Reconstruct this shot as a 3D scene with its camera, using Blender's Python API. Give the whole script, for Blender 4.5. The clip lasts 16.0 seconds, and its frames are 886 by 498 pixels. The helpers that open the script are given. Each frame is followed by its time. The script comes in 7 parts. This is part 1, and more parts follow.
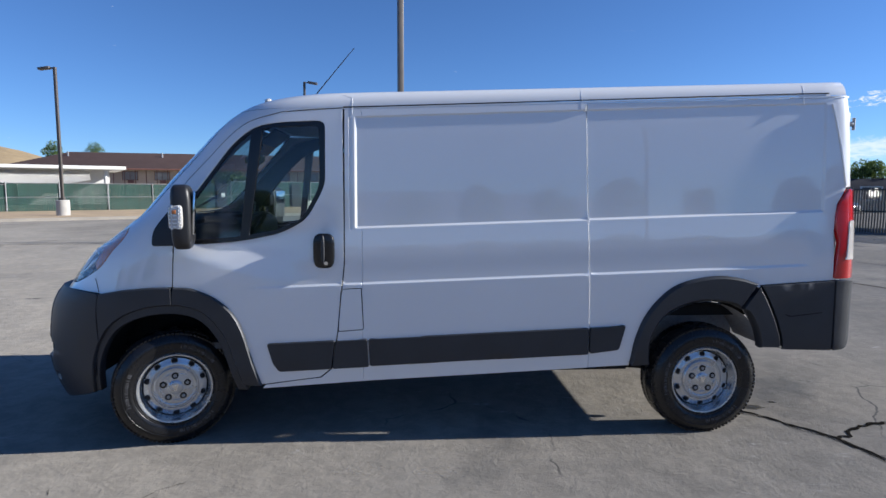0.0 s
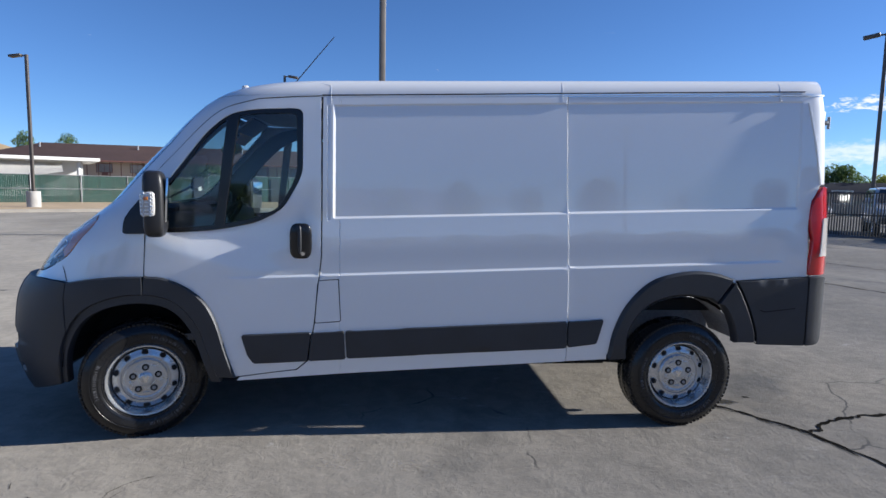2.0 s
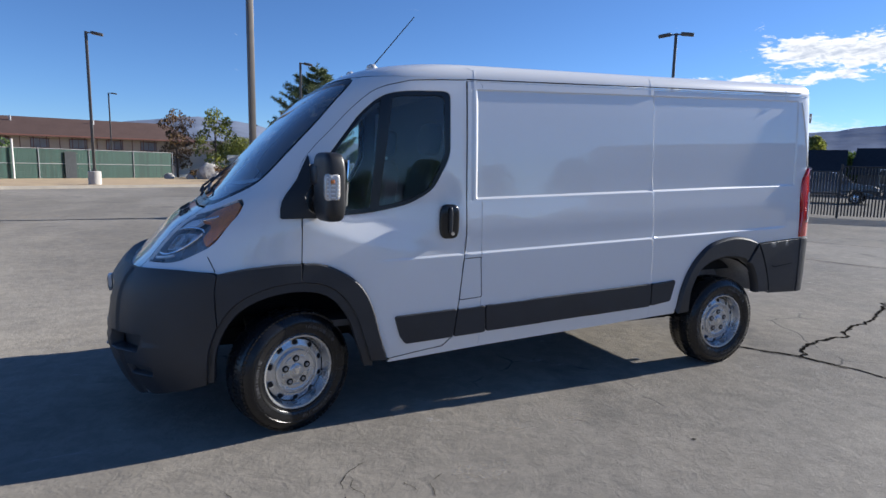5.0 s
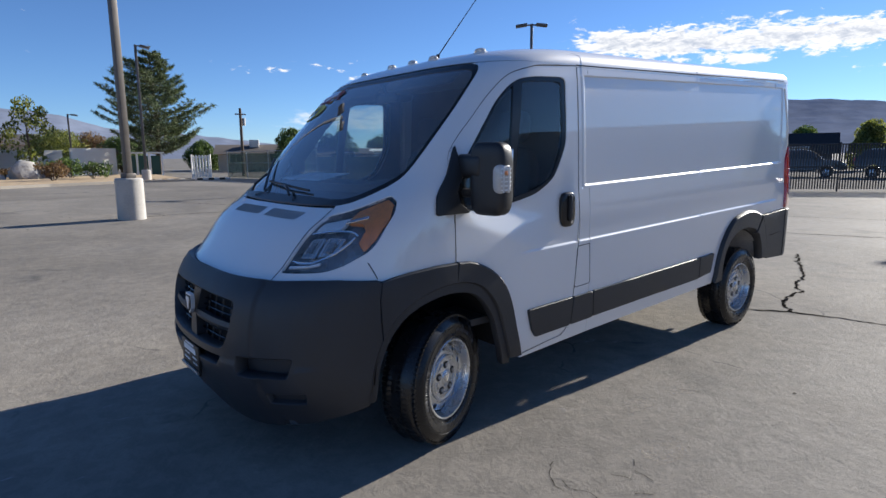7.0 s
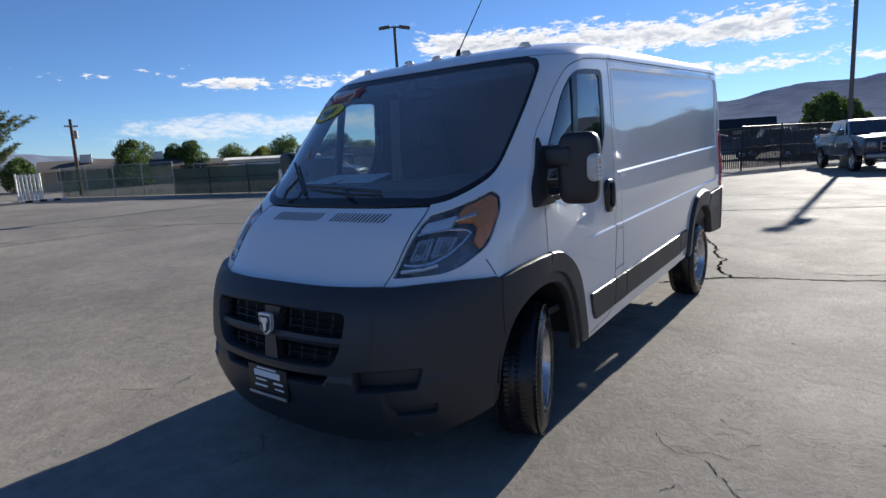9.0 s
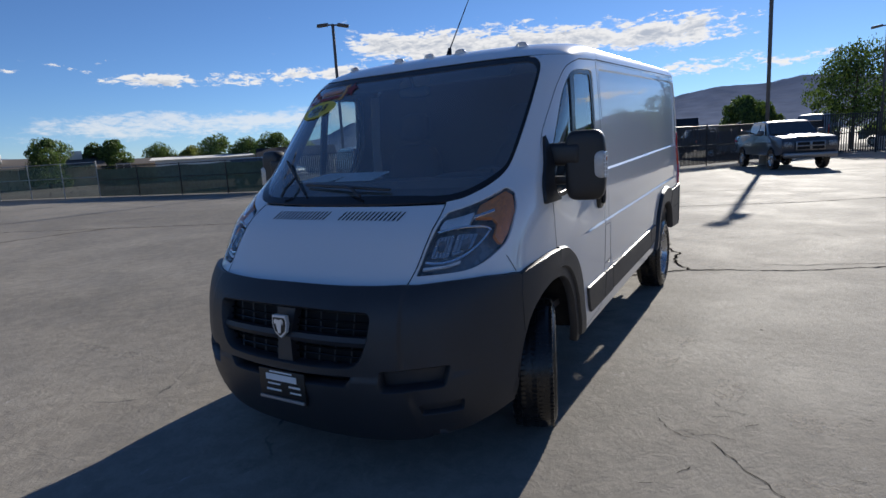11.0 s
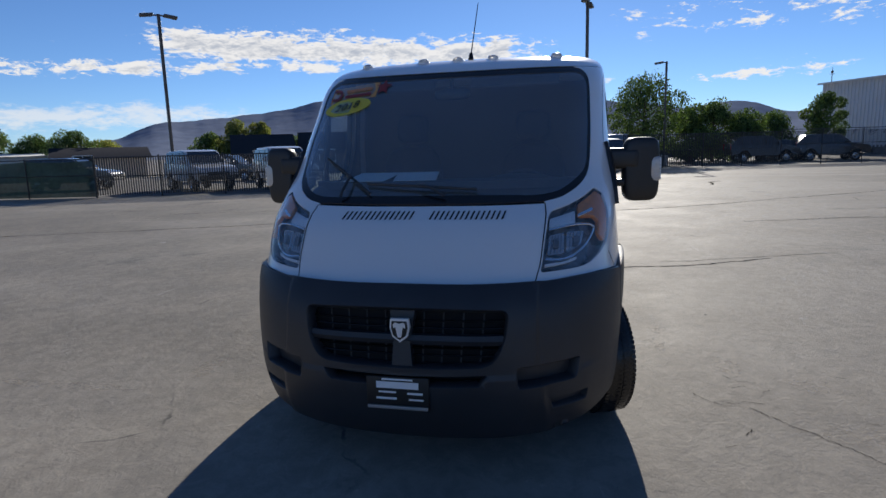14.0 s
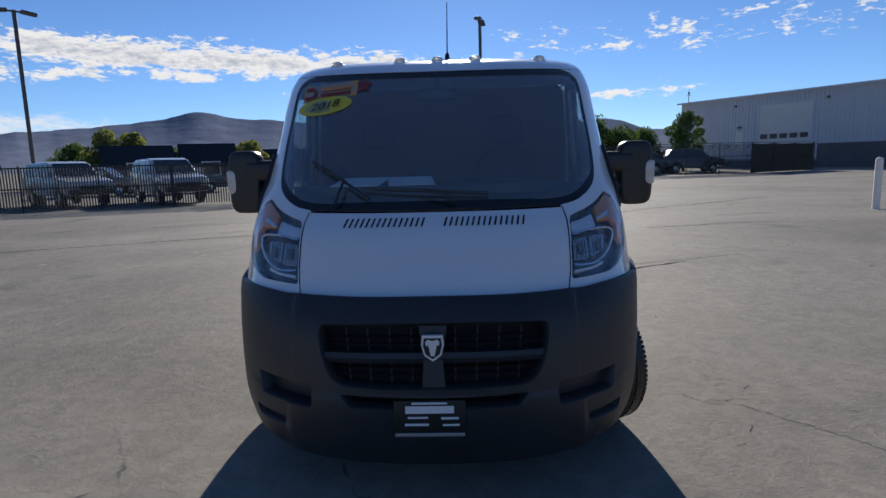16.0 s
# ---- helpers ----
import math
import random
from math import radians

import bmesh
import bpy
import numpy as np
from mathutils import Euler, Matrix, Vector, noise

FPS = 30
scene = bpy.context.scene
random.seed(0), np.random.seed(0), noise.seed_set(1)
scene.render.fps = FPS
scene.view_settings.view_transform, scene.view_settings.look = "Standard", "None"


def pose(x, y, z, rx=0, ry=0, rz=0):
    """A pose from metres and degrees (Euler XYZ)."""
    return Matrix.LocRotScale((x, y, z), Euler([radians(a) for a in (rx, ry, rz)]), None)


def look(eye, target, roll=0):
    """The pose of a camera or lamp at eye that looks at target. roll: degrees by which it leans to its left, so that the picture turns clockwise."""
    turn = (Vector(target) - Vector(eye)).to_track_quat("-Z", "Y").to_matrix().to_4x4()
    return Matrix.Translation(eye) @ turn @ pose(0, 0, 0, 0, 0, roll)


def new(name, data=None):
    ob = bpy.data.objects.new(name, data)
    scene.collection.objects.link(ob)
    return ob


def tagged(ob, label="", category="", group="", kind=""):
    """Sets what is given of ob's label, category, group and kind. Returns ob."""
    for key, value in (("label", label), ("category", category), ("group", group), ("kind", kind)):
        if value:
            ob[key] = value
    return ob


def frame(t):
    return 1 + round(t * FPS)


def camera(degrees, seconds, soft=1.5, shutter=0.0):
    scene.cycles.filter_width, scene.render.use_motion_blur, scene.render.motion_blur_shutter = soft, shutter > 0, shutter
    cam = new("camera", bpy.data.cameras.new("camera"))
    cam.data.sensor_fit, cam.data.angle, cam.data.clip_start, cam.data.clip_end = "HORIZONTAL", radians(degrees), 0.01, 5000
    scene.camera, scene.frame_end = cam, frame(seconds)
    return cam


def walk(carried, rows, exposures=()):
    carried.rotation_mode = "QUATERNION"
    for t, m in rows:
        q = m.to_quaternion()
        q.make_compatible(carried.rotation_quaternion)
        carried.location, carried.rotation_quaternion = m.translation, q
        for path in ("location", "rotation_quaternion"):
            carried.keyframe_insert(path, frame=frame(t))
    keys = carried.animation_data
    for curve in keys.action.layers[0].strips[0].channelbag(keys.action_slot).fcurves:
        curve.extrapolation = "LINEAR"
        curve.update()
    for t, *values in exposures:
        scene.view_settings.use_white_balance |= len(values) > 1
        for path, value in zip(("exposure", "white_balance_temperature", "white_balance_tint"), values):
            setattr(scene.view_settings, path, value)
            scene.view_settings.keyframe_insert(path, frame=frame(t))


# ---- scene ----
cam = camera(74.8, 16.0)
PATH = [
    (0, (-0.232, -4.612, 1.584), (-0.109, -2.625, 1.385), 0.2),
    (0.5, (-0.226, -4.596, 1.578), (-0.089, -2.611, 1.377), 0.2),
    (1, (-0.228, -4.605, 1.569), (-0.087, -2.62, 1.366), 0.3),
    (1.5, (-0.231, -4.607, 1.564), (-0.074, -2.623, 1.36), 0.6),
    (2, (-0.224, -4.584, 1.543), (-0.032, -2.603, 1.338), 1.1),
    (2.5, (-0.433, -4.63, 1.55), (-0.18, -2.66, 1.319), 1.7),
    (3, (-0.741, -4.707, 1.572), (-0.391, -2.752, 1.344), 2.0),
    (3.5, (-1.075, -4.625, 1.561), (-0.61, -2.695, 1.315), 2.0),
    (4, (-1.5, -4.618, 1.557), (-0.92, -2.72, 1.304), 1.8),
    (4.5, (-1.868, -4.491, 1.544), (-1.175, -2.634, 1.274), 1.4),
    (5, (-2.249, -4.304, 1.549), (-1.442, -2.495, 1.27), 1.2),
    (5.2, (-2.42, -4.256, 1.542), (-1.57, -2.469, 1.257), 1.0),
    (7.3, (-3.797, -3.15, 1.549), (-2.499, -1.661, 1.23), -1.0),
    (7.5, (-3.931, -3.053, 1.532), (-2.601, -1.594, 1.213), -1.4),
    (8, (-4.171, -2.813, 1.551), (-2.742, -1.449, 1.239), -2.1),
    (8.5, (-4.28, -2.552, 1.567), (-2.776, -1.274, 1.246), -2.8),
    (9, (-4.418, -2.408, 1.544), (-2.841, -1.221, 1.22), -3.3),
    (9.5, (-4.515, -2.319, 1.552), (-2.884, -1.205, 1.236), -3.5),
    (10, (-4.525, -2.232, 1.551), (-2.847, -1.193, 1.226), -3.6),
    (10.2, (-4.564, -2.176, 1.542), (-2.88, -1.146, 1.218), -3.6),
    (12.3, (-4.755, -1.901, 1.579), (-2.976, -1.057, 1.231), -1.3),
    (12.5, (-4.869, -1.745, 1.565), (-3.061, -0.955, 1.236), -1.0),
    (13, (-4.983, -1.461, 1.562), (-3.138, -0.765, 1.225), -1.1),
    (13.5, (-5.064, -1.13, 1.569), (-3.177, -0.555, 1.239), -1.4),
    (14, (-5.186, -0.779, 1.565), (-3.264, -0.339, 1.233), -1.6),
    (14.5, (-5.109, -0.489, 1.542), (-3.159, -0.18, 1.226), -1.9),
    (15, (-5.115, -0.256, 1.543), (-3.152, -0.041, 1.223), -2.0),
    (15.5, (-5.1, -0.12, 1.537), (-3.127, 0.005, 1.231), -1.7),
    (16, (-5.04, -0.129, 1.521), (-3.063, -0.065, 1.224), -1.5),
]
walk(cam, [(t, look(eye, target, roll)) for t, eye, target, roll in PATH], [(0, 0.82, 5900, 10), (5, 0.88, 6120, 10), (8, 0.82, 6350, 10), (10, 0.58, 6330, 10), (12.5, 0.50, 6370, 10), (16, 0.50, 6420, 10)])

# ---- exposure, sky and sun ----
SUN_EL, SUN_AZ = 23.6, -0.3
world = bpy.data.worlds.new("world")
scene.world = world
world.use_nodes = True
wn, wl = world.node_tree.nodes, world.node_tree.links
wn.clear()
w_out = wn.new("ShaderNodeOutputWorld")
w_bg = wn.new("ShaderNodeBackground")
w_sky = wn.new("ShaderNodeTexSky")
w_sky.sky_type = "NISHITA"
w_sky.sun_disc = False
w_sky.sun_elevation = radians(SUN_EL)
w_sky.sun_rotation = radians(90 - SUN_AZ)
w_sky.altitude = 1400
w_sky.air_density, w_sky.dust_density, w_sky.ozone_density = 0.9, 0.1, 5.0
w_bg.inputs["Strength"].default_value = 0.066


def wmath(op, a, b=None, c=None):
    n = wn.new("ShaderNodeMath")
    n.operation = op
    for k, v in enumerate((a, b, c)):
        if v is None:
            continue
        if isinstance(v, (int, float)):
            n.inputs[k].default_value = v
        else:
            wl.new(v, n.inputs[k])
    return n.outputs[0]


def wsmooth(v, lo, hi):
    n = wn.new("ShaderNodeMapRange")
    n.interpolation_type = "SMOOTHSTEP"
    wl.new(v, n.inputs[0])
    n.inputs[1].default_value, n.inputs[2].default_value = lo, hi
    return n.outputs[0]


w_co = wn.new("ShaderNodeTexCoord")
w_sep = wn.new("ShaderNodeSeparateXYZ")
wl.new(w_co.outputs["Generated"], w_sep.inputs[0])
w_az = wmath("MULTIPLY", wmath("ARCTAN2", w_sep.outputs[1], w_sep.outputs[0]), 57.2958)
w_el = wmath("MULTIPLY", wmath("ARCSINE", w_sep.outputs[2]), 57.2958)
# clouds: long broken banks low over the eastern hills, bright at the edges and grey below


def puffs(rise):
    """Two scales of cloud texture, read a little higher up for the shading of the undersides."""
    comb = wn.new("ShaderNodeCombineXYZ")
    wl.new(wmath("MULTIPLY", w_az, 0.088), comb.inputs[0])
    wl.new(wmath("MULTIPLY", wmath("ADD", w_el, rise), 0.25), comb.inputs[1])
    total = None
    for scale, detail, rough, warp, weight in ((3.4, 9, 0.60, 0.5, 0.62), (13.0, 7, 0.60, 0.7, 0.42)):
        n = wn.new("ShaderNodeTexNoise")
        n.inputs["Scale"].default_value, n.inputs["Detail"].default_value, n.inputs["Roughness"].default_value = scale, detail, rough
        n.inputs["Distortion"].default_value = warp
        wl.new(comb.outputs[0], n.inputs["Vector"])
        v = wmath("MULTIPLY", n.outputs[0], weight)
        total = v if total is None else wmath("ADD", total, v)
    return total


def bank(az0, az1, el0, el1, slope, gain, soft_az=6, soft_el=1.6):
    el = wmath("SUBTRACT", w_el, wmath("MULTIPLY", wmath("SUBTRACT", w_az, (az0 + az1) / 2), slope))
    a = wmath("MULTIPLY", wsmooth(w_az, az0 - soft_az, az0 + soft_az), wsmooth(w_az, az1 + soft_az, az1 - soft_az))
    b = wmath("MULTIPLY", wsmooth(el, el0 - soft_el, el0 + soft_el), wsmooth(el, el1 + soft_el, el1 - soft_el))
    return wmath("MULTIPLY", wmath("MULTIPLY", a, b), gain)


w_cover = wmath("MAXIMUM", bank(3, 39, 8.1, 10.7, 0.03, 0.37, 4, 1.7), bank(20, 60, 7.1, 8.2, -0.03, 0.34, 5, 1.0))
w_cover = wmath("MAXIMUM", w_cover, bank(-4, 16, 5.2, 6.6, 0.02, 0.27, 4, 1.1))
w_cover = wmath("MAXIMUM", w_cover, bank(58, 72, 7.6, 8.4, -0.02, 0.22, 4, 0.8))
w_cover = wmath("MAXIMUM", w_cover, bank(-22, -10, 5.2, 6.6, -0.03, 0.25, 3, 0.9))
w_cover = wmath("MAXIMUM", w_cover, bank(-40, -3, 9.0, 12.5, 0.0, 0.165, 5, 1.2))
w_dense = wmath("ADD", puffs(0.0), w_cover)
w_above = wmath("ADD", puffs(0.42), w_cover)
w_mask = wmath("MULTIPLY", wsmooth(w_dense, 0.69, 0.79), 0.94)
w_veil = wmath("MULTIPLY", wsmooth(wmath("ADD", puffs(3.0), bank(30, 66, 2.6, 4.6, -0.01, 0.36, 8, 1.0)), 0.66, 0.92), 0.62)
w_shade = wn.new("ShaderNodeMix")
w_shade.data_type = "RGBA"
wl.new(wsmooth(w_above, 0.76, 0.98), w_shade.inputs[0])
w_shade.inputs[6].default_value, w_shade.inputs[7].default_value = (9.6, 9.3, 8.9, 1), (5.0, 5.3, 5.9, 1)
w_mix = wn.new("ShaderNodeMix")
w_mix.data_type = "RGBA"
wl.new(wmath("MAXIMUM", w_mask, w_veil), w_mix.inputs[0])
w_tint = wn.new("ShaderNodeMix")
w_tint.data_type, w_tint.blend_type = "RGBA", "MULTIPLY"
w_tint.inputs[0].default_value = 1.0
w_tint.inputs[7].default_value = (0.90, 1.0, 1.14, 1)
wl.new(w_sky.outputs[0], w_tint.inputs[6])
wl.new(w_tint.outputs[2], w_mix.inputs[6])
wl.new(w_shade.outputs[2], w_mix.inputs[7])
wl.new(w_mix.outputs[2], w_bg.inputs["Color"])
wl.new(w_bg.outputs[0], w_out.inputs["Surface"])

sun = new("sun", bpy.data.lights.new("sun", "SUN"))
sun.data.energy, sun.data.angle, sun.data.color = 5.0, radians(0.53), (1.0, 0.93, 0.82)
sun_dir = Vector((math.cos(radians(SUN_EL)) * math.cos(radians(SUN_AZ)), math.cos(radians(SUN_EL)) * math.sin(radians(SUN_AZ)), math.sin(radians(SUN_EL))))
sun.matrix_world = look(sun_dir * 60, (0, 0, 0))

# ---- materials ----


def mat(name, base, rough=0.6, metal=0.0, vary=0.15, scale=6.0, bump=0.0, bump_scale=60.0, coat=0.0, grain=0.5, second=None, spec=0.5, trans=0.0, island=0.0, emit=0.0):
    """Principled paint with two scales of variation in colour and roughness, and a fine relief."""
    m = bpy.data.materials.new(name)
    m.use_nodes = True
    nt = m.node_tree
    b = nt.nodes["Principled BSDF"]
    b.inputs["Roughness"].default_value, b.inputs["Metallic"].default_value = rough, metal
    b.inputs["Specular IOR Level"].default_value = spec
    b.inputs["Coat Weight"].default_value, b.inputs["Coat Roughness"].default_value = coat, 0.03
    b.inputs["Transmission Weight"].default_value = trans
    co = nt.nodes.new("ShaderNodeTexCoord")
    big, fine = nt.nodes.new("ShaderNodeTexNoise"), nt.nodes.new("ShaderNodeTexNoise")
    big.inputs["Scale"].default_value, big.inputs["Detail"].default_value = scale, 5
    fine.inputs["Scale"].default_value, fine.inputs["Detail"].default_value = bump_scale, 4
    for n in (big, fine):
        nt.links.new(co.outputs["Object"], n.inputs["Vector"])
    mix = nt.nodes.new("ShaderNodeMix")
    mix.data_type = "FLOAT"
    mix.inputs[0].default_value = grain
    nt.links.new(big.outputs[0], mix.inputs[2])
    nt.links.new(fine.outputs[0], mix.inputs[3])
    src = mix.outputs[0]
    if island:
        geo = nt.nodes.new("ShaderNodeNewGeometry")
        mi = nt.nodes.new("ShaderNodeMix")
        mi.inputs[0].default_value = island
        nt.links.new(src, mi.inputs[2])
        nt.links.new(geo.outputs["Random Per Island"], mi.inputs[3])
        src = mi.outputs[0]
    ramp = nt.nodes.new("ShaderNodeValToRGB")
    lo = tuple(max(c * (1 - vary), 0) for c in base)
    hi = tuple(min(c * (1 + vary), 1) for c in (second or base))
    ramp.color_ramp.elements[0].position, ramp.color_ramp.elements[0].color = 0.32, (*lo, 1)
    ramp.color_ramp.elements[1].position, ramp.color_ramp.elements[1].color = 0.68, (*hi, 1)
    nt.links.new(src, ramp.inputs[0])
    nt.links.new(ramp.outputs[0], b.inputs["Base Color"])
    rr = nt.nodes.new("ShaderNodeMapRange")
    rr.inputs[3].default_value, rr.inputs[4].default_value = max(rough - 0.08 * (vary > 0.02), 0.02), min(rough + 0.08 * (vary > 0.02), 1)
    nt.links.new(big.outputs[0], rr.inputs[0])
    nt.links.new(rr.outputs[0], b.inputs["Roughness"])
    if bump:
        bp = nt.nodes.new("ShaderNodeBump")
        bp.inputs["Strength"].default_value, bp.inputs["Distance"].default_value = 1.0, bump
        nt.links.new(fine.outputs[0], bp.inputs["Height"])
        nt.links.new(bp.outputs[0], b.inputs["Normal"])
    if emit:
        b.inputs["Emission Color"].default_value = (*base, 1)
        b.inputs["Emission Strength"].default_value = emit
    return m


def glass(name, tint, rough=0.0, sheen=0.05, dust_veil=0.0, rim=0.9):
    """A thin pane: tinted see-through, with a mirror sheen that grows towards grazing angles."""
    m = bpy.data.materials.new(name)
    m.use_nodes = True
    nt = m.node_tree
    nt.nodes.clear()
    out = nt.nodes.new("ShaderNodeOutputMaterial")
    mix = nt.nodes.new("ShaderNodeMixShader")
    tr, gl, fr = nt.nodes.new("ShaderNodeBsdfTransparent"), nt.nodes.new("ShaderNodeBsdfGlossy"), nt.nodes.new("ShaderNodeLayerWeight")
    tr.inputs["Color"].default_value = (*tint, 1)
    gl.inputs["Roughness"].default_value = rough
    gl.inputs["Color"].default_value = (0.95, 0.97, 1, 1)
    fr.inputs["Blend"].default_value = 0.5
    pw, ad = nt.nodes.new("ShaderNodeMath"), nt.nodes.new("ShaderNodeMath")
    pw.operation, ad.operation = "POWER", "MULTIPLY_ADD"
    pw.inputs[1].default_value = 3.2
    ad.inputs[1].default_value, ad.inputs[2].default_value = rim, sheen
    nt.links.new(fr.outputs["Facing"], pw.inputs[0])
    nt.links.new(pw.outputs[0], ad.inputs[0])
    src = tr.outputs[0]
    # pale diffuse share: dust film that also stands in for glare veil
    if dust_veil:
        df, dm = nt.nodes.new("ShaderNodeBsdfDiffuse"), nt.nodes.new("ShaderNodeMixShader")
        df.inputs["Color"].default_value = (0.75, 0.75, 0.74, 1)
        dm.inputs[0].default_value = dust_veil
        nt.links.new(tr.outputs[0], dm.inputs[1])
        nt.links.new(df.outputs[0], dm.inputs[2])
        src = dm.outputs[0]
    nt.links.new(ad.outputs[0], mix.inputs[0])
    nt.links.new(src, mix.inputs[1])
    nt.links.new(gl.outputs[0], mix.inputs[2])
    nt.links.new(mix.outputs[0], out.inputs[0])
    return m


def asphalt_material():
    m = bpy.data.materials.new("weathered asphalt")
    m.use_nodes = True
    nt = m.node_tree
    b = nt.nodes["Principled BSDF"]
    co = nt.nodes.new("ShaderNodeTexCoord")

    def nz(scale, detail, rough=0.55, sx=1.0, sy=1.0, dist=0.0):
        mp = nt.nodes.new("ShaderNodeMapping")
        mp.inputs["Scale"].default_value = (sx, sy, 1)
        nt.links.new(co.outputs["Object"], mp.inputs[0])
        n = nt.nodes.new("ShaderNodeTexNoise")
        n.inputs["Scale"].default_value, n.inputs["Detail"].default_value, n.inputs["Roughness"].default_value = scale, detail, rough
        n.inputs["Distortion"].default_value = dist
        nt.links.new(mp.outputs[0], n.inputs["Vector"])
        return n.outputs[0]

    def mix(fac, a, c, kind="MIX"):
        n = nt.nodes.new("ShaderNodeMix")
        n.data_type, n.blend_type = "RGBA", kind
        for k, v in ((0, fac), (6, a), (7, c)):
            if isinstance(v, (int, float)):
                n.inputs[k].default_value = v
            elif isinstance(v, tuple):
                n.inputs[k].default_value = (*v, 1)
            else:
                nt.links.new(v, n.inputs[k])
        return n.outputs[2]

    def step(v, lo, hi):
        n = nt.nodes.new("ShaderNodeMapRange")
        n.interpolation_type = "SMOOTHSTEP"
        n.inputs[1].default_value, n.inputs[2].default_value = lo, hi
        nt.links.new(v, n.inputs[0])
        return n.outputs[0]

    wide = nz(0.16, 4, 0.6, 1.0, 0.6, 0.6)
    patch = nz(0.9, 5, 0.62, 1, 1, 0.4)
    fine = nz(38, 5, 0.7)
    grit = nz(95, 3, 0.65)
    col = mix(step(wide, 0.38, 0.62), (0.204, 0.186, 0.160), (0.270, 0.247, 0.213))
    col = mix(step(patch, 0.36, 0.7), col, mix(1.0, col, (1.20, 1.19, 1.17), "MULTIPLY"))
    col = mix(step(nz(2.3, 4, 0.7, 1, 1, 0.8), 0.66, 0.76), col, (0.30, 0.277, 0.243))
    col = mix(step(nz(0.55, 4, 0.62, 1, 1, 0.5), 0.58, 0.76), col, (0.126, 0.121, 0.113))
    col = mix(step(nz(6.5, 6, 0.7, 1, 1, 0.5), 0.40, 0.60), mix(1.0, col, (0.84, 0.84, 0.845), "MULTIPLY"), col)
    col = mix(step(nz(15, 5, 0.7), 0.58, 0.72), col, mix(1.0, col, (1.18, 1.175, 1.16), "MULTIPLY"))
    # pale scrapes, hairline cracks and pits
    streak = nz(3.2, 6, 0.75, 0.5, 2.2, 1.4)
    zone = step(nz(0.7, 3, 0.6), 0.50, 0.62)
    fac = nt.nodes.new("ShaderNodeMath")
    fac.operation = "MULTIPLY"
    nt.links.new(step(streak, 0.60, 0.68), fac.inputs[0])
    nt.links.new(zone, fac.inputs[1])
    col = mix(fac.outputs[0], col, (0.361, 0.347, 0.326))
    warp = nt.nodes.new("ShaderNodeTexNoise")
    warp.inputs["Scale"].default_value, warp.inputs["Detail"].default_value = 2.5, 6
    nt.links.new(co.outputs["Object"], warp.inputs["Vector"])
    wv = nt.nodes.new("ShaderNodeMix")
    wv.data_type = "RGBA"
    wv.inputs[0].default_value = 0.22
    nt.links.new(co.outputs["Object"], wv.inputs[6])
    nt.links.new(warp.outputs["Color"], wv.inputs[7])
    vor = nt.nodes.new("ShaderNodeTexVoronoi")
    vor.feature = "DISTANCE_TO_EDGE"
    vor.inputs["Scale"].default_value = 1.1
    nt.links.new(wv.outputs[2], vor.inputs["Vector"])
    hair = nt.nodes.new("ShaderNodeMath")
    hair.operation = "MULTIPLY"
    nt.links.new(step(vor.outputs[0], 0.010, 0.003), hair.inputs[0])
    nt.links.new(step(nz(0.45, 4, 0.7), 0.56, 0.64), hair.inputs[1])
    col = mix(hair.outputs[0], col, (0.09, 0.085, 0.08))
    pit = nz(26, 3, 0.8)
    col = mix(step(pit, 0.70, 0.76), col, (0.12, 0.115, 0.11))
    col = mix(step(grit, 0.28, 0.4), mix(1.0, col, (0.72, 0.72, 0.73), "MULTIPLY"), col)
    col = mix(step(grit, 0.62, 0.74), col, mix(1.0, col, (1.2, 1.19, 1.18), "MULTIPLY"))
    nt.links.new(col, b.inputs["Base Color"])
    rr = nt.nodes.new("ShaderNodeMapRange")
    rr.inputs[3].default_value, rr.inputs[4].default_value = 0.62, 0.9
    nt.links.new(patch, rr.inputs[0])
    nt.links.new(rr.outputs[0], b.inputs["Roughness"])
    b.inputs["Specular IOR Level"].default_value = 0.12
    b.inputs["Diffuse Roughness"].default_value = 0.35
    bp = nt.nodes.new("ShaderNodeBump")
    bp.inputs["Distance"].default_value, bp.inputs["Strength"].default_value = 0.006, 0.6
    nt.links.new(fine, bp.inputs["Height"])
    bp3 = nt.nodes.new("ShaderNodeBump")
    bp3.inputs["Distance"].default_value, bp3.inputs["Strength"].default_value = 0.010, 0.55
    nt.links.new(nz(9, 4, 0.6, 1, 1, 1.2), bp3.inputs["Height"])
    nt.links.new(bp.outputs[0], bp3.inputs["Normal"])
    bp2 = nt.nodes.new("ShaderNodeBump")
    bp2.inputs["Distance"].default_value, bp2.inputs["Strength"].default_value = 0.03, 0.5
    nt.links.new(patch, bp2.inputs["Height"])
    nt.links.new(bp3.outputs[0], bp2.inputs["Normal"])
    nt.links.new(bp2.outputs[0], b.inputs["Normal"])
    return m


M_GROUND = asphalt_material()
M_WHITE = mat("white car paint", (0.79, 0.79, 0.79), 0.35, vary=0.02, scale=1.2, coat=1.0, bump_scale=300)
M_WHITE.node_tree.nodes["Principled BSDF"].inputs["Coat IOR"].default_value = 1.75
M_PLASTIC = mat("grained black plastic", (0.026, 0.028, 0.033), 0.46, vary=0.25, scale=5, bump=0.0006, bump_scale=420)
M_GLOSSBLK = mat("gloss black plastic", (0.012, 0.012, 0.013), 0.22, vary=0.1)
# stands in for the shade inside wells, holes and openings; also for dark parts
M_DARK = mat("near-black for unlit depth and dark parts", (0.008, 0.008, 0.009), 0.9, vary=0.1)
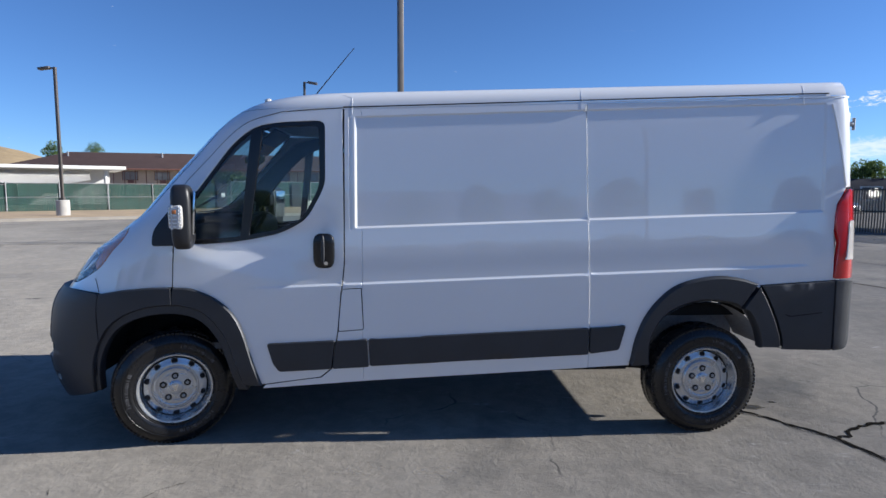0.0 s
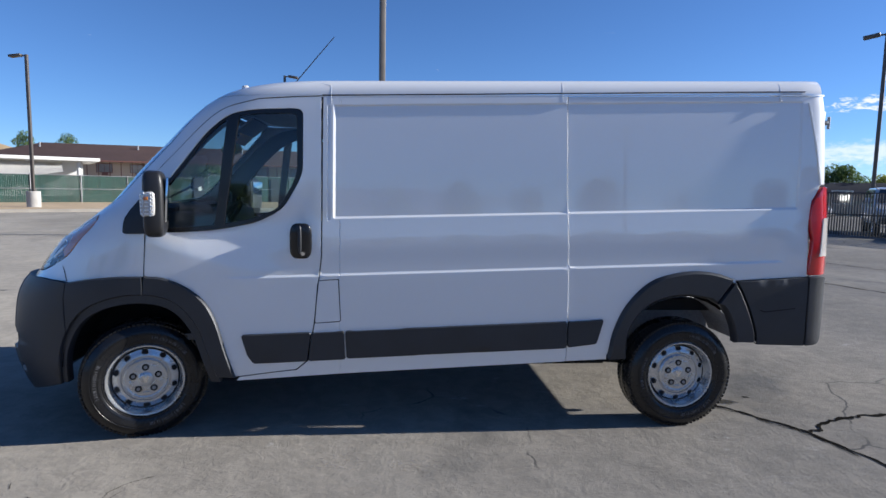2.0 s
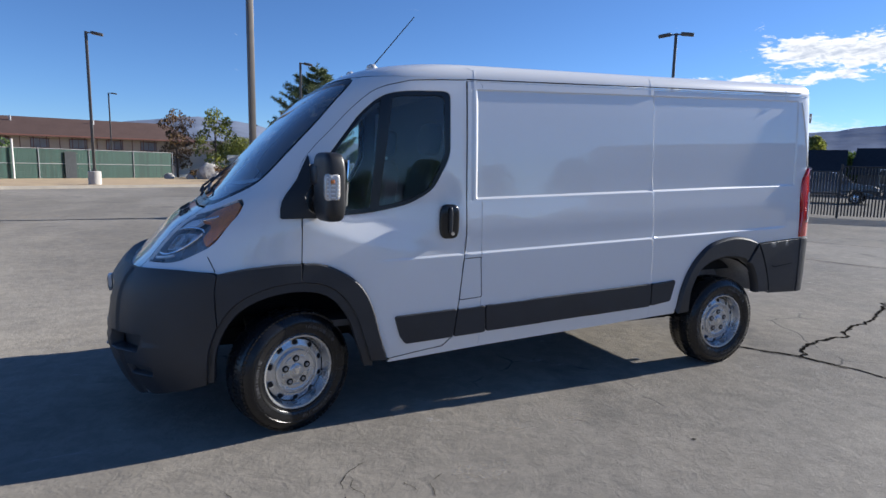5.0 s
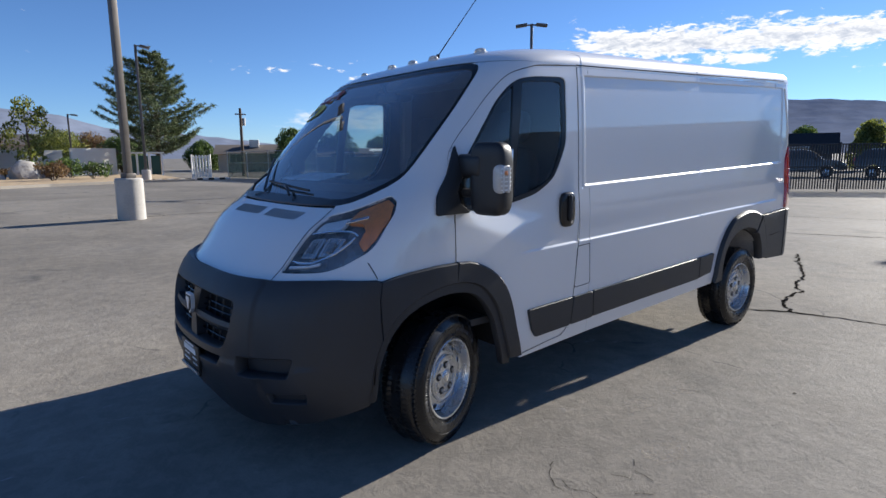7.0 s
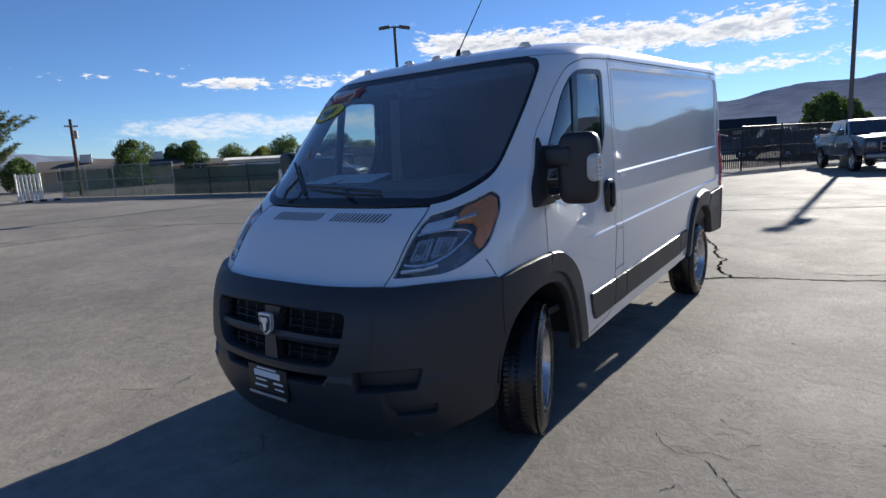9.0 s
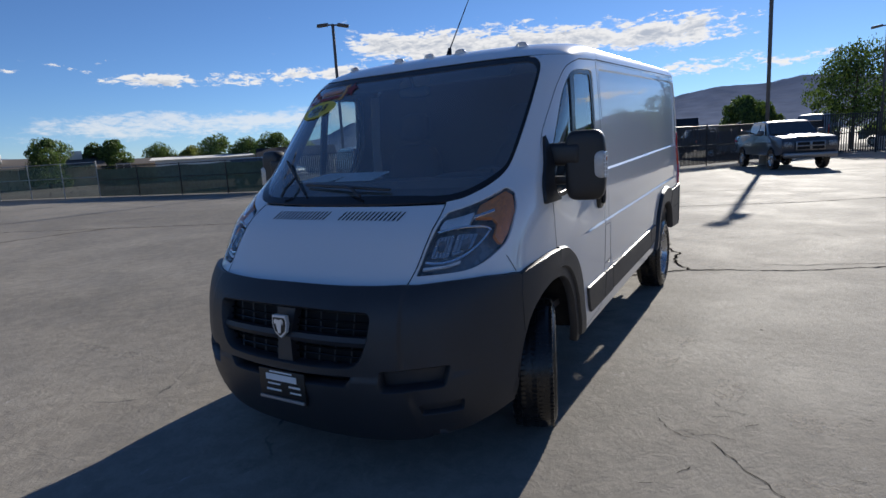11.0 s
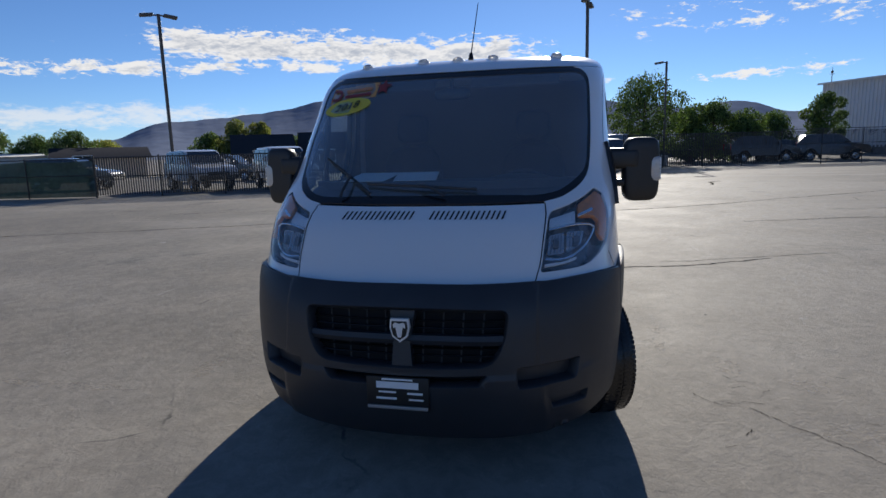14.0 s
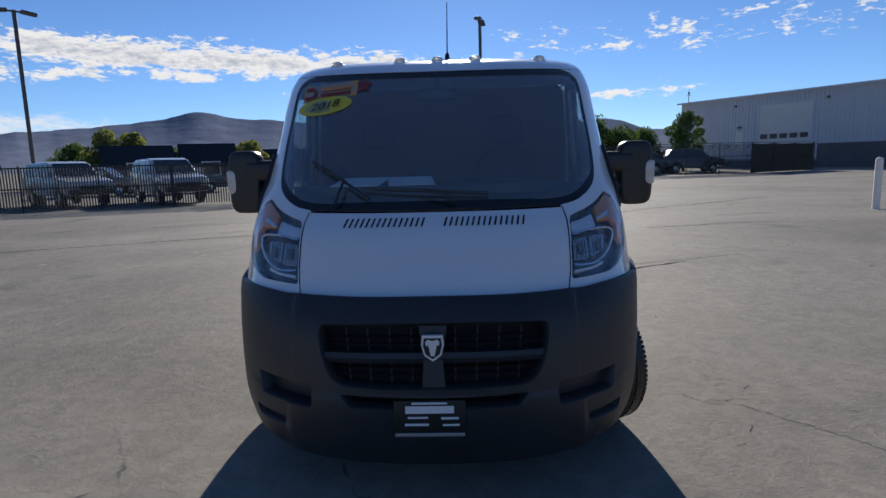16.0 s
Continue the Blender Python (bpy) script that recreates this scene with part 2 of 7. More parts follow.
M_RUBBER = mat("tyre rubber", (0.011, 0.011, 0.012), 0.27, vary=0.3, scale=9, bump=0.0004, bump_scale=200, spec=0.42)
M_STEEL = mat("silver painted steel", (0.56, 0.57, 0.58), 0.27, metal=0.75, vary=0.08, scale=8)
M_CHROME = mat("chrome", (0.78, 0.79, 0.8), 0.1, metal=1.0, vary=0.03)
M_ZINC = mat("galvanised steel", (0.36, 0.36, 0.36), 0.5, metal=0.6, vary=0.15)
M_WELL = mat("grey rear wheel well", (0.30, 0.30, 0.31), 0.85, vary=0.3, scale=5)
M_MIRRORSHELL = mat("black mirror shell", (0.016, 0.016, 0.018), 0.42, vary=0.2, bump=0.0004, bump_scale=400)
M_SATIN = mat("satin silver", (0.80, 0.81, 0.82), 0.42, metal=0.35, vary=0.06)
M_TUB = mat("smoked grey lamp housing", (0.20, 0.215, 0.23), 0.28, metal=0.4, vary=0.3, scale=14)
M_TRIM = mat("dark grey interior trim", (0.07, 0.068, 0.068), 0.7, vary=0.15, bump=0.0005, bump_scale=300)
M_SEAT = mat("charcoal seat cloth", (0.04, 0.04, 0.043), 0.9, vary=0.25, scale=30, bump=0.001, bump_scale=400)
M_HEADLINER = mat("pale headliner", (0.30, 0.30, 0.29), 0.95, vary=0.1)
M_GLASS = glass("tinted window glass", (0.70, 0.79, 0.79), 0.0, 0.06, 0.004)
M_SCREEN = glass("windscreen glass", (0.76, 0.84, 0.86), 0.0, 0.15, 0.08)
M_LENS = glass("clear lamp lens", (0.95, 0.96, 0.97), 0.01, 0.06, 0.015, 0.42)
M_AMBER = mat("amber reflector", (0.62, 0.20, 0.035), 0.3, vary=0.2, scale=30, coat=1)
M_RED = mat("red lamp plastic", (0.48, 0.008, 0.010), 0.18, vary=0.1, scale=20, coat=1)
M_CLEARLAMP = mat("frosted clear lamp plastic", (0.75, 0.72, 0.68), 0.2, vary=0.1, scale=40, coat=1, trans=0.3)
M_MIRROR = mat("mirror", (0.85, 0.87, 0.88), 0.02, metal=1.0, vary=0.0)
M_PAPER = mat("white paper", (0.88, 0.89, 0.90), 0.8, vary=0.05)
M_YELLOW = mat("yellow sticker", (0.60, 0.49, 0.05), 0.5, vary=0.06)
M_ORANGE = mat("orange sticker", (0.62, 0.30, 0.09), 0.5, vary=0.06)
M_REDINK = mat("red ink", (0.24, 0.03, 0.03), 0.5, vary=0.05)
M_BLACKINK = mat("black ink", (0.01, 0.01, 0.01), 0.5, vary=0.05)
M_WHITEINK = mat("white ink", (0.8, 0.8, 0.8), 0.5, vary=0.05)
M_DARKROOF = mat("dark shingle roof", (0.045, 0.046, 0.052), 0.95, vary=0.2, spec=0.0)
M_YARD = mat("grey yard asphalt", (0.15, 0.145, 0.138), 0.9, vary=0.25, scale=0.8, bump=0.004, bump_scale=60, spec=0.05)
# grey well above the rubber's tone paints the sky glint on the letters
M_LETTER = mat("tyre lettering with glint in its grey", (0.11, 0.11, 0.115), 0.35, vary=0.3)
M_FASCIABROWN = mat("red-brown eaves board", (0.22, 0.10, 0.075), 0.7, vary=0.15)
M_SCUFF = mat("pale scraped asphalt", (0.37, 0.34, 0.30), 0.9, vary=0.15, scale=8, spec=0.05)
nt_ = M_SCUFF.node_tree
co_, nz_, mr_ = (nt_.nodes.new(n) for n in ("ShaderNodeTexCoord", "ShaderNodeTexNoise", "ShaderNodeMapRange"))
nz_.inputs["Scale"].default_value, nz_.inputs["Detail"].default_value, nz_.inputs["Roughness"].default_value = 16, 6, 0.72
nz_.inputs["Distortion"].default_value = 1.5
mr_.inputs[1].default_value, mr_.inputs[2].default_value, mr_.inputs[4].default_value = 0.50, 0.66, 0.6
nt_.links.new(co_.outputs["Object"], nz_.inputs["Vector"])
nt_.links.new(nz_.outputs[0], mr_.inputs[0])
nt_.links.new(mr_.outputs[0], nt_.nodes["Principled BSDF"].inputs["Alpha"])
M_OIL = mat("dark oil stain", (0.05, 0.048, 0.045), 0.7, vary=0.3, scale=6, spec=0.1)
M_OIL.node_tree.nodes["Principled BSDF"].inputs["Alpha"].default_value = 0.5
M_CRACK = mat("dark open crack", (0.014, 0.013, 0.012), 1.0, spec=0.0, vary=0.3, scale=3, bump=0.004, bump_scale=50)
M_CONC = mat("pale concrete", (0.42, 0.40, 0.37), 0.85, vary=0.18, scale=2.5, bump=0.003, bump_scale=40)
M_DIRT = mat("dry tan dirt", (0.42, 0.31, 0.19), 0.95, vary=0.25, scale=0.8, bump=0.01, bump_scale=14)
M_POLE = mat("bronze painted pole", (0.105, 0.092, 0.082), 0.5, vary=0.15, metal=0.2)
M_GREEN = mat("dark green fence slats", (0.015, 0.056, 0.042), 0.6, vary=0.3, scale=1.5, island=0.35)
M_MESHSCREEN = mat("dark green screen cloth", (0.05, 0.078, 0.072), 0.85, vary=0.3, scale=0.9, bump=0.01, bump_scale=6)
M_MESHSCREEN.node_tree.nodes["Principled BSDF"].inputs["Alpha"].default_value = 0.92
M_OPENSCREEN = mat("thin green screen cloth", (0.075, 0.115, 0.10), 0.85, vary=0.3, scale=0.9)
M_OPENSCREEN.node_tree.nodes["Principled BSDF"].inputs["Alpha"].default_value = 0.66
M_KERB = mat("tan worn concrete", (0.35, 0.315, 0.265), 0.9, vary=0.2, scale=1.5, bump=0.003, bump_scale=30)
M_BLKSCREEN = mat("black screen cloth", (0.045, 0.050, 0.056), 0.85, vary=0.3, scale=0.8, bump=0.01, bump_scale=5)
M_WORNSCREEN = mat("worn open black screen cloth", (0.045, 0.050, 0.056), 0.85, vary=0.3, scale=0.8)
M_WORNSCREEN.node_tree.nodes["Principled BSDF"].inputs["Alpha"].default_value = 0.42
M_PICKET = mat("black painted pickets", (0.02, 0.02, 0.022), 0.45, vary=0.2)
M_LEAF = mat("green leaves", (0.045, 0.085, 0.022), 0.7, vary=0.35, scale=1.5, island=0.6, second=(0.10, 0.15, 0.035))
M_LEAFY = mat("yellow green leaves", (0.085, 0.115, 0.03), 0.7, vary=0.3, scale=1.5, island=0.6, second=(0.19, 0.20, 0.06))
M_LEAFR = mat("rust brown leaves", (0.10, 0.055, 0.03), 0.8, vary=0.3, scale=1.5, island=0.6, second=(0.17, 0.11, 0.06))
M_NEEDLE = mat("dark pine needles", (0.045, 0.065, 0.03), 0.75, vary=0.3, scale=1.2, island=0.6, second=(0.14, 0.175, 0.08))
M_BARK = mat("brown bark", (0.10, 0.075, 0.055), 0.95, vary=0.3, scale=6, bump=0.01, bump_scale=25)
# haze in front of the ridge is put into this base colour
M_HILL = mat("hills with haze in the base colour", (0.180, 0.210, 0.280), 1.0, spec=0.0, vary=0.16, scale=0.012, bump=6.0, bump_scale=0.01, grain=0.4)
M_TANHILL = mat("dry grass hill", (0.30, 0.22, 0.12), 1.0, vary=0.15, scale=0.02, bump=0.5, bump_scale=0.2)
M_STUCCO = mat("tan stucco", (0.60, 0.46, 0.33), 0.9, vary=0.08, scale=1.0, bump=0.004, bump_scale=30)
M_BROWNROOF = mat("brown shingle roof", (0.105, 0.070, 0.062), 0.9, spec=0.1, vary=0.15, scale=0.6, bump=0.02, bump_scale=5)
M_WALLWHITE = mat("white building paint", (0.70, 0.68, 0.64), 0.8, vary=0.06, scale=0.5)
M_FASCIA = mat("rust red fascia", (0.28, 0.06, 0.035), 0.7, vary=0.1)
M_WINDOW = mat("dark window glass", (0.03, 0.035, 0.04), 0.08, vary=0.1, coat=0.5)
M_METALWALL = mat("pale ribbed metal cladding", (0.62, 0.63, 0.65), 0.55, metal=0.0, vary=0.05, scale=0.4)
M_WAINSCOT = mat("grey block wainscot", (0.13, 0.12, 0.12), 0.85, vary=0.2, scale=1.5)
M_ROOFGREY = mat("grey roof", (0.12, 0.11, 0.105), 0.95, vary=0.2, spec=0.05)
M_TRUCK = mat("dark grey truck paint", (0.040, 0.045, 0.058), 0.5, metal=0.0, vary=0.04, coat=1.0)
M_CARGREY = mat("silver grey vehicle paint", (0.22, 0.23, 0.24), 0.35, metal=0.3, vary=0.04, coat=1.0)
M_CARWHITE = mat("white vehicle paint", (0.52, 0.52, 0.53), 0.3, vary=0.03, coat=1.0)
M_CARDARK = mat("dark vehicle paint", (0.03, 0.033, 0.04), 0.3, vary=0.05, coat=1.0)
M_CURTAIN = mat("curtained window glass", (0.30, 0.28, 0.26), 0.3, vary=0.3, scale=1.2, coat=0.6)
M_TRUCKTRIM = mat("dull bright truck trim", (0.22, 0.22, 0.23), 0.3, metal=0.8, vary=0.1)
M_ROCK = mat("grey boulder", (0.34, 0.32, 0.30), 0.9, vary=0.3, scale=2, bump=0.03, bump_scale=6)



def let_through(m, share):
    """Leaves pass part of the light that falls on their far side."""
    nt = m.node_tree
    b = nt.nodes["Principled BSDF"]
    out = nt.nodes["Material Output"]
    mx, tl, br = nt.nodes.new("ShaderNodeMixShader"), nt.nodes.new("ShaderNodeBsdfTranslucent"), nt.nodes.new("ShaderNodeMix")
    br.data_type, br.blend_type = "RGBA", "MULTIPLY"
    br.inputs[0].default_value, br.inputs[7].default_value = 1.0, (1.6, 1.6, 1.0, 1)
    nt.links.new(b.inputs["Base Color"].links[0].from_socket, br.inputs[6])
    nt.links.new(br.outputs[2], tl.inputs["Color"])
    mx.inputs[0].default_value = share
    nt.links.new(b.outputs[0], mx.inputs[1])
    nt.links.new(tl.outputs[0], mx.inputs[2])
    nt.links.new(mx.outputs[0], out.inputs["Surface"])


for m, share in ((M_LEAF, 0.22), (M_LEAFY, 0.4), (M_LEAFR, 0.25), (M_NEEDLE, 0.12)):
    let_through(m, share)

# ---- building helpers ----
from mathutils import geometry


def link_mesh(name, bm, material, smooth=True):
    me = bpy.data.meshes.new(name)
    bmesh.ops.recalc_face_normals(bm, faces=bm.faces[:]) if len(bm.faces) < 60000 else None
    bm.to_mesh(me)
    bm.free()
    mats = material if isinstance(material, (list, tuple)) else [material]
    for m in mats:
        me.materials.append(m)
    if smooth:
        me.shade_smooth()
        me.set_sharp_from_angle(angle=radians(38))
    return new(name, me)


def part(name, bm, material, parent, label="", smooth=True):
    ob = link_mesh(name, bm, material, smooth)
    ob.parent = parent
    return tagged(ob, label) if label else ob


def thing(name, label, category, group="", at=(0, 0, 0), turn=0.0):
    ob = new(name)
    ob.empty_display_size = 0.2
    ob.matrix_world = pose(*at, 0, 0, turn)
    return tagged(ob, label, category, group)


def box(bm, c, s, rot=None, bev=0.0, seg=2):
    m = Matrix.LocRotScale(c, Euler([radians(a) for a in rot]) if rot else None, s)
    r = bmesh.ops.create_cube(bm, size=1, matrix=m)
    if bev:
        es = list({e for v in r["verts"] for e in v.link_edges})
        bmesh.ops.bevel(bm, geom=es, offset=bev, segments=seg, affect="EDGES", profile=0.5)


def cyl(bm, p0, p1, r0, r1=None, seg=16, caps=True):
    p0, p1 = Vector(p0), Vector(p1)
    d = p1 - p0
    m = Matrix.Translation((p0 + p1) / 2) @ d.to_track_quat("Z", "Y").to_matrix().to_4x4()
    bmesh.ops.create_cone(bm, cap_ends=caps, segments=seg, radius1=r0, radius2=r0 if r1 is None else r1, depth=d.length, matrix=m)


def tube(bm, pts, r, seg=8):
    for a, b in zip(pts, pts[1:]):
        cyl(bm, a, b, r, r, seg)


def ball(bm, c, s, seg=16, rings=10, power=1.0, rot=None):
    """An ellipsoid, or with a power under 1 a rounded box."""
    m = Matrix.LocRotScale(c, Euler([radians(a) for a in rot]) if rot else None, None)
    r = bmesh.ops.create_uvsphere(bm, u_segments=seg, v_segments=rings, radius=1)
    for v in r["verts"]:
        q = [math.copysign(abs(k) ** power, k) for k in v.co]
        v.co = m @ Vector((q[0] * s[0], q[1] * s[1], q[2] * s[2]))


def revolve(bm, profile, centre, axis="y", seg=40, close=False):
    """Turn a profile of (radius, along) about an axis through centre."""
    rings = []
    for k in range(seg):
        a = 2 * math.pi * k / seg
        ring = []
        for r, h in profile:
            p = (r * math.cos(a), h, r * math.sin(a)) if axis == "y" else (r * math.cos(a), r * math.sin(a), h)
            ring.append(bm.verts.new(Vector(p) + Vector(centre)))
        rings.append(ring)
    n = len(profile)
    for k in range(seg):
        a, b = rings[k], rings[(k + 1) % seg]
        for j in range(n if close else n - 1):
            j2 = (j + 1) % n
            try:
                bm.faces.new((a[j], a[j2], b[j2], b[j]))
            except ValueError:
                pass


def prism(bm, pts, depth):
    """A flat outline (list of 3D points) pushed along the vector depth."""
    a = [bm.verts.new(p) for p in pts]
    b = [bm.verts.new(Vector(p) + Vector(depth)) for p in pts]
    bm.faces.new(a)
    bm.faces.new(b[::-1])
    for k in range(len(pts)):
        k2 = (k + 1) % len(pts)
        bm.faces.new((a[k], b[k], b[k2], a[k2]))


def rounded(pts, r, n=5):
    """A closed outline with its corners rounded."""
    out = []
    m = len(pts)
    for k in range(m):
        a, p, b = (Vector(pts[(k + d) % m]) for d in (-1, 0, 1))
        rr = r[k] if isinstance(r, (list, tuple)) else r
        da, db = (a - p), (b - p)
        t = min(rr, da.length * 0.48, db.length * 0.48)
        p0, p1 = p + da.normalized() * t, p + db.normalized() * t
        if t < 1e-4:
            out.append(tuple(p))
            continue
        for j in range(n + 1):
            f = j / n
            out.append(tuple(p0 * (1 - f) ** 2 + p * 2 * f * (1 - f) + p1 * f * f))
    return out


def spline(pts, n=6):
    """An open smooth line through the points."""
    out = []
    P = [Vector(p) for p in pts]
    P = [P[0] * 2 - P[1]] + P + [P[-1] * 2 - P[-2]]
    for k in range(1, len(P) - 2):
        a, b, c, d = P[k - 1:k + 3]
        for j in range(n):
            f = j / n
            out.append(tuple(0.5 * ((2 * b) + (c - a) * f + (2 * a - 5 * b + 4 * c - d) * f * f + (3 * b - a - 3 * c + d) * f ** 3)))
    out.append(tuple(P[-2]))
    return out


# ---- the van's outer skin ----
# Skin coordinates: u runs from the nose's middle round the corner and along the side, q is the height above the raked sill line.
RAKE = 0.035
QUARTER = 1.4
T_NOSE = [(0.20, -2.50), (0.30, -2.585), (0.42, -2.645), (0.57, -2.685), (0.67, -2.69), (0.82, -2.675), (0.92, -2.645), (0.99, -2.585), (1.065, -2.505), (1.165, -2.415),
          (1.26, -2.315), (1.335, -2.185), (1.41, -2.09), (1.675, -1.855), (1.885, -1.635), (2.05, -1.445), (2.145, -1.30), (2.18, -1.20), (2.205, -1.05), (2.225, -0.85), (2.236, -0.5), (2.24, 0.3)]
T_AXLE = [(0.20, -1.70), (0.95, -1.70), (1.10, -1.55), (1.35, -1.45), (1.65, -1.15), (1.9, -0.95), (2.1, -0.72), (2.2, -0.4), (2.24, 0.9)]
T_POWER = [(0.20, 2.85), (0.9, 2.82), (1.0, 3.0), (1.1, 3.4), (1.28, 3.9), (1.37, 4.1), (1.5, 3.5), (1.8, 3.6), (2.04, 4.2), (2.12, 3.9), (2.24, 2.8)]
T_WIDE = [(0.20, 0.97), (0.36, 1.005), (0.5, 1.025), (1.0, 1.03), (1.2, 1.02), (1.36, 1.007), (1.7, 0.993), (2.0, 0.974), (2.09, 0.964)]


def hermite(table):
    xs = np.array([p[0] for p in table])
    ys = np.array([p[1] for p in table])
    h = np.diff(xs)
    d = np.diff(ys) / h
    s = np.zeros(len(xs))
    for k in range(1, len(xs) - 1):
        if d[k - 1] * d[k] > 0:
            w1, w2 = 2 * h[k] + h[k - 1], h[k] + 2 * h[k - 1]
            s[k] = (w1 + w2) / (w1 / d[k - 1] + w2 / d[k])
    s[0], s[-1] = d[0], d[-1]

    def f(x):
        x = min(max(x, xs[0]), xs[-1])
        k = min(max(int(np.searchsorted(xs, x)) - 1, 0), len(h) - 1)
        t = (x - xs[k]) / h[k]
        return float(ys[k] * (1 + 2 * t) * (1 - t) ** 2 + s[k] * h[k] * t * (1 - t) ** 2 + ys[k + 1] * t * t * (3 - 2 * t) + s[k + 1] * h[k] * t * t * (t - 1))
    return f


nose_x, axle_x, nose_n, side_w = hermite(T_NOSE), hermite(T_AXLE), hermite(T_POWER), hermite(T_WIDE)
REAR_X = 2.72


def half_width(q):
    if q <= 2.09:
        return side_w(q)
    if q <= 2.19:
        f = (q - 2.09) / 0.11
        return 0.854 + 0.11 * math.sqrt(max(1 - f * f, 0))
    return 0.90 * math.sqrt(max((2.2405 - q) / 0.0505, 0))


def skin(u, q):
    a = abs(u)
    w = half_width(q)
    xc = axle_x(q)
    if a < QUARTER:
        e, ph = 2 / nose_n(q), a / QUARTER * math.pi / 2
        x = xc - (xc - nose_x(q)) * max(math.cos(ph), 0) ** e
        y = w * math.sin(ph) ** e
    else:
        x, y = xc + a - QUARTER, w
        xr = REAR_X - max(q - 1.3, 0) * 0.045
        d = min(max((x - (xr - 0.13)) / 0.13, 0), 1)
        y -= 0.13 * (1 - math.sqrt(max(1 - d * d, 0)))
    return Vector((x, math.copysign(y, -u), q + RAKE * (x + 0.6)))


def skin_normal(u, q):
    d = 0.004
    s = 1 if u >= 0 else -1
    a = skin(u + d, q) - skin(u - d, q)
    b = skin(u, q + d) - skin(u, q - d)
    n = a.cross(b)
    p = skin(u, q)
    if n.length < 1e-9:
        return Vector((0, -s, 0))
    n.normalize()
    return n if n.dot(Vector((p.x * 0.4, p.y, 0)) + (Vector((-0.9, 0, 0.3)) if p.x < -1.6 else Vector())) > 0 else -n


def ux(x, q):
    xc = axle_x(q)
    if x >= xc:
        return QUARTER + x - xc
    f = min((xc - x) / (xc - nose_x(q)), 1)
    return QUARTER * math.acos(f ** (nose_n(q) / 2)) / (math.pi / 2)


def sx(x, z):
    """Skin coordinates of a side point (x, z)."""
    q = z - RAKE * (x + 0.6)
    xc = axle_x(q)
    if x >= xc:
        return (QUARTER + x - xc, q)
    f = min((xc - x) / (xc - nose_x(q)), 1)
    return (QUARTER * math.acos(f ** (nose_n(q) / 2)) / (math.pi / 2), q)


def fy(y, z):
    """Skin coordinates of a front point (y, z); y is positive on the driver's side here."""
    q = z + 0.06
    for _ in range(6):
        f = min(abs(y) / half_width(q), 1)
        u = math.copysign(QUARTER * math.asin(f ** (nose_n(q) / 2)) / (math.pi / 2), y)
        q = z - RAKE * (skin(u, q).x + 0.6)
    return (u, q)


def inside(P, loop):
    L = np.asarray(loop)
    x, y = P[:, 0], P[:, 1]
    r = np.zeros(len(P), bool)
    for (x0, y0), (x1, y1) in zip(L, np.roll(L, -1, 0)):
        c = (y0 > y) != (y1 > y)
        with np.errstate(divide="ignore", invalid="ignore"):
            r ^= c & (x < (x1 - x0) * (y - y0) / (y1 - y0 + 1e-15) + x0)
    return r


def dense(loop, step):
    out = []
    m = len(loop)
    for k in range(m):
        a, b = np.array(loop[k]), np.array(loop[(k + 1) % m])
        n = max(int(np.linalg.norm(b - a) / step), 1)
        out += [tuple(a + (b - a) * j / n) for j in range(n)]
    return out


def triangulate(loop, holes, step, us=(), qs=()):
    """Fill an outline with holes: its edge points, and an even grid within."""
    loops = [dense(loop, step)] + [dense(h, step) for h in holes]
    L = np.array(loops[0])
    gu = np.unique(np.concatenate([np.arange(L[:, 0].min(), L[:, 0].max(), step), np.array(us, float)]))
    gq = np.unique(np.concatenate([np.arange(L[:, 1].min(), L[:, 1].max(), step), np.array(qs, float)]))
    grid = np.array(np.meshgrid(gu, gq)).reshape(2, -1).T
    ok = inside(grid, loops[0])
    for h in loops[1:]:
        ok &= ~inside(grid, h)
    grid = grid[ok]
    B = np.concatenate([np.array(l) for l in loops])
    keep = np.ones(len(grid), bool)
    for k in range(0, len(grid), 2000):
        g = grid[k:k + 2000]
        keep[k:k + 2000] = (((g[:, None, :] - B[None]) ** 2).sum(-1).min(1) > (0.3 * step) ** 2)
    grid = grid[keep]
    V = [Vector(p) for p in B] + [Vector(p) for p in grid]
    E = []
    o = 0
    for l in loops:
        E += [(o + k, o + (k + 1) % len(l)) for k in range(len(l))]
        o += len(l)
    v2, _, f2, *_ = geometry.delaunay_2d_cdt(V, E, [], 0, 1e-6)
    P = np.array([tuple(v) for v in v2])
    F = np.array([f for f in f2 if len(f) == 3])
    C = P[F].mean(1)
    ok = inside(C, loops[0])
    for h in loops[1:]:
        ok &= ~inside(C, h)
    return P, F[ok]


def flat(loop):
    """Skin outline to (x, q)."""
    return [(skin(u, q).x, q) for u, q in loop]


